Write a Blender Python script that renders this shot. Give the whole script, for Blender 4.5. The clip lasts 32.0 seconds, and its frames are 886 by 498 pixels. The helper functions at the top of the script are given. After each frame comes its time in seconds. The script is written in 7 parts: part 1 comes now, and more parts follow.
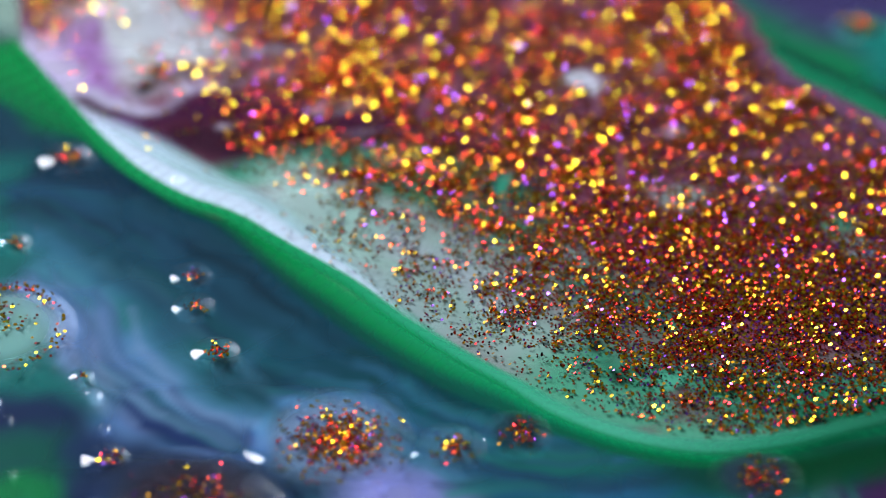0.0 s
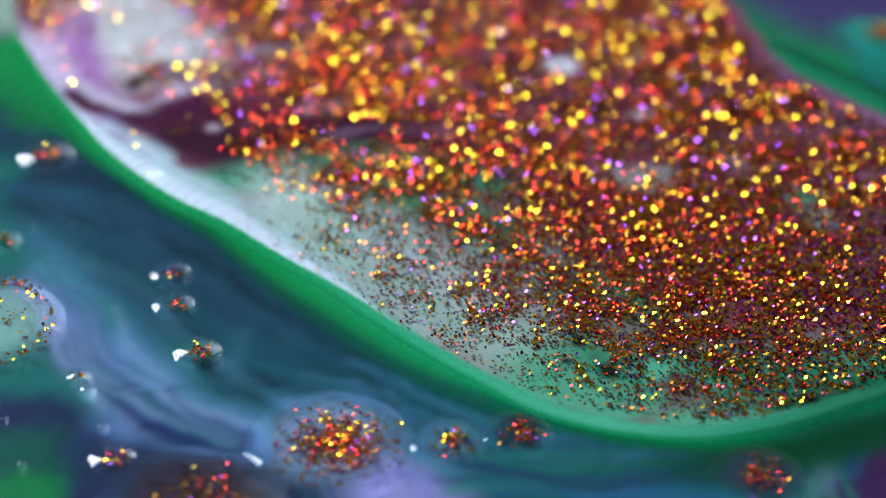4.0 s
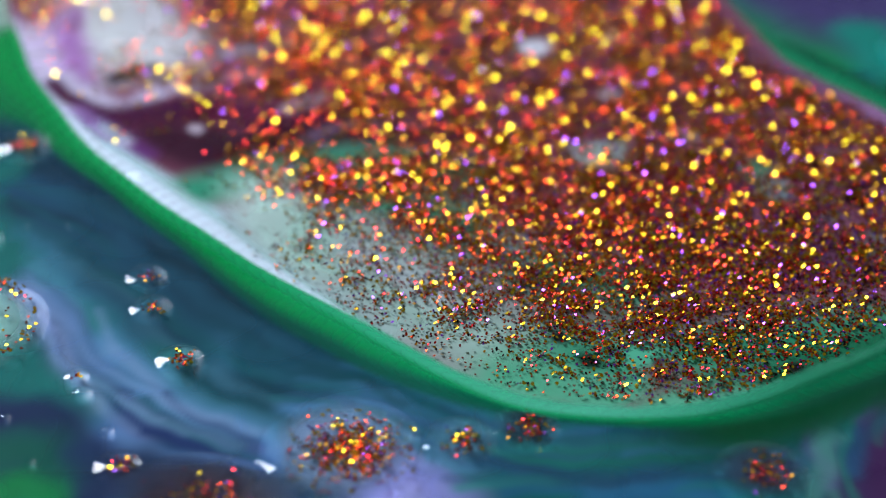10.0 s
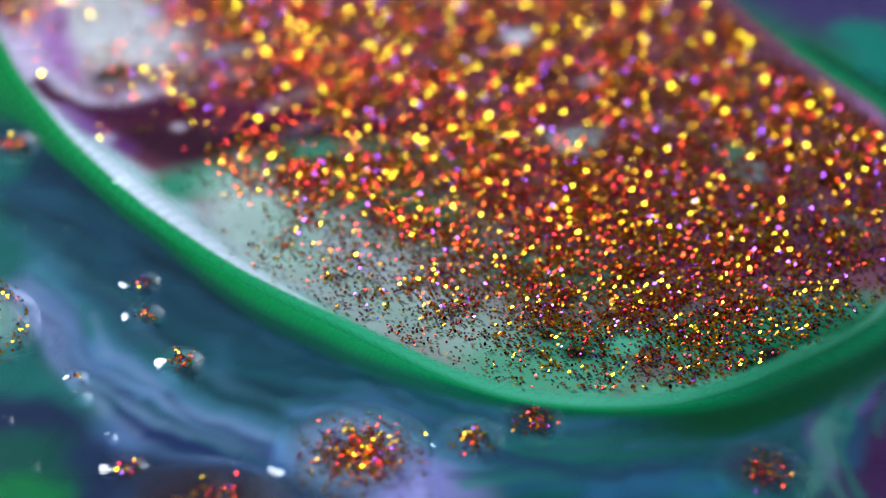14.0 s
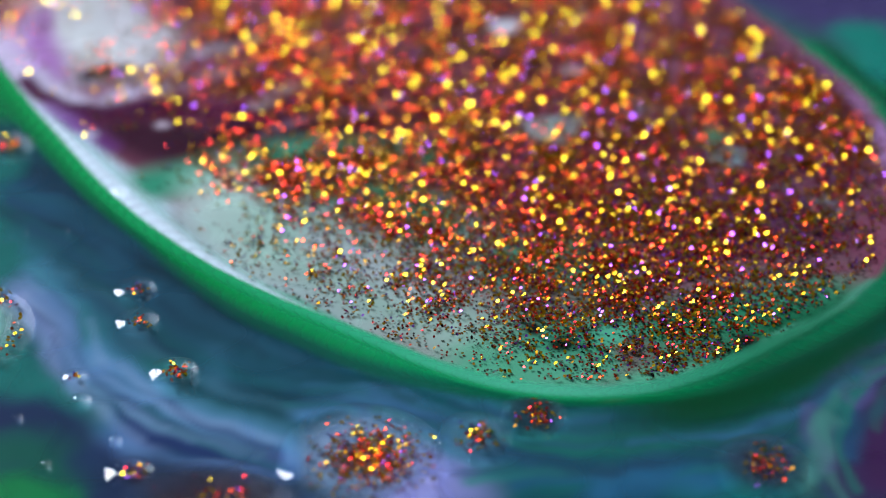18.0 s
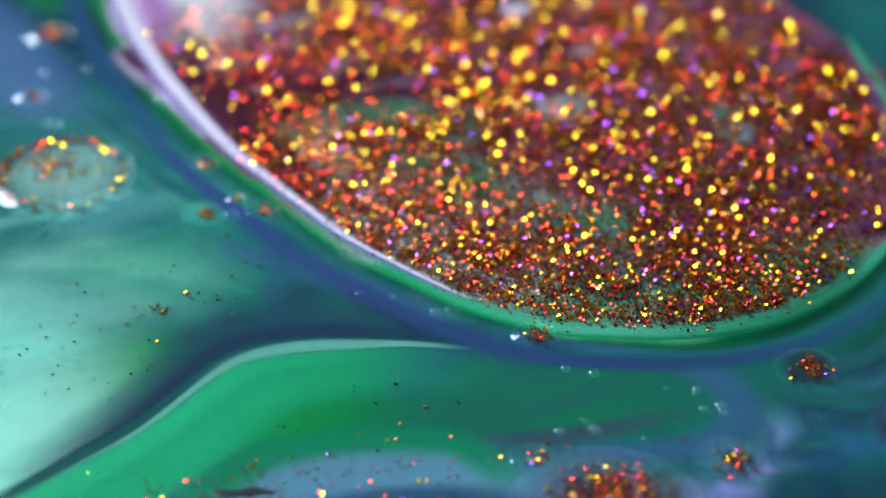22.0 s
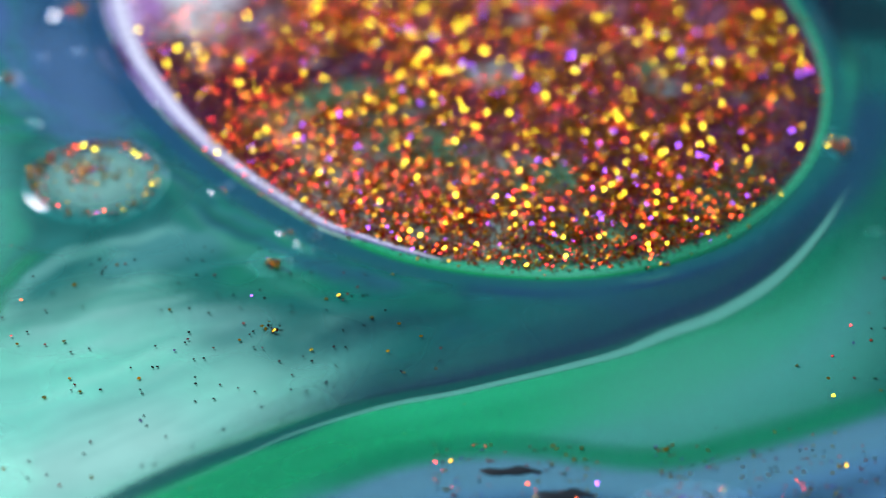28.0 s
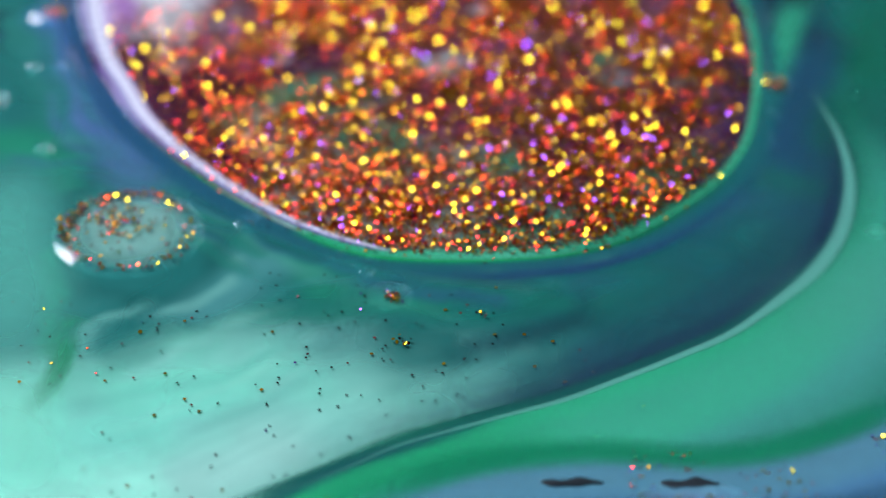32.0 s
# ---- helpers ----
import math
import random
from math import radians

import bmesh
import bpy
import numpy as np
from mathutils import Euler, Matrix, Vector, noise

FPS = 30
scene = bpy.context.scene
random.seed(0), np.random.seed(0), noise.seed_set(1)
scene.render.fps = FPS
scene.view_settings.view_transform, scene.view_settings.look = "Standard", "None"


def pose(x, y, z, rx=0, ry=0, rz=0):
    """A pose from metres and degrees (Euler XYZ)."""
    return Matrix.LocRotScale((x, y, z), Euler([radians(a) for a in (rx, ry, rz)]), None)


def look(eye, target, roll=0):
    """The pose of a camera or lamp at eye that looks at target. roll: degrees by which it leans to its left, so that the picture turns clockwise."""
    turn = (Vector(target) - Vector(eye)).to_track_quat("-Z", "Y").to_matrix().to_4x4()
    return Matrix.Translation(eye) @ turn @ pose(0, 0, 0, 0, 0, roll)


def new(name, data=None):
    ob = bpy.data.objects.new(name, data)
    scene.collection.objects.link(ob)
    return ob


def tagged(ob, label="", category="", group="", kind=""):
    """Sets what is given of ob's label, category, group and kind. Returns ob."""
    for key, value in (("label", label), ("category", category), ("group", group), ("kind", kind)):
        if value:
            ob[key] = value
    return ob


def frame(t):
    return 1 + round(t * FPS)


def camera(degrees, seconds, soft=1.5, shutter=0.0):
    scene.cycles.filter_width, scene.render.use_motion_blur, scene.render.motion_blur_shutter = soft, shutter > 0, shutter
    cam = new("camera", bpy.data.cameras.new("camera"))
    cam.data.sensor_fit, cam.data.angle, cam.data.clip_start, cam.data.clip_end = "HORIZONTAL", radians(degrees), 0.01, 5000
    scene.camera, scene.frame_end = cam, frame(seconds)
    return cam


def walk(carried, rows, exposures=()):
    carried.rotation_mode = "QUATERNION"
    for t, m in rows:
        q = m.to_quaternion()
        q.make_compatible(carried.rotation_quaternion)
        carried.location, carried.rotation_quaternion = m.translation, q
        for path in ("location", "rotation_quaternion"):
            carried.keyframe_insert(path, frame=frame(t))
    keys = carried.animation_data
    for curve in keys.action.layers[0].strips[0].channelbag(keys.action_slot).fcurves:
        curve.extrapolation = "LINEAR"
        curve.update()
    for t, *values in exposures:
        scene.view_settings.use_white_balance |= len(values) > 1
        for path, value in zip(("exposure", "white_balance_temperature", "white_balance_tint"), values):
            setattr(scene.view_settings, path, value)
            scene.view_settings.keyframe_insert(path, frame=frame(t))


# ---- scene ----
# A bath of poured paint seen close up; plan numbers are in millimetres, MM turns them into metres.
MM = 0.001
cam = camera(20, 32.0, soft=1.1)
EYE, AIM = (0, -0.12135, 0.08817), (0, 0, 0)
walk(cam, [(0, look(EYE, AIM)), (32, look(EYE, AIM))])
# macro lens, wide open: only the front of the pool is sharp
cam.data.dof.use_dof = True
cam.data.dof.focus_distance = 0.1415
cam.data.dof.aperture_fstop = 23
cam.data.dof.aperture_blades = 0

# ---- world and lamps ----
world = bpy.data.worlds.new("studio")
scene.world = world
world.use_nodes = True
world.node_tree.nodes["Background"].inputs[0].default_value = (0.72, 0.86, 1.0, 1)
world.node_tree.nodes["Background"].inputs[1].default_value = 0.15


def softbox(name, place, width, height, watts, colour):
    lamp = bpy.data.lights.new(name, "AREA")
    lamp.shape, lamp.size, lamp.size_y = "RECTANGLE", width, height
    lamp.energy, lamp.color = watts, colour
    ob = new(name, lamp)
    ob.matrix_world = look(place, (0, 0, 0))
    return ob


softbox("window_light", (-0.55, 0.62, 0.58), 0.36, 0.43, 11.9, (0.82, 0.92, 1.04))
scene.view_settings.exposure = 0.0
scene.cycles.transparent_max_bounces = 48

# ---- how the paint flows: seconds and place of what drifts along ----
OUTER, LATE, INNER, SHORE = [], [], [], []
STEPS = (0, 3, 6, 9, 12, 14.5, 16.5, 18, 18.8, 19.1, 19.5, 20, 20.5, 21, 21.5, 22, 22.5, 23, 24, 25, 26.5, 28, 30, 32)


def stream(kind, rows):
    kind.append(np.array(rows))


stream(OUTER, [(0, -14.8, -3.0), (1.5, -15.3, -2.9), (3, -15.7, -2.8), (6, -16.5, -2.8), (9, -17.2, -3.0), (12, -17.6, -3.5), (14.5, -17.7, -3.8), (16.5, -17.8, -4.1), (18, -17.9, -4.4), (19, -17.9, -4.5), (19.5, -16.3, -2.2), (20, -15.2, -0.1), (20.5, -14.7, 2.0), (21, -14.1, 5.8), (21.5, -14.5, 7.7), (22, -15.0, 8.7), (22.5, -15.3, 9.6), (23, -15.0, 9.5), (24, -14.3, 9.2), (25, -14.3, 8.5), (25.5, -14.2, 8.0), (27.5, -13.4, 6.4), (28, -13.3, 5.9), (29, -12.8, 5.0), (30, -12.5, 4.0), (31, -11.9, 3.2), (32, -11.5, 2.6)])
stream(OUTER, [(0, -14.5, -6.0), (1.5, -15.0, -5.9), (3, -15.4, -5.8), (6, -16.2, -5.8), (9, -16.8, -6.0), (12, -17.1, -6.4), (14.5, -17.4, -6.8), (16.5, -17.5, -7.2), (18, -17.6, -7.4), (19, -17.6, -7.5), (19.5, -15.5, -5.1), (20, -13.9, -2.9), (20.5, -12.7, -0.9), (21, -11.3, 2.0), (21.5, -11.1, 3.2), (22, -11.1, 3.6), (22.5, -11.3, 4.0), (23, -10.9, 4.0), (24, -10.2, 3.7), (25, -9.8, 3.0), (25.5, -9.4, 2.5), (27.5, -8.2, 1.1), (28, -7.8, 0.7), (29, -6.9, -0.2), (30, -5.8, -1.1), (31, -5.1, -1.4), (32, -4.4, -1.4)])
stream(OUTER, [(0, -12.8, -10.4), (1.5, -13.2, -10.4), (3, -13.6, -10.4), (6, -14.2, -10.6), (9, -14.7, -11.0), (12, -14.8, -11.2), (14.5, -14.8, -11.2), (16.5, -15.0, -12.0), (18, -15.0, -12.2), (19, -14.9, -12.3), (19.5, -11.9, -10.4), (20, -9.2, -8.9), (20.5, -6.2, -8.2), (21, -1.8, -7.6), (21.5, 1.7, -8.2), (22, 5.2, -8.8), (22.5, 8.3, -9.2), (23, 11.5, -8.6), (24, 17.6, -6.0), (25, 21.7, -1.9), (25.5, 23.0, 0.4), (27, 28.7, 7.1)])
stream(OUTER, [(0, -9.8, -18.6), (1.5, -9.8, -18.7), (3, -9.8, -18.7), (6, -9.7, -18.9), (9, -9.3, -19.3), (12, -8.9, -19.5), (14.5, -8.5, -19.8), (16.5, -8.2, -20.0), (18, -8.1, -20.0), (19, -7.9, -20.0), (19.5, -5.7, -19.9), (20, -3.9, -20.3), (20.5, -2.1, -20.7), (22, 3.2, -21.9)])
stream(OUTER, [(0, -1.8, -18.8), (1.5, -1.9, -18.4), (3, -1.9, -18.3), (6, -1.7, -18.1), (9, -1.4, -18.2), (12, -1.0, -18.1), (14.5, -0.8, -18.0), (16.5, -0.6, -17.9), (18, -0.5, -17.8), (19, -0.4, -17.7), (19.5, 1.4, -17.5), (20, 3.0, -17.9), (20.5, 4.9, -18.1), (21, 8.4, -19.1), (21.5, 10.8, -19.6), (22, 13.2, -19.9), (22.5, 16.1, -20.8), (23, 19.1, -20.1), (24.5, 27.9, -20.4)])
stream(OUTER, [(0, 4.0, -17.3), (1.5, 4.0, -17.3), (3, 4.0, -17.3), (6, 4.2, -17.1), (9, 4.4, -16.9), (12, 4.7, -16.5), (14.5, 4.8, -16.1), (16.5, 4.9, -15.8), (18, 4.9, -15.8), (19, 4.9, -15.8), (19.5, 6.2, -15.2), (20, 7.8, -15.1), (20.5, 9.8, -14.8), (21, 13.7, -14.4), (21.5, 17.0, -13.6), (22, 20.3, -11.7), (22.5, 23.8, -9.9), (22.7, 24.9, -9.0), (24.2, 35.1, -3.0)])
stream(OUTER, [(0, -17.8, -19.5), (1.5, -17.6, -19.5), (3, -17.5, -19.5), (6, -17.3, -19.7), (9, -17.2, -20.0), (12, -17.0, -20.2), (14.5, -16.8, -20.3), (16.5, -16.5, -20.5), (18, -16.4, -20.6), (19, -16.0, -20.6), (19.5, -10.7, -19.8), (20, -7.4, -19.9), (20.5, -4.5, -20.1), (21, -0.3, -20.1), (21.5, 2.2, -20.1), (22, 4.9, -19.5), (22.5, 8.5, -19.8), (23, 12.3, -19.8), (24, 18.8, -21.2), (25, 22.2, -21.8), (26.5, 29.5, -23.3)])
stream(OUTER, [(0, -19.3, -14.1), (1.5, -19.5, -13.9), (3, -19.6, -13.8), (6, -19.8, -13.8), (9, -19.9, -13.9), (12, -19.9, -14.1), (14.5, -19.9, -14.2), (16.5, -19.9, -14.3), (18, -19.9, -14.5), (19, -19.6, -14.3), (19.5, -15.3, -11.0), (20, -12.0, -8.6), (20.5, -8.9, -7.0), (21, -4.9, -5.3), (21.5, -2.1, -5.5), (22, 0.6, -6.4), (22.5, 3.0, -7.3), (23, 5.9, -7.7), (24, 11.9, -6.8), (25, 16.8, -4.5), (25.5, 18.8, -2.9), (27, 25.9, 1.3)])
stream(OUTER, [(0, -18.4, -16.9), (1.5, -18.5, -16.8), (3, -18.5, -16.8), (6, -18.4, -16.9), (9, -18.2, -17.1), (12, -18.1, -17.4), (14.5, -17.9, -17.6), (16.5, -17.8, -17.8), (18, -17.7, -17.9), (19, -17.3, -17.9), (19.5, -11.8, -15.8), (20, -7.6, -14.6), (20.5, -3.1, -13.8), (21, 3.9, -13.7), (21.5, 9.7, -14.6), (22, 15.2, -15.0), (22.5, 20.1, -15.2), (24, 35.5, -16.2)])
stream(OUTER, [(0, -16.3, 6.7), (1.5, -17.1, 7.0), (3, -17.5, 7.2), (6, -18.4, 7.3), (9, -19.0, 7.1), (12, -19.5, 6.7), (14.5, -19.8, 6.3), (16.5, -20.0, 5.8), (18, -19.8, 5.3), (19, -20.2, 5.3), (19.5, -19.6, 7.3), (20, -19.2, 9.0), (20.5, -18.9, 10.7), (21, -18.5, 14.2), (21.5, -18.3, 15.2), (22, -18.3, 15.9), (22.5, -18.4, 16.9), (23, -18.3, 16.9), (24, -17.7, 17.0), (25, -17.9, 16.4), (25.5, -17.9, 16.1), (27.5, -17.8, 15.4), (28, -18.0, 15.2), (29, -18.4, 14.9), (30, -18.9, 14.6), (31, -19.5, 14.5), (32, -20.0, 14.3)])
stream(OUTER, [(0, -23.4, 9.3), (1.5, -24.1, 9.3), (3, -24.4, 9.4), (6, -25.4, 10.2), (9, -26.1, 10.6), (12, -26.7, 10.8), (14.5, -27.1, 10.8), (16.5, -27.3, 10.7), (18, -27.5, 10.6), (19, -27.6, 10.6), (19.5, -27.3, 12.7), (20, -26.7, 14.2), (20.5, -26.5, 16.0), (21, -26.1, 20.6), (21.5, -26.1, 22.2), (22, -26.3, 24.1), (22.5, -26.3, 26.1), (23, -26.1, 26.9), (24, -25.0, 27.9), (25.5, -23.8, 29.8)])
stream(OUTER, [(9, 17.4, -21.6), (12, 17.6, -21.0), (14.5, 17.6, -20.6), (16.5, 17.6, -20.3), (18, 17.5, -20.1), (19, 17.6, -20.0), (19.5, 17.8, -19.9), (20, 19.3, -19.6), (20.5, 20.1, -18.9), (21, 21.7, -18.6), (21.4, 23.2, -18.3), (22.9, 28.6, -17.3)])
stream(OUTER, [(0, -26.7, -4.2), (18.95, -27.0, -4.2), (19.5, -27.0, 3.8), (20, -27.3, 5.9), (20.5, -27.0, 8.2), (21, -26.1, 13.0), (21.5, -26.3, 15.0), (22, -26.7, 17.1), (22.5, -27.1, 19.0), (23, -27.3, 19.7), (24, -27.3, 20.6), (25, -27.8, 20.4), (25.5, -28.4, 20.5), (27.5, -28.8, 19.9), (28, -29.2, 19.4), (29.5, -29.6, 18.8)])
stream(OUTER, [(0, -25.5, -8.7), (18.95, -25.9, -8.7), (19.1, -25.4, -7.0), (19.5, -24.1, -4.0), (20, -23.6, -1.4), (20.5, -23.1, 1.1), (21, -22.1, 5.5), (21.5, -22.3, 6.8), (22, -23.0, 7.8), (22.5, -24.0, 8.9), (23, -24.0, 9.2), (24, -23.4, 9.1), (25, -22.6, 7.7), (25.5, -22.3, 6.8), (27.5, -20.2, 4.7), (28, -19.9, 3.8), (29, -19.1, 1.7), (30, -18.4, -0.3), (31, -17.7, -1.6), (32, -16.8, -2.8)])
stream(OUTER, [(0, -27.8, -15.1), (18.95, -28.1, -15.1), (19.5, -24.4, -11.4), (20, -20.2, -8.1), (20.5, -17.3, -4.5), (21, -14.8, 0.0), (21.5, -14.3, 2.1), (22, -14.5, 3.3), (22.5, -14.8, 4.1), (23, -14.5, 4.1), (24, -13.7, 3.8), (25, -13.8, 2.1), (25.5, -13.7, 1.4), (27, -13.8, -0.9)])
stream(OUTER, [(0, -31.1, -22.0), (18.95, -31.4, -22.0), (20.1, -24.1, -14.8), (20.5, -20.8, -11.9), (21, -17.9, -8.7), (21.5, -17.1, -7.4), (22, -16.7, -6.6), (22.5, -16.8, -6.1), (23, -16.2, -5.8), (24, -15.3, -5.6), (25, -14.6, -6.2), (25.5, -14.1, -6.5), (27.5, -11.1, -7.8), (28, -10.3, -8.2), (29, -8.4, -8.9), (30, -6.5, -9.4), (31, -4.7, -9.6), (32, -2.6, -9.5)])
stream(OUTER, [(0, -30.5, -20.1), (18.95, -30.8, -20.1), (20, -24.3, -13.9), (20.5, -20.6, -10.8), (21, -17.6, -7.5), (21.5, -16.9, -6.1), (22, -16.5, -5.4), (22.5, -16.6, -4.8), (23, -16.0, -4.5), (24, -15.1, -4.3), (25, -14.4, -4.9), (25.5, -13.9, -5.2), (27.5, -10.9, -6.5), (28, -10.0, -6.9), (29, -8.2, -7.6), (30, -6.3, -8.1), (31, -4.4, -8.4), (32, -2.4, -8.3)])
stream(OUTER, [(0, -33.8, -21.4), (18.95, -34.1, -21.4), (20.8, -21.2, -14.9), (21, -20.4, -14.4), (21.5, -19.5, -14.1), (22, -18.8, -13.8), (22.5, -18.6, -13.4), (23, -17.8, -13.3), (24, -16.4, -13.1), (25, -15.3, -13.4), (25.5, -14.6, -13.4), (27.5, -11.5, -14.3), (28, -10.7, -14.6), (29, -9.0, -15.0), (30, -7.4, -15.2), (31, -5.7, -15.2), (32, -3.9, -15.2)])
stream(OUTER, [(0, -32.7, -33.0), (18.95, -33.0, -33.0), (22.5, -9.1, -21.9), (23, -8.1, -21.3), (24, -6.2, -20.5), (25, -4.2, -20.3), (25.5, -3.0, -20.3), (27.5, 2.5, -20.6), (28, 3.9, -20.8), (29, 7.0, -21.4), (30, 9.9, -22.1), (31.5, 14.3, -23.0)])
stream(OUTER, [(0, -34.2, -33.7), (18.95, -34.5, -33.7), (22.5, -11.1, -22.0), (23, -10.2, -21.4), (24, -8.6, -20.8), (25, -7.1, -20.6), (25.5, -6.1, -20.6), (27.5, -1.4, -20.6), (28, -0.2, -20.6), (29, 2.5, -20.6), (30, 5.3, -20.6), (31, 7.8, -20.8), (32, 10.0, -20.8)])
stream(OUTER, [(0, -22.0, -33.1), (18.95, -22.2, -33.1), (21, -10.4, -21.4), (21.5, -8.7, -19.5), (22, -7.1, -18.1), (22.5, -5.6, -17.7), (23, -3.6, -17.2), (24, 0.4, -17.1), (25, 4.4, -17.9), (25.5, 6.2, -18.2), (27.5, 13.7, -18.9), (28, 15.8, -18.4), (29.5, 21.5, -18.6)])
stream(OUTER, [(0, -30.6, -21.8), (18.95, -30.9, -21.8), (20.5, -18.9, -17.5), (21, -13.3, -16.8), (21.5, -10.8, -14.7), (22, -8.9, -13.4), (22.5, -7.5, -12.8), (23, -5.6, -12.4), (24, -2.1, -12.3), (25, 1.3, -12.8), (25.5, 3.2, -12.9), (27.5, 11.4, -11.6), (28, 13.4, -10.8), (29, 17.2, -8.9), (30, 20.4, -6.7), (31, 22.9, -4.3), (32, 25.0, -2.0)])
stream(OUTER, [(0, -24.9, -23.3), (18.95, -25.2, -23.3), (19.2, -23.2, -21.7), (19.5, -20.4, -19.4), (20, -16.5, -16.4), (20.5, -11.3, -13.8), (21, -5.6, -10.9), (21.5, -1.8, -10.4), (22, 1.7, -10.7), (22.5, 5.3, -11.1), (23, 8.7, -10.8), (24, 14.5, -8.9), (25, 18.6, -6.2), (25.5, 20.3, -4.5), (27, 26.4, 0.1)])
stream(OUTER, [(0, -24.7, -14.7), (18.95, -25.0, -14.7), (19.2, -23.4, -12.9), (19.5, -21.8, -10.9), (20, -18.2, -7.0), (20.5, -15.9, -3.5), (21, -13.3, 0.7), (21.5, -12.7, 2.4), (22, -12.9, 3.2), (22.5, -13.1, 3.9), (23, -12.8, 3.8), (24, -12.0, 3.4), (25, -11.6, 2.6), (25.5, -11.2, 2.1), (27.5, -9.2, 0.2), (28, -8.6, -0.4), (29, -7.3, -1.3), (30, -6.1, -2.2), (31, -5.3, -2.5), (32, -4.5, -2.8)])
stream(OUTER, [(0, -20.1, -12.5), (18.95, -20.5, -12.5), (19.5, -17.7, -7.4), (20, -15.3, -4.5), (20.5, -14.4, -1.3), (21, -12.8, 2.5), (21.5, -12.6, 4.1), (22, -12.7, 4.8), (22.5, -12.9, 5.5), (23, -12.6, 5.4), (24, -11.8, 5.2), (25, -11.6, 4.3), (25.5, -11.4, 4.0), (27.5, -9.9, 2.0), (28, -9.3, 1.2), (29, -8.4, 0.5), (30, -7.5, -0.3), (31, -6.7, -0.7), (32, -6.0, -0.9)])
stream(OUTER, [(0, 31.7, -34.6), (18.95, 31.4, -34.6), (22.5, 27.3, 6.5), (23, 27.3, 7.4), (24, 27.0, 9.6), (25, 25.9, 11.1), (25.5, 25.3, 11.7), (27.5, 23.6, 13.9), (28, 23.1, 14.3), (29, 22.2, 15.1), (30, 21.1, 15.6), (31, 20.0, 16.0), (32, 19.3, 16.7)])
stream(LATE, [(0, -30.8, -11.8), (18.95, -31.1, -11.8), (19.1, -25.4, -7.0), (19.5, -24.1, -4.0), (20, -23.6, -1.4), (20.5, -23.1, 1.1), (21, -22.1, 5.5), (21.5, -22.3, 6.8), (22, -23.0, 7.8), (22.5, -24.0, 8.9), (23, -24.0, 9.2), (24, -23.4, 9.1), (25, -22.6, 7.7), (25.5, -22.3, 6.8), (27.5, -20.2, 4.7), (28, -19.9, 3.8), (29, -19.1, 1.7), (30, -18.4, -0.3), (31, -17.7, -1.6), (32, -16.8, -2.8)])
stream(LATE, [(0, -27.8, -15.1), (18.95, -28.1, -15.1), (19.5, -24.4, -11.4), (20, -20.2, -8.1), (20.5, -17.3, -4.5), (21, -14.8, 0.0), (21.5, -14.3, 2.1), (22, -14.5, 3.3), (22.5, -14.8, 4.1), (23, -14.5, 4.1), (24, -13.7, 3.8), (25, -13.8, 2.1), (25.5, -13.7, 1.4), (27, -13.8, -0.9)])
stream(LATE, [(0, -31.1, -22.0), (18.95, -31.4, -22.0), (20.1, -24.1, -14.8), (20.5, -20.8, -11.9), (21, -17.9, -8.7), (21.5, -17.1, -7.4), (22, -16.7, -6.6), (22.5, -16.8, -6.1), (23, -16.2, -5.8), (24, -15.3, -5.6), (25, -14.6, -6.2), (25.5, -14.1, -6.5), (27.5, -11.1, -7.8), (28, -10.3, -8.2), (29, -8.4, -8.9), (30, -6.5, -9.4), (31, -4.7, -9.6), (32, -2.6, -9.5)])
stream(LATE, [(0, -30.5, -20.1), (18.95, -30.8, -20.1), (20, -24.3, -13.9), (20.5, -20.6, -10.8), (21, -17.6, -7.5), (21.5, -16.9, -6.1), (22, -16.5, -5.4), (22.5, -16.6, -4.8), (23, -16.0, -4.5), (24, -15.1, -4.3), (25, -14.4, -4.9), (25.5, -13.9, -5.2), (27.5, -10.9, -6.5), (28, -10.0, -6.9), (29, -8.2, -7.6), (30, -6.3, -8.1), (31, -4.4, -8.4), (32, -2.4, -8.3)])
stream(LATE, [(0, -33.8, -21.4), (18.95, -34.1, -21.4), (20.8, -21.2, -14.9), (21, -20.4, -14.4), (21.5, -19.5, -14.1), (22, -18.8, -13.8), (22.5, -18.6, -13.4), (23, -17.8, -13.3), (24, -16.4, -13.1), (25, -15.3, -13.4), (25.5, -14.6, -13.4), (27.5, -11.5, -14.3), (28, -10.7, -14.6), (29, -9.0, -15.0), (30, -7.4, -15.2), (31, -5.7, -15.2), (32, -3.9, -15.2)])
stream(LATE, [(0, -32.7, -33.0), (18.95, -33.0, -33.0), (22.5, -9.1, -21.9), (23, -8.1, -21.3), (24, -6.2, -20.5), (25, -4.2, -20.3), (25.5, -3.0, -20.3), (27.5, 2.5, -20.6), (28, 3.9, -20.8), (29, 7.0, -21.4), (30, 9.9, -22.1), (31.5, 14.3, -23.0)])
stream(LATE, [(0, -34.2, -33.7), (18.95, -34.5, -33.7), (22.5, -11.1, -22.0), (23, -10.2, -21.4), (24, -8.6, -20.8), (25, -7.1, -20.6), (25.5, -6.1, -20.6), (27.5, -1.4, -20.6), (28, -0.2, -20.6), (29, 2.5, -20.6), (30, 5.3, -20.6), (31, 7.8, -20.8), (32, 10.0, -20.8)])
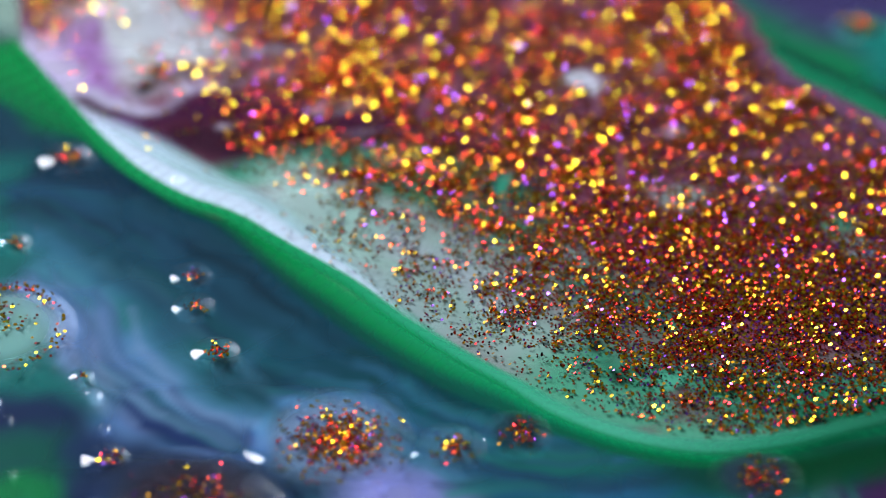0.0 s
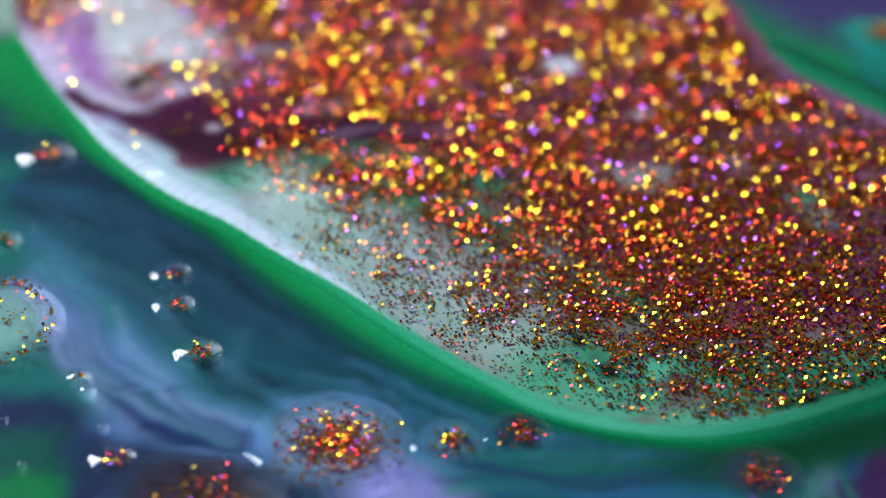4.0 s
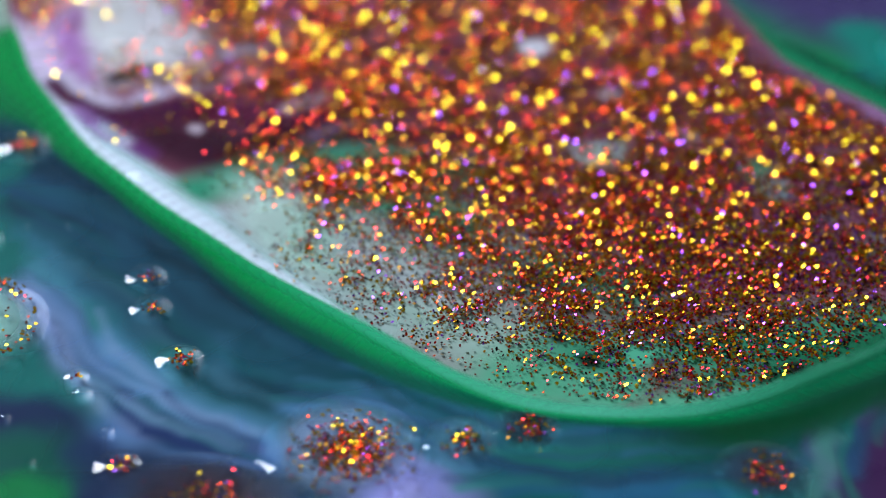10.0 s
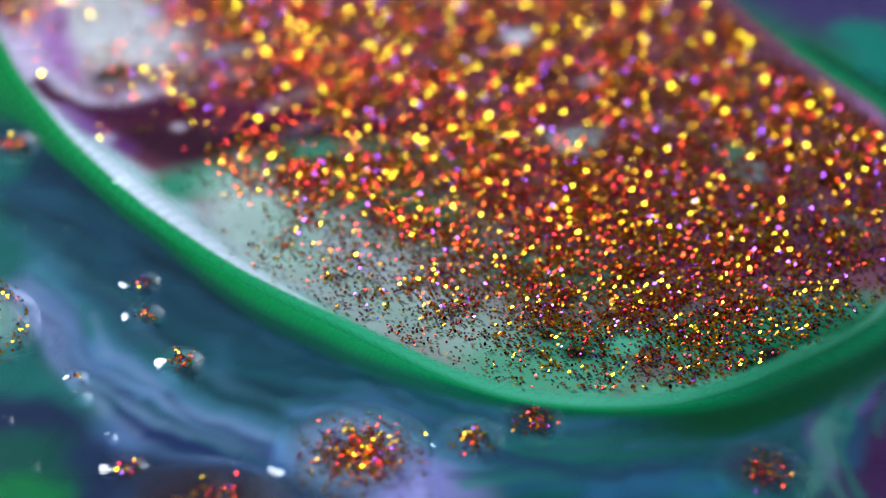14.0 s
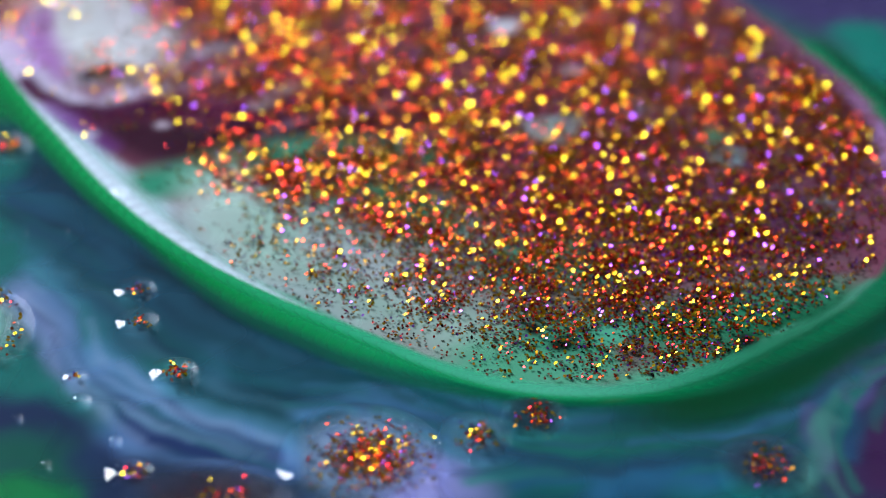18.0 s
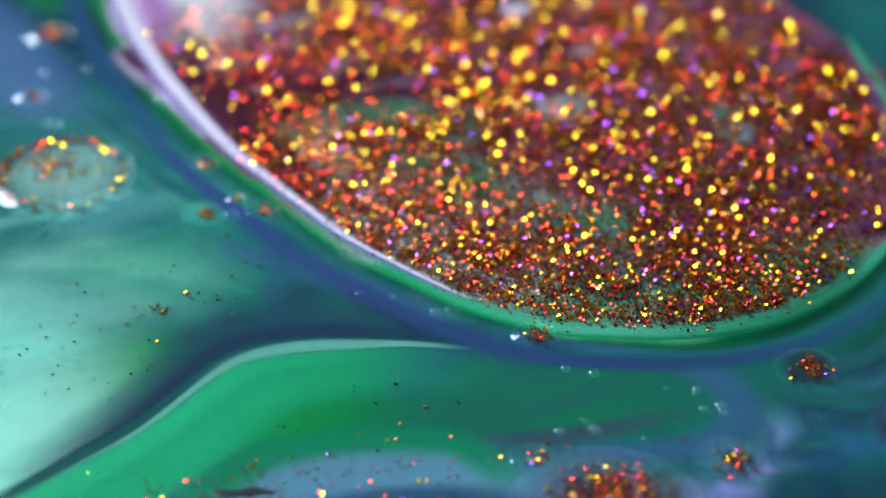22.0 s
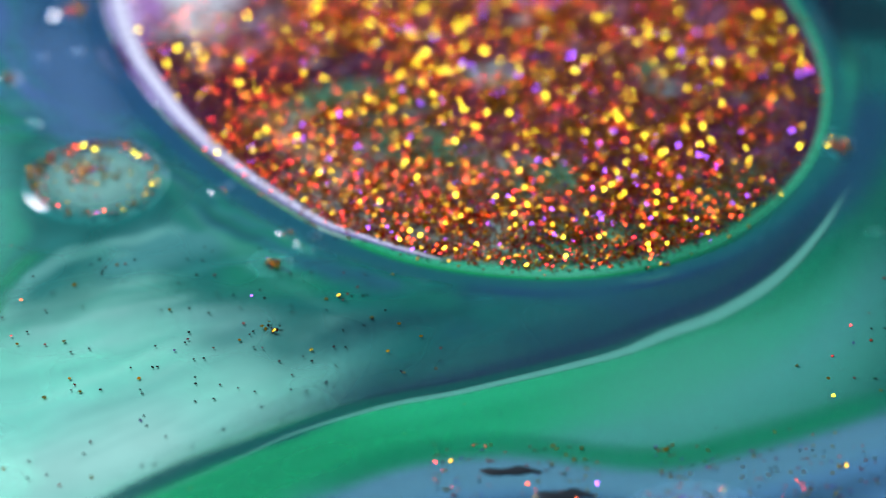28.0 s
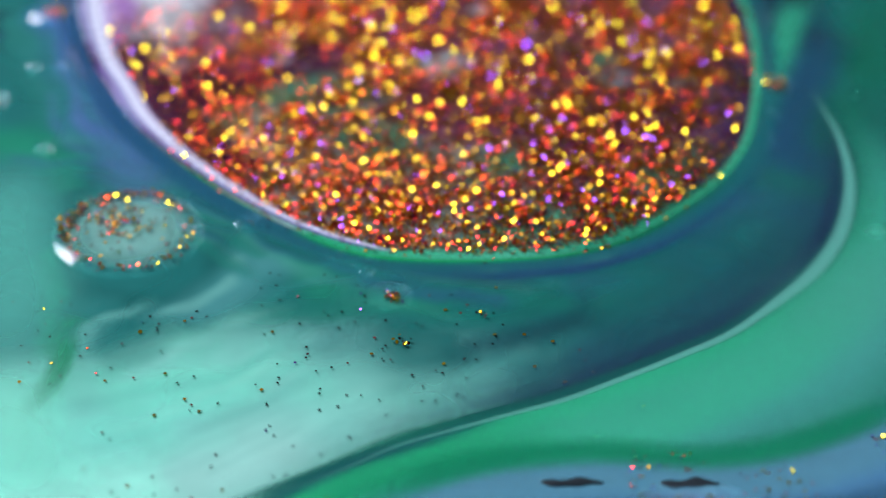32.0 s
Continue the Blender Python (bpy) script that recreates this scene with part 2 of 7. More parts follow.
stream(LATE, [(0, -22.0, -33.1), (18.95, -22.2, -33.1), (21, -10.4, -21.4), (21.5, -8.7, -19.5), (22, -7.1, -18.1), (22.5, -5.6, -17.7), (23, -3.6, -17.2), (24, 0.4, -17.1), (25, 4.4, -17.9), (25.5, 6.2, -18.2), (27.5, 13.7, -18.9), (28, 15.8, -18.4), (29.5, 21.5, -18.6)])
stream(LATE, [(0, -30.6, -21.8), (18.95, -30.9, -21.8), (20.5, -18.9, -17.5), (21, -13.3, -16.8), (21.5, -10.8, -14.7), (22, -8.9, -13.4), (22.5, -7.5, -12.8), (23, -5.6, -12.4), (24, -2.1, -12.3), (25, 1.3, -12.8), (25.5, 3.2, -12.9), (27.5, 11.4, -11.6), (28, 13.4, -10.8), (29, 17.2, -8.9), (30, 20.4, -6.7), (31, 22.9, -4.3), (32, 25.0, -2.0)])
stream(LATE, [(0, -24.9, -23.3), (18.95, -25.2, -23.3), (19.2, -23.2, -21.7), (19.5, -20.4, -19.4), (20, -16.5, -16.4), (20.5, -11.3, -13.8), (21, -5.6, -10.9), (21.5, -1.8, -10.4), (22, 1.7, -10.7), (22.5, 5.3, -11.1), (23, 8.7, -10.8), (24, 14.5, -8.9), (25, 18.6, -6.2), (25.5, 20.3, -4.5), (27, 26.4, 0.1)])
stream(LATE, [(0, -24.7, -14.7), (18.95, -25.0, -14.7), (19.2, -23.4, -12.9), (19.5, -21.8, -10.9), (20, -18.2, -7.0), (20.5, -15.9, -3.5), (21, -13.3, 0.7), (21.5, -12.7, 2.4), (22, -12.9, 3.2), (22.5, -13.1, 3.9), (23, -12.8, 3.8), (24, -12.0, 3.4), (25, -11.6, 2.6), (25.5, -11.2, 2.1), (27.5, -9.2, 0.2), (28, -8.6, -0.4), (29, -7.3, -1.3), (30, -6.1, -2.2), (31, -5.3, -2.5), (32, -4.5, -2.8)])
stream(LATE, [(0, -20.1, -12.5), (18.95, -20.5, -12.5), (19.5, -17.7, -7.4), (20, -15.3, -4.5), (20.5, -14.4, -1.3), (21, -12.8, 2.5), (21.5, -12.6, 4.1), (22, -12.7, 4.8), (22.5, -12.9, 5.5), (23, -12.6, 5.4), (24, -11.8, 5.2), (25, -11.6, 4.3), (25.5, -11.4, 4.0), (27.5, -9.9, 2.0), (28, -9.3, 1.2), (29, -8.4, 0.5), (30, -7.5, -0.3), (31, -6.7, -0.7), (32, -6.0, -0.9)])
stream(LATE, [(22.5, 27.3, 6.5), (23, 27.3, 7.4), (24, 27.0, 9.6), (25, 25.9, 11.1), (25.5, 25.3, 11.7), (27.5, 23.6, 13.9), (28, 23.1, 14.3), (29, 22.2, 15.1), (30, 21.1, 15.6), (31, 20.0, 16.0), (32, 19.3, 16.7)])
stream(LATE, [(23, -10.9, -10.7), (24, -6.6, -9.3), (25, -2.2, -9.7), (25.5, 0.1, -10.0), (27.5, 8.8, -11.4), (28, 10.9, -10.7), (29, 14.9, -8.9), (30, 19.2, -6.0), (31, 23.1, -2.7)])
stream(LATE, [(22, 17.0, -14.7), (23, 20.9, -13.3), (25, 25.9, -8.7), (27, 29.3, 0.6), (30, 32.7, 14.9), (32, 34.8, 25.5)])
stream(LATE, [(23, 11.5, -8.6), (24, 17.7, -5.9), (25, 21.7, -1.9), (25.5, 23.1, 0.3), (27.5, 24.4, 9.0), (28, 24.7, 10.4), (29, 23.9, 13.6), (30, 22.8, 15.6), (31, 21.9, 16.9), (32, 21.5, 17.7)])
stream(INNER, [(0, 8.7, 19.1), (1.5, 8.2, 19.7), (3, 7.8, 20.4), (6, 6.9, 21.6), (9, 6.1, 22.7), (12, 5.3, 23.7), (14.5, 4.7, 24.5), (16.5, 4.3, 25.2), (18, 4.0, 25.6), (19, 3.8, 25.9), (19.5, 3.8, 26.2), (20, 4.6, 27.2), (20.5, 5.0, 27.0), (21, 4.6, 27.9), (21.5, 5.1, 28.6), (22, 4.8, 27.8), (22.5, 4.2, 29.0), (23, 4.0, 28.7)])
stream(INNER, [(0, 14.8, 6.2), (1.5, 14.0, 6.9), (3, 13.2, 7.7), (6, 11.9, 8.9), (9, 10.6, 10.2), (12, 9.3, 11.4), (14.5, 8.5, 12.2), (16.5, 7.7, 12.9), (18, 7.3, 13.4), (19, 7.0, 13.7), (19.5, 6.9, 14.0), (20, 7.8, 14.9), (20.5, 8.2, 14.8), (21, 7.8, 15.7), (21.5, 8.2, 16.2), (22, 7.9, 15.8), (22.5, 7.1, 16.8), (23, 6.6, 16.7), (24, 6.7, 17.6), (25, 5.9, 18.1), (25.5, 5.5, 18.4), (27.5, 4.2, 19.4), (28, 3.6, 19.4), (29, 2.8, 19.4), (30, 1.9, 19.4), (31, 1.0, 20.3), (32, 0.5, 20.7)])
stream(INNER, [(0, 12.4, 13.5), (1.5, 11.6, 14.6), (3, 10.9, 15.1), (6, 9.8, 16.2), (9, 8.9, 17.5), (12, 8.0, 18.7), (14.5, 7.2, 19.7), (16.5, 6.7, 20.5), (18, 6.4, 20.9), (19, 6.3, 21.1), (19.5, 6.3, 21.3), (20, 7.0, 22.5), (20.5, 7.5, 22.1), (21, 7.1, 23.0), (21.5, 7.5, 23.7), (22, 7.2, 23.2), (22.5, 6.6, 24.1), (23, 6.4, 24.1), (24, 6.5, 25.0), (25, 5.8, 25.5), (25.5, 5.2, 25.9), (27.5, 3.9, 27.0)])
stream(INNER, [(6, 12.9, -12.0), (9, 12.3, -11.6), (12, 11.8, -10.7), (14.5, 11.3, -9.9), (16.5, 11.0, -9.3), (18, 10.6, -9.1), (19, 10.5, -9.1), (19.5, 10.8, -8.8), (20, 11.8, -8.3), (20.5, 12.3, -7.7), (21, 13.1, -6.9), (21.5, 13.4, -6.2), (22, 13.4, -5.5), (22.5, 13.2, -5.0), (23, 13.3, -4.5), (24, 13.6, -3.3), (25, 12.9, -2.4), (25.5, 12.6, -2.0), (27.5, 11.4, -0.3), (28, 11.1, 0.0), (29, 10.4, 0.8), (30, 9.7, 1.3), (31, 8.9, 1.8), (32, 8.2, 2.2)])
stream(INNER, [(3, 24.8, -9.4), (6, 23.6, -7.7), (9, 22.5, -6.0), (12, 21.4, -4.5), (14.5, 20.5, -3.5), (16.5, 19.9, -2.6), (18, 19.5, -2.0), (19, 19.1, -1.6), (19.5, 19.1, -1.4), (20, 20.0, -0.7), (20.5, 20.3, -0.2), (21, 20.2, 0.3), (21.5, 20.6, 1.1), (22, 20.4, 1.6), (22.5, 19.9, 2.1), (23, 19.6, 2.8), (24, 19.5, 4.1), (25, 18.6, 5.1), (25.5, 18.1, 5.5), (27.5, 16.7, 7.1), (28, 16.3, 7.5), (29, 15.6, 8.4), (30, 14.8, 8.8), (31, 13.9, 9.2), (32, 13.2, 9.6)])
stream(INNER, [(0, -16.2, 18.7), (1.5, -16.3, 18.7), (3, -16.5, 18.6), (6, -17.0, 18.4), (9, -17.7, 18.2), (12, -18.4, 18.0), (14.5, -19.0, 18.0), (16.5, -19.4, 17.9), (18, -19.8, 18.0), (19, -20.0, 18.0), (19.5, -19.7, 19.0), (20, -18.9, 19.6), (20.5, -18.2, 19.6), (21, -17.3, 21.4), (21.5, -16.6, 21.1), (22, -16.4, 20.8), (22.5, -16.3, 21.1), (23, -16.1, 20.7), (24, -15.5, 20.5), (25, -15.9, 20.4), (25.5, -16.2, 20.3), (27.5, -16.9, 19.9), (28, -17.2, 19.9), (29, -17.8, 19.9), (30, -18.4, 19.9), (31, -18.9, 19.9), (32, -19.5, 19.9)])
stream(INNER, [(0, 25.0, 0.9), (1.5, 24.3, 2.0), (3, 23.7, 3.1), (6, 22.4, 4.9), (9, 21.3, 6.3), (12, 20.3, 7.7), (14.5, 19.5, 8.8), (16.5, 19.0, 9.6), (18, 18.7, 10.2), (19, 18.5, 10.6), (19.5, 18.4, 10.8), (20, 19.2, 11.6), (20.5, 19.6, 11.8), (21, 19.2, 12.3), (21.5, 19.6, 13.1), (22, 19.5, 13.0), (22.5, 18.8, 13.8), (23, 18.6, 14.0), (24, 18.5, 15.3), (25, 17.8, 16.2), (25.5, 17.4, 16.7), (27.5, 15.8, 18.1), (28, 15.2, 18.1), (29, 14.4, 18.4), (30, 13.5, 18.7), (31, 12.7, 18.8), (32, 12.1, 19.0)])
stream(INNER, [(0, 2.0, -1.7), (1.5, 1.4, -1.7), (3, 0.7, -1.7), (6, -0.5, -1.6), (9, -1.7, -1.5), (12, -2.6, -1.1), (14.5, -3.2, -0.9), (16.5, -3.7, -0.6), (18, -3.7, -0.6), (19, -3.8, -0.6), (19.5, -3.0, 0.1), (20, -2.3, 0.7), (20.5, -1.8, 1.1), (21, -1.0, 2.2), (21.5, -0.9, 2.5), (22, -1.0, 2.5), (22.5, -1.5, 3.0), (23, -1.4, 3.1), (24, -1.1, 3.8), (25, -1.7, 3.8), (25.5, -1.9, 3.9), (27.5, -2.8, 4.8), (28, -3.1, 4.8), (29, -3.6, 4.8), (30, -4.3, 4.8), (31, -5.0, 4.8), (32, -5.6, 4.8)])
stream(INNER, [(0, 22.1, 1.6), (1.5, 21.4, 2.9), (3, 20.6, 4.0), (6, 19.2, 5.9), (9, 17.8, 7.5), (12, 16.6, 9.3), (14.5, 15.9, 10.5), (16.5, 15.2, 11.5), (18, 14.7, 12.2), (19, 14.4, 12.7), (19.5, 14.3, 12.9), (20, 15.1, 13.8), (20.5, 15.5, 13.9), (21, 15.1, 14.6), (21.5, 15.4, 15.3), (22, 15.3, 15.0), (22.5, 14.6, 16.0), (23, 14.4, 16.0), (24, 14.2, 17.3), (25, 13.3, 18.1), (25.5, 12.9, 18.4), (27.5, 11.3, 19.9), (28, 10.8, 20.2), (29, 10.1, 20.6), (30, 9.3, 21.1), (31, 8.5, 21.5), (32, 7.9, 21.8)])
stream(INNER, [(0, 19.7, 3.0), (1.5, 19.0, 4.1), (3, 18.2, 5.2), (6, 16.8, 6.8), (9, 15.3, 8.3), (12, 13.9, 9.7), (14.5, 13.0, 10.7), (16.5, 12.3, 11.5), (18, 11.8, 12.0), (19, 11.5, 12.4), (19.5, 11.4, 12.6), (20, 12.2, 13.6), (20.5, 12.6, 13.5), (21, 12.3, 14.3), (21.5, 12.6, 14.9), (22, 12.4, 14.6), (22.5, 11.7, 15.5), (23, 10.8, 16.4), (24, 10.8, 17.4), (25, 9.9, 18.0), (25.5, 9.5, 18.2), (27.5, 8.1, 19.5), (28, 7.7, 19.6), (29, 6.9, 20.2), (30, 6.2, 20.5), (31, 5.4, 20.9), (32, 4.8, 21.0)])
stream(INNER, [(6, 6.0, -9.7), (9, 5.5, -9.7), (12, 5.0, -9.7), (14.5, 4.5, -9.7), (16.5, 4.1, -9.2), (18, 3.8, -9.2), (19, 3.8, -9.2), (19.5, 4.5, -8.6), (20, 5.3, -8.1), (20.5, 6.0, -7.6), (21, 7.0, -6.6), (21.5, 7.2, -6.0), (22, 7.4, -5.5), (22.5, 7.1, -5.0), (23, 7.2, -4.6), (24, 7.5, -3.5), (25, 6.9, -2.7), (25.5, 6.6, -2.2), (27.5, 5.6, -0.9), (28, 5.2, -0.8), (29, 4.6, -0.3), (30, 3.9, 0.1), (31, 3.2, 0.5), (32, 2.6, 0.8)])
stream(INNER, [(19, -5.2, -3.5), (19.5, -4.2, -2.8), (20, -3.5, -2.2), (20.5, -2.8, -1.7), (21, -1.8, -0.4), (21.5, -1.6, -0.1), (22, -1.6, 0.0), (22.5, -1.9, 0.5), (23, -1.8, 0.6), (24, -1.5, 1.2), (25, -2.0, 1.6), (25.5, -2.1, 1.7), (27.5, -2.9, 2.5), (28, -3.2, 2.6), (29, -3.7, 2.8), (30, -4.4, 3.0), (31, -4.9, 3.0), (32, -5.4, 3.0)])
stream(SHORE, [(0, -27.7, 21.5), (9, -28.2, 23.1), (19, -30.9, 22.6), (20.5, -25.0, 27.5), (21.5, -23.5, 29.7), (23, -22.8, 29.4), (25, -21.9, 29.2), (28, -23.2, 29.2), (32, -24.8, 29.2)])
stream(SHORE, [(0, -25.0, 17.0), (9, -26.8, 18.8), (19, -29.0, 19.0), (20.5, -22.8, 22.0), (21.5, -21.7, 24.2), (23, -21.1, 24.7), (25, -20.6, 24.5), (28, -22.1, 24.7), (32, -23.9, 24.7)])
stream(SHORE, [(0, -22.3, 12.6), (9, -24.7, 14.8), (19, -27.0, 15.4), (20.5, -20.3, 16.7), (21.5, -19.3, 18.9), (23, -19.3, 20.0), (25, -18.9, 20.0), (28, -20.6, 20.3), (32, -22.6, 20.3)])
stream(SHORE, [(0, -20.5, 9.9), (9, -22.3, 10.5), (19, -24.7, 11.6), (20.5, -18.5, 13.3), (21.5, -17.3, 15.3), (23, -17.5, 16.2), (25, -17.3, 16.5), (28, -19.0, 16.9), (32, -21.0, 16.7)])
stream(SHORE, [(0, -18.5, 7.4), (9, -19.3, 6.7), (19, -22.4, 7.7), (20.5, -16.6, 9.8), (21.5, -15.2, 11.7), (23, -15.4, 12.7), (25, -15.5, 13.1), (28, -17.2, 13.5), (32, -19.4, 13.3)])
stream(SHORE, [(0, -15.7, 4.9), (9, -16.7, 3.7), (19, -20.2, 4.4), (20.5, -14.8, 7.0), (21.5, -13.2, 8.8), (23, -13.3, 9.4), (25, -13.5, 9.9), (28, -15.2, 10.4), (32, -17.3, 10.2)])
stream(SHORE, [(0, -12.5, 2.9), (9, -13.9, 0.9), (19, -17.7, 1.3), (20.5, -12.7, 4.4), (21.5, -10.9, 6.1), (23, -11.0, 6.2), (25, -11.3, 6.7), (28, -12.9, 7.5), (32, -14.9, 7.3)])
stream(SHORE, [(0, -8.9, -0.4), (9, -10.6, -2.5), (19, -14.2, -2.2), (20.5, -9.9, 1.0), (21.5, -8.5, 3.2), (23, -8.5, 3.3), (25, -8.8, 3.6), (28, -10.1, 4.5), (32, -12.5, 4.9)])
stream(SHORE, [(0, -5.4, -3.7), (9, -7.1, -5.7), (19, -10.3, -5.3), (20.5, -7.2, -2.5), (21.5, -6.1, 0.2), (23, -5.7, 0.5), (25, -5.9, 0.7), (28, -7.1, 1.7), (32, -10.0, 2.7)])
stream(SHORE, [(0, -2.2, -7.4), (9, -4.4, -8.1), (19, -6.9, -7.5), (20.5, -4.0, -5.3), (21.5, -2.8, -2.7), (23, -2.7, -2.2), (25, -2.9, -1.5), (28, -4.2, -0.0), (32, -7.2, 0.8)])
stream(SHORE, [(0, 1.3, -10.9), (9, -1.7, -10.6), (19, -3.5, -9.7), (20.5, -0.6, -7.7), (21.5, 0.5, -5.5), (23, 0.7, -4.5), (25, 0.4, -3.2), (28, -1.1, -1.5), (32, -4.2, -0.6)])
stream(SHORE, [(0, 4.1, -13.4), (9, 1.5, -13.2), (19, 0.0, -11.8), (20.5, 2.8, -9.3), (21.5, 3.6, -7.4), (23, 3.9, -6.0), (25, 3.6, -4.3), (28, 2.2, -2.4), (32, -1.0, -1.1)])
stream(SHORE, [(0, 6.9, -15.9), (9, 5.1, -15.2), (19, 3.8, -13.3), (20.5, 6.4, -10.6), (21.5, 6.9, -8.7), (23, 7.3, -6.9), (25, 7.1, -4.8), (28, 5.5, -2.8), (32, 2.2, -1.1)])
stream(SHORE, [(0, 10.5, -17.8), (9, 9.5, -16.0), (19, 7.6, -13.8), (20.5, 9.6, -11.1), (21.5, 10.1, -9.1), (23, 10.7, -7.1), (25, 10.3, -4.8), (28, 8.5, -2.7), (32, 4.9, -0.9)])
stream(SHORE, [(0, 14.4, -18.6), (9, 13.9, -15.8), (19, 11.4, -13.3), (20.5, 12.9, -11.0), (21.5, 13.3, -9.2), (23, 14.0, -6.9), (25, 13.5, -4.3), (28, 11.4, -2.0), (32, 7.6, -0.4)])
stream(SHORE, [(0, 18.1, -18.1), (9, 17.5, -14.6), (19, 14.6, -11.9), (20.5, 15.9, -10.4), (21.5, 16.5, -8.7), (23, 17.3, -6.1), (25, 16.9, -2.9), (28, 14.2, -0.8), (32, 10.6, 0.9)])
stream(SHORE, [(0, 21.8, -16.9), (9, 20.8, -12.8), (19, 17.4, -10.0), (20.5, 18.6, -9.0), (21.5, 19.5, -7.7), (23, 20.4, -4.4), (25, 19.9, -0.7), (28, 16.9, 1.0), (32, 13.3, 3.0)])
stream(SHORE, [(0, 25.1, -15.5), (9, 24.9, -10.3), (19, 21.2, -7.0), (20.5, 22.2, -6.3), (21.5, 23.0, -4.9), (23, 24.1, -1.5), (25, 23.2, 2.5), (28, 20.0, 4.4), (32, 16.4, 6.4)])
stream(SHORE, [(0, 28.2, -13.5), (9, 28.3, -6.9), (19, 24.5, -3.5), (20.5, 25.3, -3.1), (21.5, 25.7, -1.3), (23, 26.7, 2.3), (25, 25.7, 6.4), (28, 22.4, 8.4), (32, 18.6, 10.5)])
stream(SHORE, [(0, 30.8, -10.2), (9, 30.1, -3.5), (19, 26.6, 1.4), (20.5, 27.2, 1.6), (21.5, 27.5, 2.8), (23, 27.9, 5.6), (25, 27.3, 11.2), (28, 24.0, 13.3), (32, 19.8, 15.4)])
stream(SHORE, [(0, 32.6, -6.4), (9, 31.0, 0.3), (19, 27.7, 6.7), (20.5, 28.0, 6.7), (21.5, 28.3, 7.2), (23, 28.5, 9.1), (25, 28.0, 16.3), (28, 24.7, 18.3), (32, 20.4, 20.4)])
stream(SHORE, [(0, 32.0, 8.4), (9, 29.7, 11.8), (19, 27.4, 14.1), (20.5, 27.8, 14.1), (21.5, 28.3, 14.3), (23, 28.9, 16.1), (25, 27.8, 21.4), (28, 24.5, 23.5), (32, 20.5, 25.0)])
stream(SHORE, [(0, 22.1, 20.0), (9, 22.3, 20.5), (19, 24.8, 21.1), (20.5, 26.6, 21.3), (21.5, 27.2, 21.3), (23, 27.3, 22.9), (25, 26.4, 26.4), (28, 23.6, 28.7), (32, 20.1, 29.6)])


def spot(rows, t):
    return np.array((np.interp(t, rows[:, 0], rows[:, 1]), np.interp(t, rows[:, 0], rows[:, 2])))


def speed(streams, places, t, dt):
    """Speed of the paint at the places, from the streams that pass near."""
    num, den = np.zeros_like(places), np.full((len(places), 1), 1e-9)
    for rows in streams:
        if rows[0, 0] - 1e-6 <= t and t + dt <= rows[-1, 0] + 1e-6:
            a, b = spot(rows, t), spot(rows, t + dt)
            w = 1 / (((places - (a + b) / 2) ** 2).sum(1, keepdims=True) + 4.0) ** 1.7
            num += w * (b - a) / dt
            den += w
    return num / den


def carried_along(streams, places, start, step=0.25):
    """Where the places, taken at the time start, lie at each of STEPS."""
    out = {}
    for sign in (1, -1):
        p, t = places.copy(), start
        goals = [k for k in STEPS if k >= start] if sign > 0 else [k for k in reversed(STEPS) if k < start]
        for goal in goals:
            while abs(goal - t) > 1e-6:
                dt = min(step, abs(goal - t))
                t0 = t if sign > 0 else t - dt
                v = speed(streams, p, t0, dt)
                v = speed(streams, p + sign * v * dt / 2, t0, dt)
                p = p + sign * v * dt
                t += sign * dt
            out[goal] = p.copy()
    # late paint lies wholly off to the side before it wells in
    lag = lambda k: np.interp(k, (19.1, 19.5, 20, 20.5, 21), (1.0, 0.5, 0.25, 0.08, 0)) * (streams is LATE)
    return [out[k] + np.array((-46.0, -8.0)) * (lag(k) - lag(start)) for k in STEPS]


def paths(streams, centres, start):
    """Rows of seconds, x, y and turn for each centre."""
    arm = 2.5
    centres = np.array(centres, float)
    n = len(centres)
    cloud = np.concatenate([centres, centres + (arm, 0), centres - (arm, 0), centres + (0, arm), centres - (0, arm)])
    rows = [[] for _ in range(n)]
    last = np.zeros(n)
    steps = carried_along(streams, cloud, start)
    turns = []
    for p in steps:
        a, b = p[n:2 * n] - p[2 * n:3 * n], p[3 * n:4 * n] - p[4 * n:]
        turns.append(np.arctan2(a[:, 1] - b[:, 0], a[:, 0] + b[:, 1]))
    turns = np.unwrap(np.array(turns), axis=0)
    turns -= turns[[i for i, k in enumerate(STEPS) if k == min(STEPS, key=lambda q: abs(q - start))][0]]
    for k, p, turn in zip(STEPS, steps, turns):
        for i in range(n):
            rows[i].append((k, p[i, 0], p[i, 1], turn[i]))
    return rows


MOVES = []


def drift(thing, rows, z):
    MOVES.append((thing, rows, z))


# ---- materials ----
def srgb(code):
    c = [int(code[i:i + 2], 16) / 255 for i in (1, 3, 5)]
    return tuple(v / 12.92 if v <= 0.04045 else ((v + 0.055) / 1.055) ** 2.4 for v in c)


def material(name):
    m = bpy.data.materials.new(name)
    m.use_nodes = True
    nodes, links = m.node_tree.nodes, m.node_tree.links
    return m, nodes, links, nodes["Principled BSDF"]


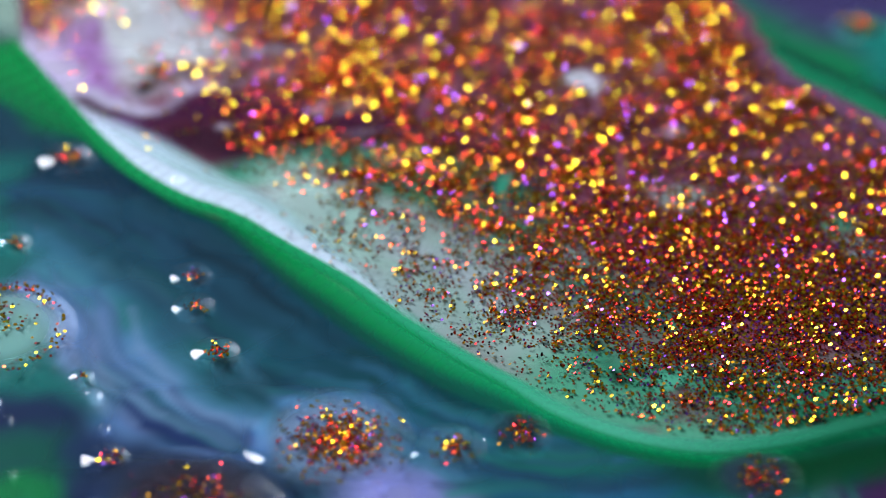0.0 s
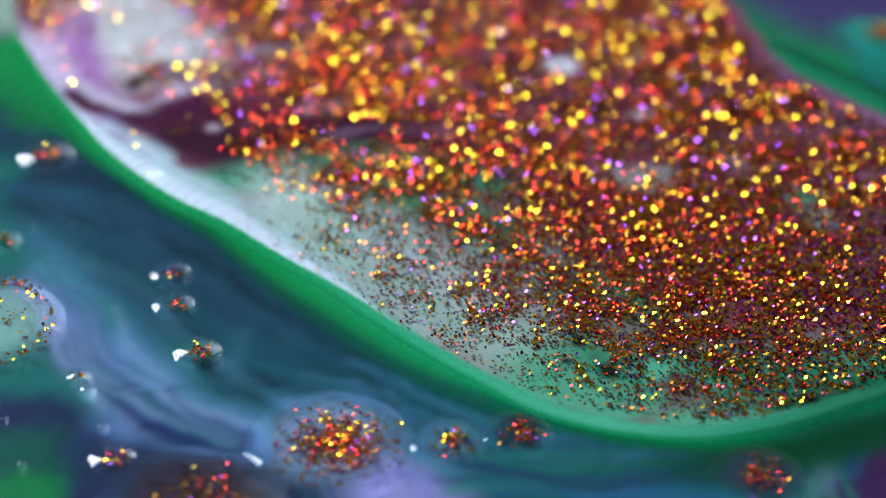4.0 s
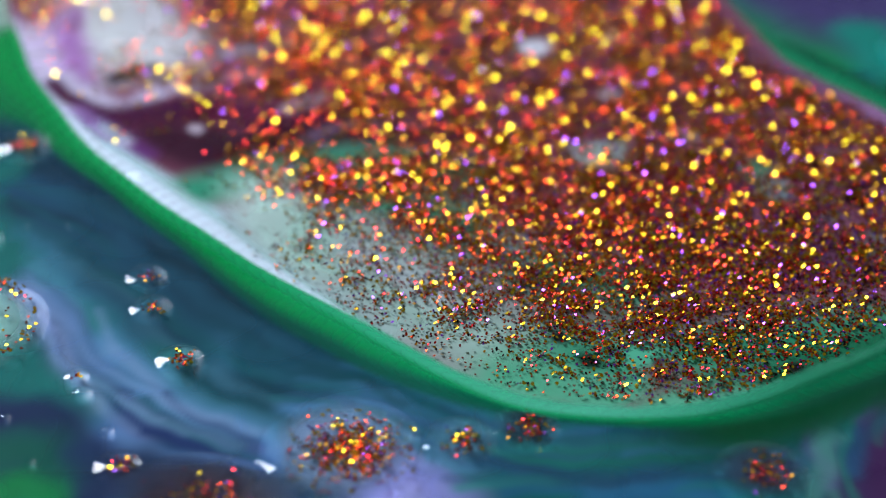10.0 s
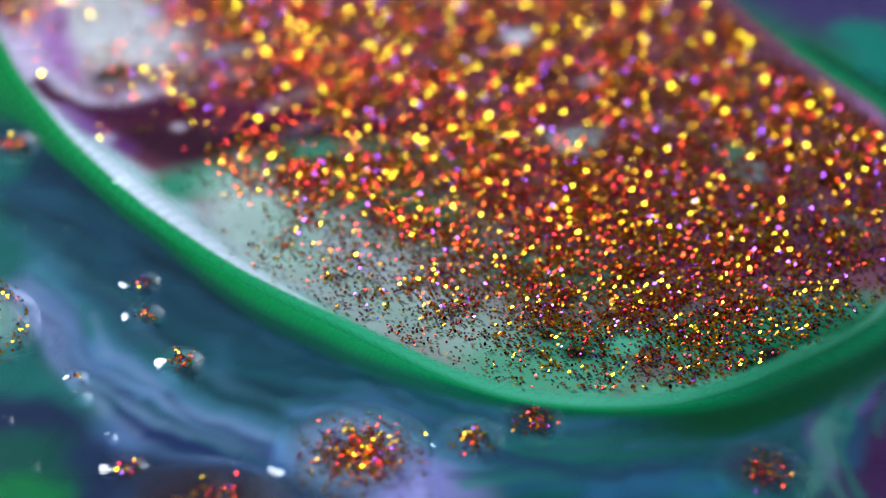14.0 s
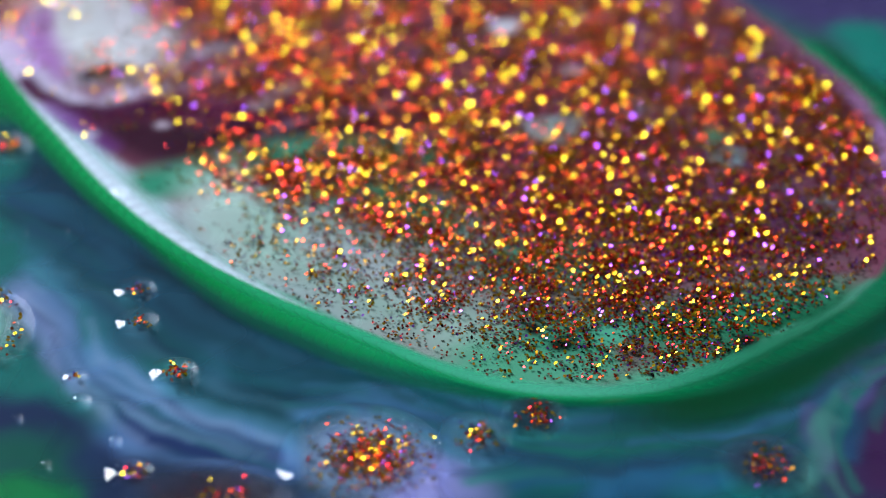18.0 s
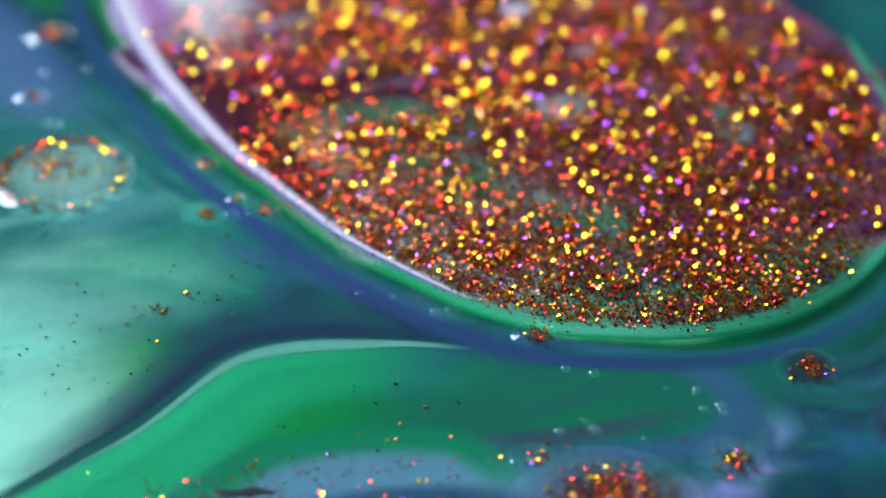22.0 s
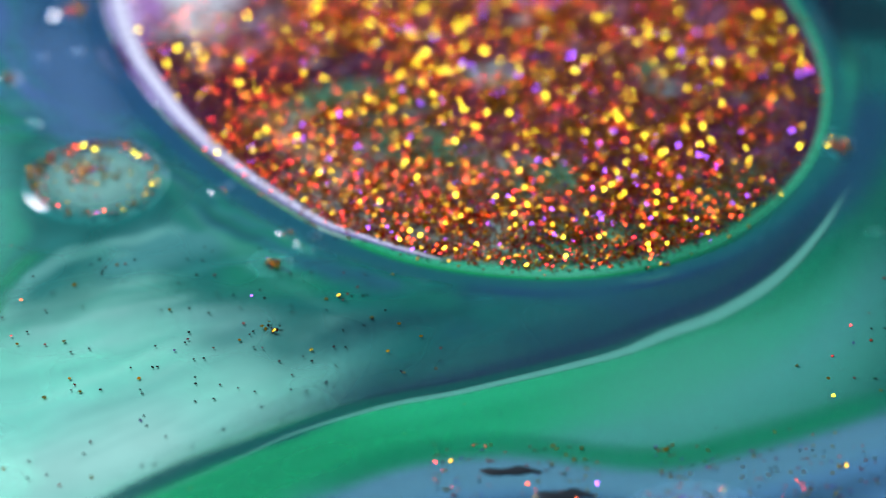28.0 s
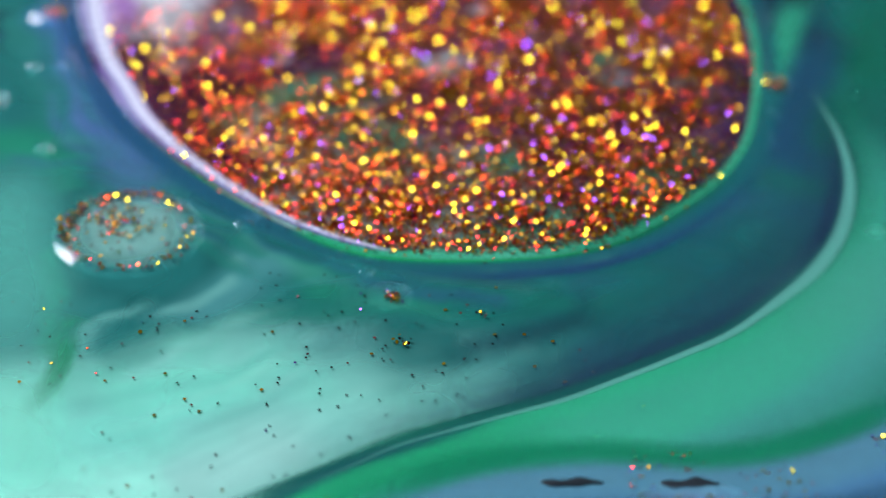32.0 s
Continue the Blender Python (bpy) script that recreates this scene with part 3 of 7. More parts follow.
def paint_material():
    """Wet poured paint: its pigments lie in the sheet, fine mottling and a faint relief on top."""
    m, nodes, links, shader = material("wet_paint")
    pig = nodes.new("ShaderNodeAttribute")
    pig.attribute_name = "pigment"
    geo = nodes.new("ShaderNodeTexCoord")
    grain = nodes.new("ShaderNodeTexNoise")
    grain.inputs["Scale"].default_value, grain.inputs["Detail"].default_value = 260, 3
    links.new(geo.outputs["Object"], grain.inputs["Vector"])
    ramp = nodes.new("ShaderNodeMapRange")
    ramp.inputs[1].default_value, ramp.inputs[2].default_value = 0.3, 0.7
    ramp.inputs[3].default_value, ramp.inputs[4].default_value = 0.93, 1.07
    links.new(grain.outputs[0], ramp.inputs[0])
    mix = nodes.new("ShaderNodeVectorMath")
    mix.operation = "SCALE"
    links.new(pig.outputs["Color"], mix.inputs[0])
    links.new(ramp.outputs[0], mix.inputs["Scale"])
    links.new(mix.outputs[0], shader.inputs["Base Color"])
    links.new(pig.outputs["Alpha"], shader.inputs["Alpha"])
    shader.inputs["Roughness"].default_value = 0.22
    shader.inputs["Specular IOR Level"].default_value = 0.35
    return m


def glitter_material():
    """Metal foil; each flake has the colour of its kind and a little of its own."""
    m, nodes, links, shader = material("glitter_foil")
    foil = nodes.new("ShaderNodeAttribute")
    foil.attribute_name = "foil"
    geo = nodes.new("ShaderNodeNewGeometry")
    own = nodes.new("ShaderNodeMapRange")
    own.inputs[3].default_value, own.inputs[4].default_value = 0.82, 1.0
    links.new(geo.outputs["Random Per Island"], own.inputs[0])
    mix = nodes.new("ShaderNodeVectorMath")
    mix.operation = "SCALE"
    links.new(foil.outputs["Color"], mix.inputs[0])
    links.new(own.outputs[0], mix.inputs["Scale"])
    links.new(mix.outputs[0], shader.inputs["Base Color"])
    shader.inputs["Metallic"].default_value = 1.0
    links.new(foil.outputs["Alpha"], shader.inputs["Roughness"])
    return m


def oil_material(name, tint):
    """Clear oil: it bends light like thin glass."""
    m, nodes, links, shader = material(name)
    nodes.remove(shader)
    glass = nodes.new("ShaderNodeBsdfGlass")
    glass.inputs["Color"].default_value = (*tint, 1)
    glass.inputs["Roughness"].default_value = 0.0
    glass.inputs["IOR"].default_value = 1.42
    links.new(glass.outputs[0], nodes["Material Output"].inputs[0])
    return m


PAINT = paint_material()
GLITTER = glitter_material()
# share, size, colour and roughness of the kinds of foil; the near-black kind has dark reflections painted in
FOIL = ((0.19, 1.22, "#ffd42c", 0.13), (0.14, 1.12, "#dc9c18", 0.30), (0.27, 0.90, "#ff5020", 0.24), (0.18, 0.85, "#f43034", 0.24), (0.12, 0.88, "#b45cf4", 0.2), (0.10, 0.85, "#2a1016", 0.34))
DROP_MIX = (0.20, 0.14, 0.36, 0.17, 0.10, 0.03)
SPARSE_MIX = (0.06, 0.17, 0.15, 0.20, 0.07, 0.35)
EDGE_MIX = (0.12, 0.15, 0.35, 0.27, 0.05, 0.06)
OIL = oil_material("clear_oil", (0.97, 0.97, 0.98))
SLATE, _n, _l, _s = material("dark_fleck")
_s.inputs["Base Color"].default_value = (0.012, 0.02, 0.03, 1)
_s.inputs["Roughness"].default_value = 0.4


# ---- painting the sheets ----
class Canvas:
    """What is poured where: a ground colour and streaks, laid one over another."""

    def __init__(self, ground, warp):
        self.ground, self.warp, self.strokes = np.array(srgb(ground)), warp, []

    def streak(self, colour, half, points, soft=0.7, strength=1.0):
        p = np.array(points, float)
        if len(p) > 2:
            ends = np.concatenate([[2 * p[0] - p[1]], p, [2 * p[-1] - p[-2]]])
            fine = []
            for i in range(1, len(ends) - 2):
                a, b, c, d = ends[i - 1:i + 3]
                for s in np.arange(0, 1, 0.2):
                    fine.append(0.5 * (2 * b + (c - a) * s + (2 * a - 5 * b + 4 * c - d) * s * s + (3 * b - a - 3 * c + d) * s ** 3))
            p = np.array(fine + [ends[-2]])
        self.strokes.append((np.array(srgb(colour)), half, p, soft, strength))

    def colours(self, xy):
        x, y = xy[:, 0], xy[:, 1]
        w = self.warp
        q = np.stack([x + w * (np.sin(0.31 * y + 0.2 * x + 1) + 0.5 * np.sin(0.83 * y - 0.5 * x) + 0.2 * np.sin(2.1 * x + 1.3 * y)),
                      y + w * (np.sin(0.27 * x + 0.9) + 0.5 * np.sin(0.71 * x + 0.6 * y + 2) + 0.2 * np.sin(2.3 * x - 1.1 * y + 2))], 1)
        out = np.tile(self.ground, (len(xy), 1))
        lo, hi = q.min(0), q.max(0)
        for colour, half, p, soft, strength in self.strokes:
            reach = half * (1 + soft)
            if (p.min(0) > hi + reach).any() or (p.max(0) < lo - reach).any():
                continue
            d = away(q, p)
            k = np.clip((half * (1 + soft) - d) / (2 * half * soft), 0, 1)
            k = (k * k * (3 - 2 * k) * strength)[:, None]
            out = out * (1 - k) + colour * k
        return out


def away(q, p):
    """Distance of the places q from the line p."""
    if len(p) == 1:
        return np.sqrt(((q - p[0]) ** 2).sum(1))
    best = np.full(len(q), 1e9)
    for a, b in zip(p[:-1], p[1:]):
        ab = b - a
        s = np.clip(((q - a) @ ab) / max(ab @ ab, 1e-9), 0, 1)
        best = np.minimum(best, ((q - a - s[:, None] * ab) ** 2).sum(1))
    return np.sqrt(best)


def inside(q, ring):
    hit = np.zeros(len(q), bool)
    for (x0, y0), (x1, y1) in zip(ring, np.roll(ring, -1, 0)):
        cross = ((y0 > q[:, 1]) != (y1 > q[:, 1])) & (q[:, 0] < (x1 - x0) * (q[:, 1] - y0) / (y1 - y0 + 1e-12) + x0)
        hit ^= cross
    return hit


def sheet(name, nx, ny, xy, colours, alpha):
    """A thin skin of paint over an nx by ny net of places."""
    me = bpy.data.meshes.new(name)
    idx = np.arange(nx * ny).reshape(ny, nx)
    quads = np.stack([idx[:-1, :-1], idx[:-1, 1:], idx[1:, 1:], idx[1:, :-1]], -1).reshape(-1, 4)
    keep = alpha[quads].max(1) > 0.004
    verts = np.concatenate([xy * MM, np.zeros((len(xy), 1))], 1)
    me.from_pydata(verts.tolist(), [], quads[keep].tolist())
    att = me.color_attributes.new("pigment", "FLOAT_COLOR", "POINT")
    att.data.foreach_set("color", np.concatenate([colours, alpha[:, None]], 1).astype(np.float32).ravel())
    me.materials.append(PAINT)
    me.polygons.foreach_set("use_smooth", [True] * len(me.polygons))
    return me


def ease(v, a, b):
    k = np.clip((v - a) / (b - a), 0, 1)
    return k * k * (3 - 2 * k)


def pieces(name, label, canvas, streams, start, box, cell, fine, z, cover, group, core=0.62):
    """Cuts a canvas into overlapping skins with thin edges that drift one by one. Returns the skins and their centres."""
    x0, y0, x1, y1 = box
    spots = []
    for j in range(int((y1 - y0) / cell) + 1):
        for i in range(int((x1 - x0) / cell) + 1):
            spots.append((x0 + i * cell + (j % 2) * cell * 0.5, y0 + j * cell, (i % 2) + 2 * (j % 2)))
    half = cell * (0.98 if core > 0.55 else 1.2)
    n = int(2 * half / fine) + 1
    g = np.linspace(-half, half, n)
    gx, gy = np.meshgrid(g, g)
    rel = np.stack([gx.ravel(), gy.ravel()], 1)
    kept = []
    for x, y, level in spots:
        xy = rel + (x, y)
        wob = 0.10 * np.sin(1.7 * xy[:, 1] + x) + 0.10 * np.sin(1.3 * xy[:, 0] + y)
        r = np.sqrt((rel ** 2).sum(1)) / half + wob * 0.5
        alpha = 1 - ease(r, core, 0.97)
        alpha = alpha * cover(xy)
        if alpha.max() < 0.05:
            continue
        kept.append((x, y, level, xy, alpha))
    rows = paths(streams, [(k[0], k[1]) for k in kept], start)
    out = []
    for number, ((x, y, level, xy, alpha), row) in enumerate(zip(kept, rows)):
        me = sheet(name, n, n, rel, canvas.colours(xy), alpha)
        ob = tagged(new(name, me), label, "paint", group, "stuff")
        ob.visible_shadow = False
        drift(ob, row, z + 0.02 * level + 0.0003 * (number % 40))
        out.append((ob, x, y))
    return out


# ---- the bath of paint ----
def paint_bath():
    canvas = Canvas("#1f6a70", 1.5)
    canvas.streak("#22566e", 6, [(-55.8, -3.3), (-18.7, -9.7), (3.6, -13.8), (36.9, -18.5)])
    canvas.streak("#1c7d66", 5, [(-40.9, -23.1), (-11.5, -21.3), (12.3, -23.1), (43.5, -16.7)])
    n = 161
    g = np.linspace(-160, 160, n)
    gx, gy = np.meshgrid(g, g)
    xy = np.stack([gx.ravel(), gy.ravel()], 1)
    me = sheet("paint_bath", n, n, xy, canvas.colours(xy), np.ones(len(xy)))
    return tagged(new("paint_bath", me), "still teal bath of glossy poured paint", "paint", "", "structure")


paint_bath()


def slab(name, x0, y0, z0, x1, y1, z1, colour, label, category, bevel):
    bm = bmesh.new()
    bmesh.ops.create_cube(bm, size=1)
    for v in bm.verts:
        v.co = [(a + b) / 2 + c * (b - a) for a, b, c in zip((x0, y0, z0), (x1, y1, z1), v.co)]
    bmesh.ops.bevel(bm, geom=bm.edges[:], offset=bevel, segments=2, affect="EDGES")
    me = bpy.data.meshes.new(name)
    bm.to_mesh(me)
    bm.free()
    m, nodes, links, shader = material(name)
    grain = nodes.new("ShaderNodeTexNoise")
    grain.inputs["Scale"].default_value = 60
    ramp = nodes.new("ShaderNodeValToRGB")
    for e, k in zip(ramp.color_ramp.elements, (0.85, 1.1)):
        e.color = (*[c * k for c in srgb(colour)], 1)
    links.new(grain.outputs[0], ramp.inputs[0])
    links.new(ramp.outputs[0], shader.inputs["Base Color"])
    shader.inputs["Roughness"].default_value = 0.45
    me.materials.append(m)
    return tagged(new(name, me), label, category, "", "structure")


# plain tray and table that close the place below and around
slab("table", -0.6, -0.6, -0.045, 0.6, 0.6, -0.015, "#6a6662", "plain grey table top under the tray", "table", 0.003)
slab("floor", -0.168, -0.168, -0.0148, 0.168, 0.168, -0.002, "#d0d0d0", "white base of the paint tray", "tray", 0.002)
for k, (x0, y0, x1, y1) in enumerate(((-0.168, -0.168, 0.168, -0.1605), (-0.168, 0.1605, 0.168, 0.168), (-0.168, -0.1605, -0.1605, 0.1605), (0.1605, -0.1605, 0.168, 0.1605))):
    slab("wall_%d" % (k + 1), x0, y0, -0.0019, x1, y1, 0.012, "#d0d0d0", "white side of the paint tray", "tray", 0.001)

# ---- the paint outside the pool at first: slate blue with lavender veins ----
first = Canvas("#1b485c", 0.4)
first.streak("#183a50", 5.0, [(-31.5, 6.5), (-23.8, 6.1), (-19.8, 1.1), (-15.9, -4.6), (-11.7, -9.3), (-8.4, -11.4)], 0.8, 0.95)
first.streak("#165460", 3.2, [(-11.6, -9.9), (-8.3, -12.9), (-4.5, -13.4), (-0.1, -15.3), (3.6, -16.1)], 0.9, 0.9)
first.streak("#176a70", 4.2, [(1.1, -19.1), (5.0, -18.7), (9.6, -18.2), (14.1, -19.1), (16.9, -21.4)], 0.9, 0.95)
first.streak("#2a5c80", 1.4, [(-29.5, 6.5), (-25.2, 6.1), (-22.1, 3.1), (-19.3, -0.1)], 0.9, 0.7)
first.streak("#3f7e98", 1.8, [(-29.3, 0.8), (-25.5, 0.5), (-22.8, -2.1), (-20.1, -5.6), (-17.5, -8.8)], 0.9, 0.95)
first.streak("#5498ac", 0.8, [(-28.4, -0.1), (-25.0, -0.9), (-22.3, -3.5), (-20.3, -6.7)], 0.95, 0.7)
first.streak("#1f8078", 1.5, [(-20.3, -6.7), (-18.8, -8.8), (-17.2, -11.4), (-16.1, -13.4)], 0.95, 0.7)
first.streak("#13786a", 1.5, [(-15.4, -10.4), (-16.1, -11.6), (-15.5, -13.4), (-13.8, -15.1), (-11.8, -16.6), (-10.3, -17.8)], 0.8, 0.9)
first.streak("#6496c4", 1.6, [(-18.9, -9.3), (-17.2, -11.6), (-15.4, -14.1), (-13.4, -16.1), (-11.1, -17.5), (-10.0, -18.7)], 0.8, 0.9)
first.streak("#7aa4cc", 0.6, [(-18.2, -9.3), (-16.5, -11.9), (-14.7, -14.4), (-12.7, -16.2), (-10.8, -17.5)], 0.95, 0.6)
first.streak("#8e9ed4", 1.2, [(-27.9, -3.7), (-25.2, -3.9), (-23.3, -4.8), (-21.9, -7.0), (-20.9, -10.4), (-20.1, -13.4), (-18.9, -15.9), (-17.3, -17.9)], 0.85, 0.95)
first.streak("#b4bce8", 0.4, [(-23.8, -4.4), (-22.3, -6.1), (-21.2, -9.1), (-20.4, -12.1), (-19.3, -15.0)], 0.95, 0.7)
first.streak("#5f86b8", 0.9, [(-22.3, -4.6), (-20.4, -8.8), (-18.8, -12.6), (-17.3, -15.3)], 0.9, 0.7)
first.streak("#4a78b0", 1.0, [(-19.2, -15.8), (-17.3, -18.2), (-14.9, -19.2), (-12.2, -19.4), (-9.8, -19.7)], 0.85, 0.85)
first.streak("#6f98cc", 0.4, [(-18.2, -17.0), (-16.2, -18.6), (-13.7, -19.2), (-11.0, -19.2)], 0.9, 0.7)
first.streak("#243a70", 0.75, [(-18.1, -13.4), (-17.3, -15.6), (-15.6, -17.0), (-13.8, -18.1), (-11.7, -18.6), (-10.3, -18.9)], 0.7, 0.95)
first.streak("#1a5a6c", 0.55, [(-16.6, -14.1), (-14.9, -16.2), (-13.3, -17.3), (-11.4, -18.2)], 0.8, 0.8)
first.streak("#2c3e74", 0.35, [(-15.1, -13.4), (-14.0, -15.3), (-12.1, -16.9), (-10.5, -18.0)], 0.9, 0.6)
first.streak("#4a80a0", 0.7, [(-12.3, -8.8), (-12.0, -11.6), (-11.0, -13.6)], 0.95, 0.5)
first.streak("#15363f", 1.3, [(-16.4, 0.5), (-13.3, -4.6), (-10.8, -7.8)], 0.95, 0.5)
first.streak("#2a6c80", 0.5, [(-13.6, -8.8), (-11.5, -11.4), (-8.3, -12.6)], 0.95, 0.5)
first.streak("#1d7a74", 2.4, [(-26.8, -10.9), (-23.5, -11.9), (-21.4, -14.6)], 0.8, 0.95)
first.streak("#1f2f5a", 1.5, [(-26.1, -15.6), (-23.1, -15.0), (-21.1, -16.1), (-19.9, -18.7), (-19.3, -22.3), (-18.8, -24.9)], 0.7, 0.95)
first.streak("#0c6050", 1.8, [(-23.5, -18.7), (-22.0, -18.2), (-20.7, -20.0)], 0.9, 0.9)
first.streak("#0a8c4c", 1.2, [(-23.0, -21.8), (-21.9, -21.3), (-20.9, -22.3), (-21.2, -24.5)], 0.8, 0.95)
first.streak("#1f3560", 1.1, [(-19.3, -18.0), (-18.3, -20.5), (-17.6, -22.7)], 0.8, 0.8)
first.streak("#22304e", 2.0, [(-16.7, -20.0), (-14.5, -20.9), (-11.4, -21.8), (-9.3, -23.2)], 0.8, 0.9)
first.streak("#64a0d0", 0.9, [(-8.2, -15.3), (-6.7, -14.5), (-4.5, -14.2), (-2.6, -15.0), (-0.9, -17.2)], 0.9, 0.85)
first.streak("#3f78a4", 1.2, [(-4.4, -15.6), (-2.6, -15.8), (-0.4, -18.2), (0.5, -20.0)], 0.95, 0.6)
first.streak("#9a9cdc", 2.2, [(-2.8, -22.1), (-1.8, -21.0), (-0.4, -21.5)], 0.9, 0.95)
first.streak("#a6a4e0", 0.7, [(-2.5, -22.3), (-1.3, -21.5)], 0.95, 0.7)
first.streak("#16786a", 1.9, [(5.9, -20.1), (9.5, -20.1), (12.5, -19.7), (14.2, -20.6), (14.1, -22.7)], 0.85, 0.9)
first.streak("#2f8488", 0.35, [(2.0, -18.9), (6.6, -18.2), (11.1, -18.6), (13.6, -19.9), (14.0, -21.9)], 0.95, 0.8)
first.streak("#2b8c80", 0.4, [(1.1, -21.0), (5.0, -20.6), (9.5, -20.7), (11.8, -21.2)], 0.95, 0.7)
first.streak("#1d506c", 0.5, [(0.5, -17.7), (5.1, -17.3), (9.7, -17.2), (13.3, -18.0)], 0.95, 0.8)
first.streak("#27608a", 0.4, [(3.5, -21.6), (7.9, -21.5), (11.2, -21.3)], 0.95, 0.6)
first.streak("#2f6c98", 1.2, [(8.5, -22.5), (11.8, -22.1), (13.8, -22.8)], 0.95, 0.8)
first.streak("#1d4a68", 1.9, [(15.2, -20.0), (18.4, -18.4), (20.5, -16.1), (21.9, -13.6)], 0.9, 0.9)
# shade under the pool's rim at the near right, painted in as dark green
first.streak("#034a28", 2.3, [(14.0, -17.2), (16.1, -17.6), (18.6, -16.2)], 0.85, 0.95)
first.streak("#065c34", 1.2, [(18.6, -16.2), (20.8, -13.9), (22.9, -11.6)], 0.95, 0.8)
first.streak("#1a7462", 1.5, [(25.8, -9.3), (22.9, -12.9), (21.2, -15.8), (20.2, -18.9), (19.4, -22.7)], 0.9, 0.9)
first.streak("#48a088", 0.4, [(25.3, -10.9), (22.2, -14.6), (21.2, -17.5), (20.4, -20.9)], 0.95, 0.6)
first.streak("#40305e", 3.2, [(25.5, -13.9), (23.2, -17.7), (22.2, -21.8)], 0.9, 0.95)
first.streak("#4c2656", 1.3, [(24.8, -16.3), (23.3, -19.1), (23.0, -22.3)], 0.95, 0.8)
first.streak("#2a5a80", 0.6, [(23.8, -13.4), (22.0, -16.9), (21.3, -20.3)], 0.95, 0.8)
first.streak("#1a4056", 1.5, [(-22.4, 3.1), (-19.2, -1.5), (-16.1, -6.5), (-14.4, -8.8)], 0.9, 0.8)
first.streak("#1b4658", 1.2, [(-10.8, -13.4), (-8.2, -14.1), (-7.0, -13.4)], 0.9, 0.7)


def wisps(canvas, colours, points, spread, count, seed, strength=0.4):
    """Thin threads of pigment drawn out along the flow."""
    pick = random.Random(seed)
    p = np.array(points, float)
    for _ in range(count):
        a, b = sorted((pick.uniform(0, len(p) - 1), pick.uniform(0, len(p) - 1)))
        if b - a < 0.8:
            continue
        off = np.array((pick.gauss(0, spread), pick.gauss(0, spread)))
        at = np.linspace(a, b, 5)
        line = np.stack([np.interp(at, range(len(p)), p[:, k]) for k in (0, 1)], 1) + off + np.array([(pick.gauss(0, 0.15), pick.gauss(0, 0.15)) for _ in at])
        canvas.streak(pick.choice(colours), pick.uniform(0.24, 0.52), line, 0.9, strength * pick.uniform(0.4, 1.2))


wisps(first, ("#7a9ac4", "#5a98ac", "#2c4a78", "#8aa8d4", "#23606c"), [(-36.4, -1.1), (-27.8, -2.2), (-23.6, -3.9), (-21.4, -7.1), (-19.8, -11.3), (-17.3, -13.8), (-13.9, -16.7), (-9.5, -19.5)], 1.3, 30, 3, 0.30)
wisps(first, ("#22566c", "#142e40", "#1c6468", "#285c74"), [(-37.9, 6.6), (-27.3, 6.0), (-21.7, 3.0), (-16.1, -2.8), (-11.7, -8.2), (-7.1, -11.8), (-0.8, -13.8)], 1.5, 36, 4, 0.30)
wisps(first, ("#2c747c", "#264e6c", "#124440", "#3a7494", "#207a66"), [(-8.9, -13.3), (-4.5, -13.3), (-1.4, -15.7), (3.5, -18.5), (9.6, -19.0), (15.6, -19.0), (20.1, -16.7), (24.5, -11.8)], 1.3, 50, 5, 0.5)
wisps(first, ("#5a9a90", "#6a5a98", "#2c8074", "#3c4c80"), [(27.5, -8.7), (23.8, -12.3), (21.2, -15.7), (20.1, -19.5), (21.1, -23.1)], 1.2, 22, 6, 0.5)
first.streak("#0e8a55", 3.0, [(14.7, 35.7), (23.5, 24.1), (26.8, 20.1), (31.6, 14.9)], 0.9)
first.streak("#4f4478", 4.4, [(19.1, 39.8), (25.3, 30.1), (28.9, 27.8), (38.1, 20.5)])
first.streak("#1d8f80", 2.0, [(28.9, 24.8), (29.5, 21.2)])
first.streak("#0c7a48", 2.0, [(-35.7, 24.8), (-30.1, 20.5), (-27.2, 15.6)])
first.streak("#a9c4b4", 3.0, [(-35.8, 32.4), (-30.0, 27.8)])
pieces("slate_paint", "slate blue wet paint veined with lavender", first, OUTER, 9, (-52, -32, 46, 62), 5.0, 0.24, 0.02,
       lambda q: np.ones(len(q)), "drifting slate blue paint")


# ---- the paint that wells in later: mint and green ----
def within(ring, soft=1.5):
    ring = np.array(ring)

    def cover(q):
        d = away(q, np.concatenate([ring, ring[:1]]))
        return ease(np.where(inside(q, ring), d, -d), -soft * 0.4, soft)
    return cover


def plain_pieces():
    pieces("teal_paint", "plain teal wet paint that wells in", Canvas("#1e7570", 0.1), LATE, 25, (-78, -34, 36, 40), 5.5, 1.0, 0.11,
           within([(-84.7, 18.4), (-32.5, 17.0), (-25.0, 15.6), (-19.9, 15.6), (-15.8, 6.0), (-11.3, 0.9), (-5.5, -2.8), (0.5, -5.8), (7.0, -7.4), (16.8, -6.6), (23.5, 0.1), (27.4, 8.5), (29.7, 24.8), (29.0, 37.3), (45.2, 37.3),
                   (32.0, -3.3), (26.6, -10.8), (23.8, -16.7), (25.3, -23.1), (23.7, -33.4), (-63.2, -33.4)], 2.5), "teal paint that wells in")


plain_pieces()
mint = Canvas("#3f948c", 0.3)
mint.streak("#48a494", 3.5, [(-55.1, -5.5), (-38.8, -5.5), (-24.0, -3.3), (-17.9, -1.6), (-12.2, -1.6)], 0.95)
mint.streak("#5ab2a2", 4.0, [(-52.9, -12.8), (-37.6, -10.8), (-23.4, -8.2), (-17.4, -6.0), (-12.0, -4.7)], 0.95)
mint.streak("#4a9c98", 4.0, [(-17.0, -13.8), (-12.7, -12.8), (-9.0, -11.3), (-4.6, -8.2)], 0.95)
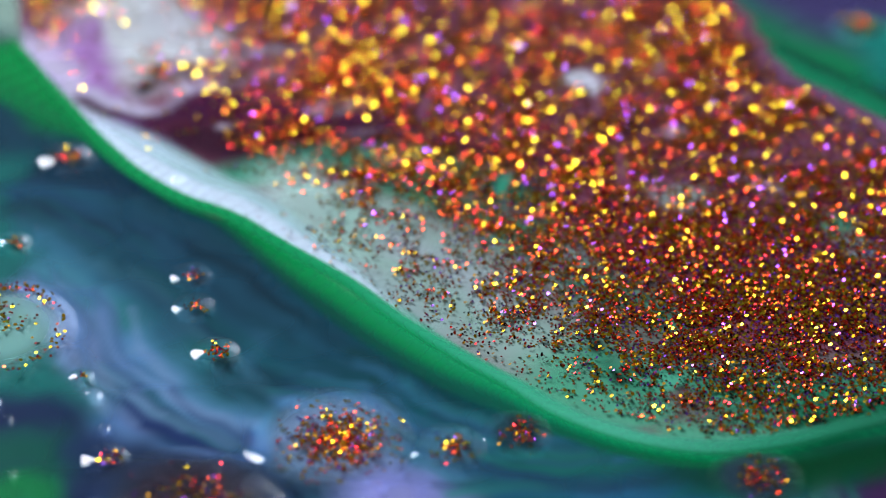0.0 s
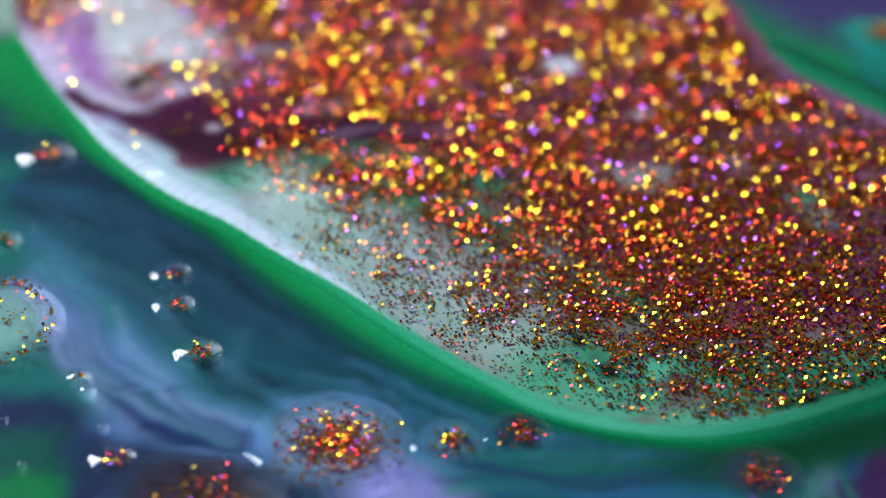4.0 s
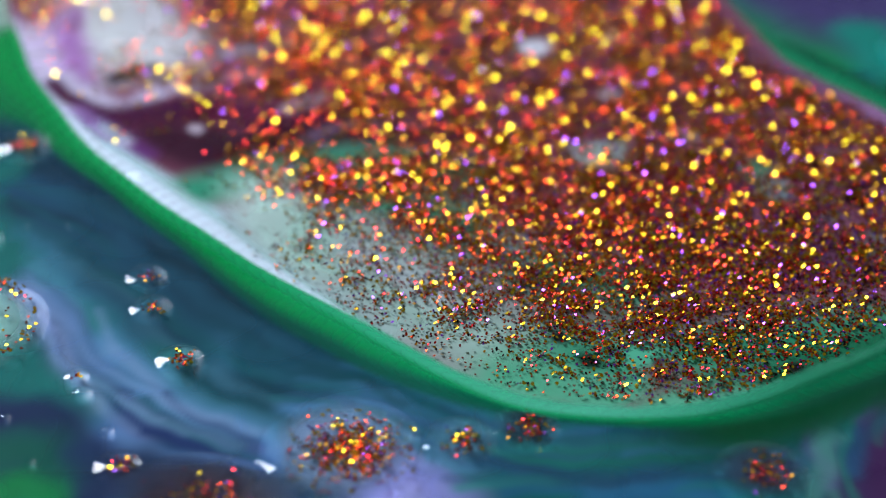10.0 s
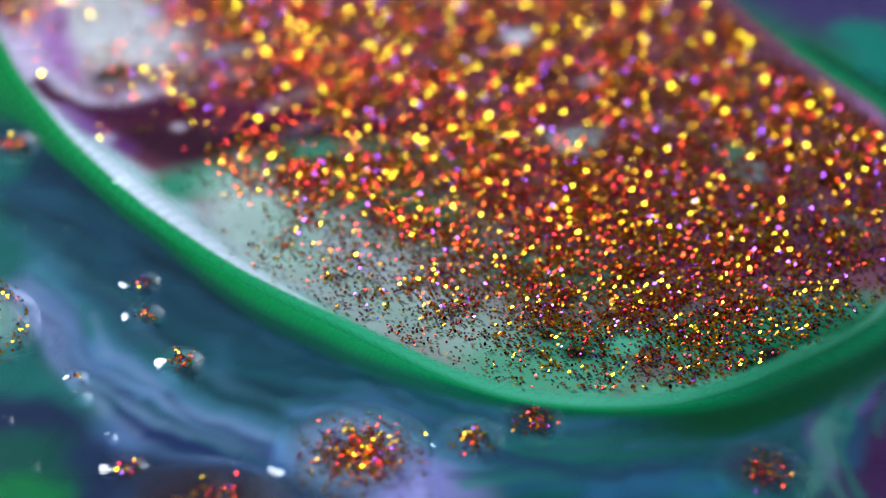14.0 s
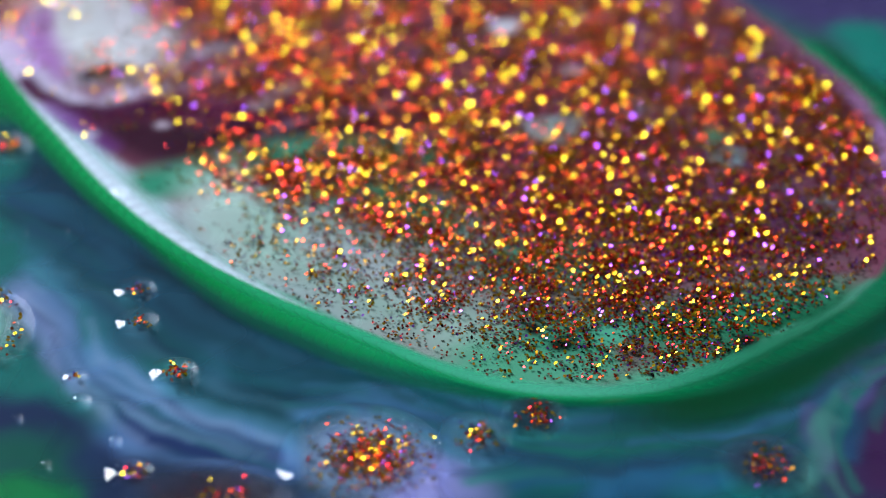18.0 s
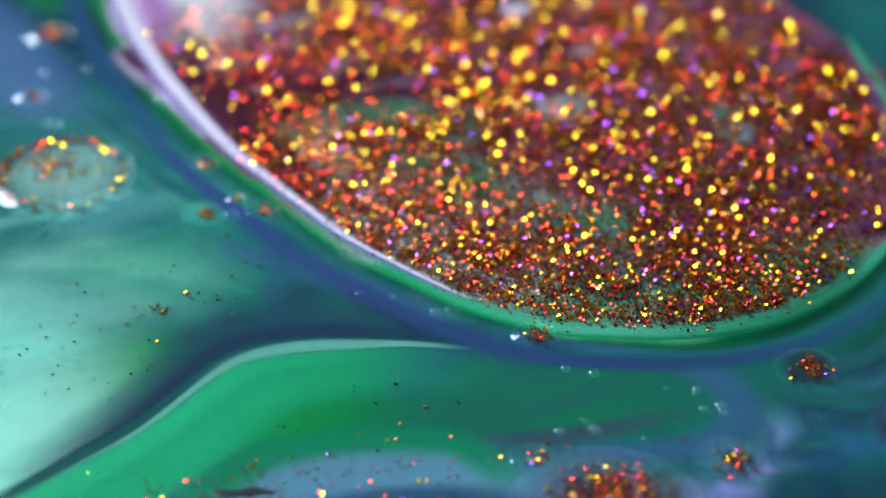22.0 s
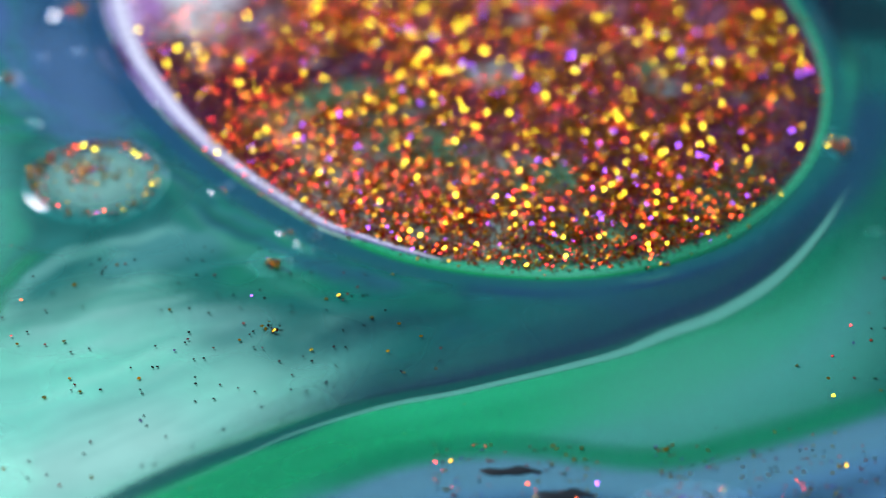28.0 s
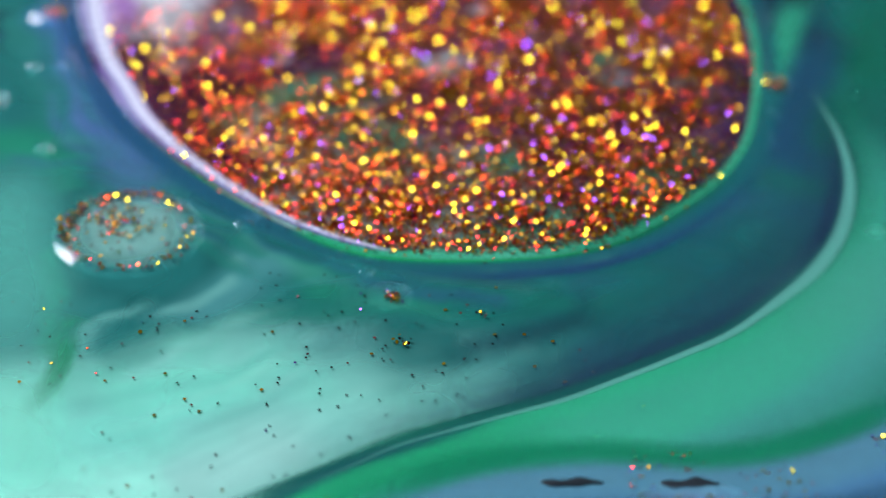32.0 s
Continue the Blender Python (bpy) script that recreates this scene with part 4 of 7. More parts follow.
mint.streak("#3f8c88", 3.2, [(-12.4, -8.2), (-7.3, -7.1), (0.5, -6.6)], 0.95)
mint.streak("#8cc4c8", 2.5, [(-14.4, -10.8), (-11.7, -9.2), (-8.6, -6.6)], 0.95, 0.25)
mint.streak("#8ce4cc", 4.0, [(-53.0, -22.2), (-36.1, -17.6), (-23.0, -13.3), (-16.9, -11.3)], 0.95)
mint.streak("#acfce6", 6.2, [(-47.2, -31.4), (-28.6, -25.7), (-18.8, -22.4), (-13.6, -20.8), (-9.2, -18.5)], 0.95)
mint.streak("#98eedc", 6.0, [(-56.8, -28.2), (-37.6, -24.4), (-29.3, -21.7), (-22.6, -18.8), (-18.8, -17.1)], 0.95)
mint.streak("#a4f4e0", 3.2, [(-17.1, -19.0), (-13.9, -17.6), (-10.9, -15.9)], 0.95, 0.65)
mint.streak("#c2fcec", 2.5, [(-31.8, -24.4), (-23.4, -21.3), (-17.6, -19.9), (-14.7, -18.5)], 0.95, 0.8)
mint.streak("#58aca4", 1.2, [(-47.2, -10.8), (-34.6, -9.7), (-25.5, -6.6), (-20.7, -3.3)], 0.95, 0.5)
mint.streak("#93d4c6", 0.8, [(-31.6, -9.2), (-22.3, -6.6), (-16.0, -3.3), (-12.8, -2.2)], 0.95, 0.6)
wisps(mint, ("#a0e4d4", "#58b0a6", "#8cd8c8", "#b4f0e4"), [(-27.0, -9.7), (-22.1, -8.2), (-17.1, -6.6), (-11.9, -5.0), (-6.0, -5.8)], 1.8, 26, 10, 0.2)
wisps(mint, ("#b8f4e4", "#84d2c2", "#98e0d0", "#74c4b8"), [(-25.2, -21.3), (-20.2, -18.5), (-15.0, -15.2), (-10.5, -12.8), (-5.3, -9.2), (-0.8, -7.6)], 2.4, 30, 11, 0.16)
mint.streak("#2f8c80", 1.5, [(-24.0, -3.3), (-21.6, -1.1), (-19.8, -5.0), (-22.3, -6.6)], 0.95, 0.6)
pieces("mint_paint", "pale mint wet paint with soft cloudy bands", mint, LATE, 29, (-84, -34, 8, 18), 13.0, 0.3, 0.155,
       within([(-87.6, 8.5), (-37.9, 6.6), (-27.3, 6.0), (-21.5, 0.6), (-15.3, 0.1), (-11.1, -2.8), (-6.0, -5.5), (-0.1, -6.6), (-0.8, -11.8), (-3.5, -18.5), (-7.7, -25.7), (-12.2, -30.6), (-15.8, -37.1), (-67.9, -35.3)], 4.0), "pale mint paint", 0.35)
swirl = Canvas("#1f7f7a", 0.5)
swirl.streak("#2a5e84", 3.0, [(-28.7, 32.4), (-25.3, 27.0), (-23.0, 20.5), (-20.2, 14.9), (-17.2, 10.4)], 0.9)
swirl.streak("#4f78b0", 1.8, [(-29.8, 26.3), (-27.2, 19.8), (-25.3, 14.9), (-24.0, 12.0)], 0.9)
swirl.streak("#6a8cc4", 0.5, [(-28.0, 21.2), (-26.0, 16.3), (-24.5, 12.6)], 0.9, 0.8)
swirl.streak("#2a8f80", 1.4, [(-33.4, 27.0), (-30.1, 22.6), (-28.1, 17.0)], 0.9, 0.8)
swirl.streak("#1c9a78", 1.7, [(-31.9, 13.0), (-28.3, 13.1), (-25.9, 11.1), (-22.7, 11.1), (-19.4, 11.1), (-16.0, 7.8), (-13.5, 3.3)], 0.9)
swirl.streak("#17706c", 0.8, [(-26.0, 6.6), (-25.6, 9.1), (-23.7, 10.9), (-20.2, 11.0), (-16.9, 8.5), (-15.9, 4.8), (-16.9, 0.9), (-20.0, -0.5), (-23.5, 0.3), (-25.5, 3.3), (-26.0, 6.6)], 0.9, 0.9)
swirl.streak("#2c5a80", 1.0, [(-16.0, 8.5), (-12.6, 4.2), (-9.0, 1.2), (-4.5, -1.4), (0.5, -2.8)], 0.9, 0.6)
swirl.streak("#58a8a6", 1.8, [(-17.1, -2.2), (-14.6, -0.5), (-12.3, 0.1)], 0.95, 0.9)
swirl.streak("#1a8e74", 1.6, [(-13.3, 5.4), (-12.1, 1.8), (-9.9, -0.2), (-6.1, -3.9), (-2.8, -4.2), (1.8, -4.4)], 0.9, 0.9)
swirl.streak("#1f9676", 1.0, [(-11.6, -0.5), (-9.6, 0.1), (-7.0, -2.2), (-7.3, -5.0), (-10.0, -5.2), (-11.4, -2.8), (-11.6, -0.5)], 0.9, 0.8)
swirl.streak("#15786a", 0.6, [(-4.8, -2.8), (-2.8, -5.0), (-0.1, -5.8), (2.2, -4.4)], 0.9, 0.7)
swirl.streak("#2f8c86", 1.2, [(-21.9, -1.6), (-22.1, -5.0), (-23.8, -7.1)], 0.9, 0.8)
swirl.streak("#1b9a78", 0.7, [(-26.2, -8.7), (-25.1, -7.1), (-25.2, -3.9), (-24.7, -0.5), (-25.9, 3.0)], 0.9)
swirl.streak("#7cc8bc", 0.5, [(-23.6, -6.6), (-21.7, -3.3), (-18.9, -1.6), (-15.3, 0.1)], 0.9, 0.7)
swirl.streak("#3a9c94", 0.5, [(-17.5, -5.5), (-12.7, -3.3), (-7.4, -2.8)], 0.9, 0.7)
wisps(swirl, ("#2c9a88", "#1a6470", "#58b0a0", "#3a6c98", "#176a60"), [(-30.3, 11.7), (-24.5, 11.3), (-18.7, 10.7), (-14.8, 6.0), (-11.7, 1.2), (-6.1, -2.8), (2.2, -5.0)], 1.6, 44, 8, 0.55)
wisps(swirl, ("#6a90c8", "#23507c", "#3a7c98", "#2a8c84"), [(-30.1, 30.9), (-27.3, 21.9), (-24.9, 14.9), (-21.0, 12.3), (-17.1, 9.1)], 1.6, 30, 9, 0.5)
pieces("swirl_paint", "teal and blue wet paint with fine swirls", swirl, LATE, 29, (-32, -16, 10, 32), 6.0, 0.26, 0.215,
       within([(-43.6, 35.7), (-24.3, 35.7), (-21.0, 21.2), (-17.3, 13.0), (-12.5, 6.3), (-6.6, 0.3), (-0.8, -2.5), (5.8, -3.9), (7.0, -6.3), (-2.7, -7.4), (-9.2, -6.6), (-15.9, -4.4), (-22.3, -6.6), (-34.9, -8.7)], 2.4), "swirling teal paint")
LAYER = [0.05]


def smooth_line(points, gap):
    """Places along a smooth line through the points, gap apart."""
    p = np.array(points, float)
    ends = np.concatenate([[2 * p[0] - p[1]], p, [2 * p[-1] - p[-2]]])
    fine = []
    for i in range(1, len(ends) - 2):
        a, b, c, d = ends[i - 1:i + 3]
        for k in np.arange(0, 1, 0.05):
            fine.append(0.5 * (2 * b + (c - a) * k + (2 * a - 5 * b + 4 * c - d) * k * k + (3 * b - a - 3 * c + d) * k ** 3))
    fine = np.array(fine + [ends[-2]])
    run = np.concatenate([[0], np.cumsum(np.sqrt((np.diff(fine, axis=0) ** 2).sum(1)))])
    n = max(2, int(run[-1] / gap) + 1)
    at = np.linspace(0, run[-1], n)
    return np.stack([np.interp(at, run, fine[:, 0]), np.interp(at, run, fine[:, 1])], 1), at[1] - at[0]


def band(start, colour, half, points, soft=0.7, strength=1.0, reach=2.1, name="paint_band", label="soft band of wet paint", spare=0, rise=None, sink=None):
    """A band of paint in short lengths, each of which drifts and turns with the flow. spare: lengths at either end over which it thins out. rise, sink: seconds over which it comes up or goes under."""
    gap = min(max(half * 0.8, 1.6), 3.2)
    line, gap = smooth_line(points, gap)
    steps = carried_along(LATE, line, start)
    wide = half * (1 + soft)
    long = max(gap * reach + half * 0.5, wide)
    nx, ny = 13, 13
    u, v = np.meshgrid(np.linspace(-1, 1, nx), np.linspace(-1, 1, ny))
    u, v = u.ravel(), v.ravel()
    # the lengths overlap: each takes its share of the band's density
    share = 1.7 * (1 - u * u) ** 2 / (2 * long / gap * 8 / 15)
    across = 1 - ease(abs(v), (1 - soft) / (1 + soft), 1)
    LAYER[0] += 0.0022
    meshes = {}
    for i in range(len(line)):
        fade = strength * min(1, (min(i, len(line) - 1 - i) + 0.6) / (spare + 0.6))
        fade = round(fade, 2)
        if fade not in meshes:
            meshes[fade] = sheet(name, nx, ny, np.stack([u * long, v * wide], 1), np.tile(srgb(colour), (len(u), 1)), 1 - (1 - np.minimum(across * fade, 0.97)) ** share)
        ob = tagged(new(name, meshes[fade]), label, "paint", "bands of late paint", "stuff")
        ob.visible_shadow = False
        turns = [math.atan2(*(p[min(i + 1, len(line) - 1)] - p[max(i - 1, 0)])[::-1]) for p in steps]
        turns = np.unwrap(turns)
        rows = [(t, p[i, 0], p[i, 1], a) for t, p, a in zip(STEPS, steps, turns)]
        high = 0.17 + LAYER[0] + 0.00015 * (i % 12)
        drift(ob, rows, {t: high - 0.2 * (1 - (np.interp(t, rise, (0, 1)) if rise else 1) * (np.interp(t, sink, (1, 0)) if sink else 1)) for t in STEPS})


MINT, GREEN, NAVY, BLUE = "pale mint wet paint", "bright green wet paint", "dark blue vein in the paint", "pale blue wet paint"
band(25, "#2a7076", 2.8, [(-8.5, -7.6), (-5.3, -6.8), (-0.8, -6.8), (5.4, -6.8), (13.6, -6.0), (20.6, -1.6), (24.9, 6.0)], 0.9, 0.9, label=NAVY, spare=2)
band(25, "#1a8a74", 2.4, [(-28.7, 15.6), (-24.3, 15.6), (-20.1, 13.6), (-17.3, 6.6), (-15.1, 1.2), (-11.2, -0.8)], 0.95, 0.65, label=GREEN, spare=2)
band(22, "#0a8e56", 4.0, [(-13.7, -19.5), (-8.8, -14.7), (-2.6, -12.8), (3.6, -12.8), (9.9, -14.0), (12.9, -15.0)], 0.9, 0.85, label=GREEN, spare=2)
band(20.5, "#128a5c", 3.0, [(-27.5, -6.6), (-23.8, -5.0), (-19.3, -3.9), (-14.8, -6.6), (-12.2, -10.8)], 0.95, 0.75, label=GREEN, spare=2, sink=(21.5, 24))
band(20.5, "#0a9a54", 3.6, [(-28.2, -19.5), (-22.2, -17.1), (-16.5, -15.7), (-11.3, -15.2), (-6.9, -15.7)], 0.95, 0.9, label=GREEN, spare=2, sink=(24, 26))
band(20.5, "#1c4c58", 1.0, [(-14.2, -5.5), (-15.2, -9.2), (-17.9, -11.3), (-20.8, -13.3)], 0.95, 0.7, label=NAVY, spare=2)
band(20.5, "#0c9656", 1.4, [(-17.6, -19.9), (-13.8, -18.1), (-9.6, -16.7), (-6.9, -16.2)], 0.95, 0.8, label=GREEN, spare=2)
band(20.5, "#40506c", 0.5, [(-9.1, -20.8), (-7.7, -18.5), (-6.5, -17.1)], 0.95, 0.7, label=NAVY, spare=1)
band(25, "#1c7468", 5.0, [(-5.7, -15.7), (0.5, -14.7), (6.7, -14.5), (16.2, -13.3), (24.9, -10.8), (33.1, -6.6)], 0.9, 0.9, label=GREEN, spare=3, rise=(22.5, 24.5))
band(25, "#1f7868", 3.2, [(16.4, -10.8), (21.5, -7.6), (27.0, -3.3), (32.8, 1.2)], 0.9, 0.85, label=GREEN, spare=1)
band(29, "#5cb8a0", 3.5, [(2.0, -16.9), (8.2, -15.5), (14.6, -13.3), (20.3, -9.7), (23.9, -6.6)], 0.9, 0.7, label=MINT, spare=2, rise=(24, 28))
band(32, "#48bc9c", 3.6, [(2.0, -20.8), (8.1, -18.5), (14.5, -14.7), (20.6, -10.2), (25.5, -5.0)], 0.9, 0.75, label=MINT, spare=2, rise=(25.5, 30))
band(25, "#1c9a72", 2.0, [(-8.7, -18.1), (-2.6, -16.9), (3.6, -16.4)], 0.9, 0.5, label=GREEN, spare=2)
band(22, "#44729e", 0.9, [(-13.0, 0.1), (-6.1, -3.3), (-1.1, -7.1), (3.1, -9.5), (8.5, -10.2), (13.2, -11.0), (15.8, -13.8), (15.7, -16.7), (12.0, -18.8), (6.5, -18.8)], 0.95, 0.6, label="lavender blue vein in the paint", spare=1, sink=(23.3, 24.3))
band(22, "#34446e", 0.7, [(-6.1, -3.6), (-0.8, -8.4), (3.7, -9.8)], 0.9, 0.9, label=NAVY, spare=2, sink=(24, 26))
band(22, "#3f5f70", 0.6, [(1.4, -18.1), (6.6, -17.5), (9.7, -16.7), (12.2, -15.8)], 0.8, 0.8, label=NAVY, spare=2, sink=(23, 24))
band(29, "#1a9a6c", 0.5, [(-26.5, -12.8), (-24.9, -8.7), (-24.2, -4.4), (-21.9, -1.4)], 0.9, 0.9, label=GREEN, spare=2)
band(25, "#2f6884", 0.9, [(-18.6, 13.0), (-15.6, 7.8), (-11.4, 2.4), (-6.1, -2.3), (0.5, -6.4), (7.0, -6.9), (15.2, -5.5), (22.5, 0.1)], 0.95, 0.4, label=NAVY, spare=2)
band(29, "#123e48", 2.4, [(23.8, 30.1), (27.2, 29.3), (31.3, 27.8)], 0.9, 0.9, label=NAVY, spare=0)
band(29, "#3cb890", 1.0, [(23.4, 13.0), (24.6, 18.4), (25.6, 23.3)], 0.9, 0.9, label=GREEN, spare=1)
band(29, "#22324a", 1.8, [(22.0, 24.8), (24.3, 31.6)], 0.9, 0.9, label=NAVY, spare=0)

band(20.5, "#0aa450", 2.6, [(-26.3, -14.1), (-23.1, -17.0), (-20.8, -20.2), (-20.1, -23.3)], 0.95, 0.8, label=GREEN, spare=1, sink=(22, 23.5))
band(20.5, "#7ce4c0", 2.6, [(-27.8, -8.5), (-24.5, -9.0), (-22.1, -10.6)], 0.95, 0.5, label=MINT, spare=1, sink=(22, 24))
band(20.5, "#b8e8e4", 0.8, [(-21.3, -16.9), (-19.4, -17.3), (-17.8, -19.3), (-17.0, -22.0), (-17.0, -24.2)], 0.8, 0.9, label=MINT, spare=1, sink=(20.4, 20.9))
band(20.5, "#58c4b0", 0.6, [(-18.0, -16.2), (-15.6, -15.0), (-13.6, -13.6)], 0.9, 0.7, label=MINT, spare=1, sink=(20.4, 21))
band(22.5, "#b4f4e4", 3.4, [(-25.3, -20.2), (-23.1, -18.8), (-21.6, -16.5), (-19.8, -13.6)], 0.95, 0.75, label=MINT, spare=1, sink=(25, 28))
band(22.5, "#8ee0cc", 2.6, [(-27.1, -9.0), (-24.0, -8.0), (-21.0, -6.4)], 0.95, 0.25, label=MINT, spare=1, sink=(25, 28))
band(28, "#28587a", 1.3, [(27.9, 15.9), (26.2, 9.4), (23.7, 4.4), (20.8, 0.3)], 0.95, 0.7, label=NAVY, spare=1)
band(28, "#1a2c44", 1.2, [(25.0, 31.2), (25.2, 25.9), (25.7, 22.9)], 0.9, 0.9, label=NAVY, spare=0)
band(32, "#62c0b0", 2.6, [(-26.6, 6.2), (-26.2, 0.9), (-24.8, -4.8), (-24.8, -9.0)], 0.95, 0.8, label=MINT, spare=1)
band(32, "#a0ecd8", 2.4, [(-23.9, -13.6), (-23.7, -17.0), (-21.7, -20.7)], 0.95, 0.8, label=MINT, spare=1)


def shifting_band(colour, half, shapes, shift=(0, 0), soft=0.9, strength=1.0, count=60, spare=3, tail=None, rise=None, widths=(1, 1), name="paint_band", label="soft band of wet paint"):
    """A band whose line is known at several times: rows of seconds and points. Its short lengths slide from shape to shape."""
    lines = []
    for t, points in shapes:
        line, _ = smooth_line(points, 0.5)
        at = np.linspace(0, len(line) - 1, count)
        lines.append(np.stack([np.interp(at, range(len(line)), line[:, k]) for k in (0, 1)], 1) + shift)
    lines = np.array(lines)
    times = [t for t, _ in shapes]
    gap = max(np.sqrt((np.diff(lines[2:], axis=1) ** 2).sum(2)).mean(1))
    wide = half * (1 + soft)
    long = max(gap * 4.0, wide * 0.8)
    nx, ny = 13, 15
    u, v = np.meshgrid(np.linspace(-1, 1, nx), np.linspace(-1, 1, ny))
    u, v = u.ravel(), v.ravel()
    share = 1.7 * (1 - u * u) ** 2 / (2 * long / gap * 8 / 15)
    across = 1 - ease(abs(v), (1 - soft) / (1 + soft), 1)
    LAYER[0] += 0.0022
    meshes = {}
    spare, tail = spare * count / 34, (spare if tail is None else tail) * count / 34
    for i in range(count):
        fade = round(strength * min(1, (i + 0.6) / (spare + 0.6), (count - 0.4 - i) / (tail + 0.6)), 2)
        swell = round(float(np.interp(i / (count - 1), np.linspace(0, 1, len(widths)), widths)), 2)
        if (fade, swell) not in meshes:
            meshes[fade, swell] = sheet(name, nx, ny, np.stack([u * long, v * wide * swell], 1), np.tile(srgb(colour), (len(u), 1)), 1 - (1 - np.minimum(across * fade, 0.97)) ** share)
        ob = tagged(new(name, meshes[fade, swell]), label, "paint", "bands of late paint", "stuff")
        ob.visible_shadow = False
        rows = []
        for t in STEPS:
            p = [np.array([np.interp(t, times, lines[:, j, k]) for k in (0, 1)]) for j in (max(i - 1, 0), i, min(i + 1, count - 1))]
            rows.append((t, p[1][0], p[1][1], math.atan2(*(p[2] - p[0])[::-1])))
        turns = np.unwrap([r[3] for r in rows])
        high = 0.17 + LAYER[0] + 0.00015 * (i % 12)
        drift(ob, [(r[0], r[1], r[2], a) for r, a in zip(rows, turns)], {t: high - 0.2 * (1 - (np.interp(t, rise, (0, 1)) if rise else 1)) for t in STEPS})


# the pale streak over the green, and the shore of the pale blue paint
STREAK = [(0, [(-49.9, -31.8), (-46.4, -29.4), (-42.7, -27.4), (-40.3, -25.4), (-38.4, -23.5), (-38.1, -20.8)]),
          (19, [(-49.9, -31.8), (-46.4, -29.4), (-42.7, -27.4), (-40.3, -25.4), (-38.4, -23.5), (-38.1, -20.8)]),
          (20, [(-40.4, -30.6), (-36.6, -28.6), (-32.7, -26.9), (-30.2, -25.0), (-28.2, -23.1), (-27.7, -20.8)]),
          (20.5, [(-31.9, -27.8), (-28.2, -24.8), (-25.1, -21.7), (-22.2, -19.0), (-19.8, -16.7), (-17.9, -14.5)]),
          (21, [(-24.4, -24.4), (-21.0, -21.3), (-17.9, -17.1), (-14.5, -13.3), (-11.2, -11.0), (-7.2, -9.8)]),
          (21.5, [(-23.7, -22.9), (-20.5, -20.2), (-17.8, -17.7), (-15.9, -15.0), (-14.0, -12.3), (-12.2, -10.7), (-9.7, -9.6), (-7.2, -9.2), (-4.6, -9.0), (-2.0, -9.3)]),
          (23, [(-21.5, -22.0), (-17.7, -18.4), (-14.9, -15.8), (-12.6, -13.6), (-10.6, -11.3), (-8.4, -9.4), (-5.9, -8.9), (-2.7, -9.2), (0.5, -9.5), (5.3, -9.9)]),
          (25, [(-20.0, -22.0), (-16.1, -19.1), (-13.3, -16.7), (-11.0, -15.0), (-8.9, -13.6), (-6.4, -11.8), (-3.9, -10.8), (-0.1, -10.5), (3.7, -10.5), (6.9, -9.9), (10.1, -9.0), (13.4, -8.0), (16.4, -7.0)]),
          (28, [(-16.4, -22.8), (-11.6, -19.5), (-8.7, -17.4), (-5.7, -15.8), (-2.6, -14.5), (0.5, -13.6), (3.6, -12.5), (6.8, -11.3), (10.1, -9.9), (12.8, -8.2), (15.5, -6.6), (18.3, -4.2), (20.6, -1.4), (22.7, 2.0), (24.5, 5.6)]),
          (32, [(-10.2, -22.7), (-5.5, -20.0), (-2.6, -18.1), (0.5, -16.7), (3.6, -15.4), (6.7, -14.1), (9.9, -12.3), (13.2, -10.3), (16.3, -8.2), (19.2, -5.3), (21.9, -2.0), (23.9, 2.0), (25.0, 6.9), (25.0, 11.9), (24.1, 16.6)])]
COAST = [(0, [(-45.4, -37.1), (-44.6, -35.3), (-42.1, -34.5), (-38.0, -34.5), (-35.0, -35.6), (-31.9, -37.1)]), (19, [(-45.4, -37.1), (-44.6, -35.3), (-42.1, -34.5), (-38.0, -34.5), (-35.0, -35.6), (-31.9, -37.1)]),
         (21, [(-11.1, -26.9), (-8.9, -23.9), (-6.6, -22.4), (-3.1, -22.2), (-0.7, -23.1), (1.3, -25.7)]), (21.5, [(-13.0, -24.4), (-10.9, -21.5), (-8.6, -19.8), (-4.4, -18.9), (-1.3, -19.5), (1.1, -22.2)]),
         (22, [(-13.4, -23.5), (-11.4, -21.7), (-8.6, -19.4), (-4.4, -18.4), (0.5, -18.7), (3.5, -21.3)]), (23, [(-13.1, -23.5), (-10.6, -21.3), (-7.7, -19.2), (-3.2, -18.2), (5.0, -18.5), (14.2, -18.5)]),
         (25, [(-12.6, -22.6), (-8.0, -19.6), (-2.5, -18.4), (6.6, -18.5), (14.2, -17.8), (25.3, -15.0)]), (28, [(-7.2, -22.6), (-2.5, -19.8), (3.5, -18.8), (11.0, -19.9), (17.2, -18.1), (25.4, -14.5)]),
         (29, [(-6.1, -22.2), (-1.9, -19.8), (3.5, -19.0), (11.0, -19.9), (17.2, -18.3), (25.3, -14.7)]), (32, [(-2.8, -22.4), (2.0, -20.2), (8.0, -19.3), (14.1, -19.7), (19.3, -18.5), (25.3, -15.2)])]
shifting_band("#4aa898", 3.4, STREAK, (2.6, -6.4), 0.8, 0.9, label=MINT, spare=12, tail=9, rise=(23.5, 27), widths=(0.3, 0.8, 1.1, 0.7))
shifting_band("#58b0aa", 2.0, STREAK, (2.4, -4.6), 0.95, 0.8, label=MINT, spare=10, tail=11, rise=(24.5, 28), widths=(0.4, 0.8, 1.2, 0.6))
shifting_band("#24bc84", 2.0, STREAK, (1.3, -2.9), 0.9, 0.95, label=GREEN, spare=1, tail=24, widths=(0.9, 1.1, 0.9, 0.6))
shifting_band("#2cc890", 0.8, STREAK, (0.3, -1.0), 0.9, 0.8, label=GREEN, spare=1, tail=26)
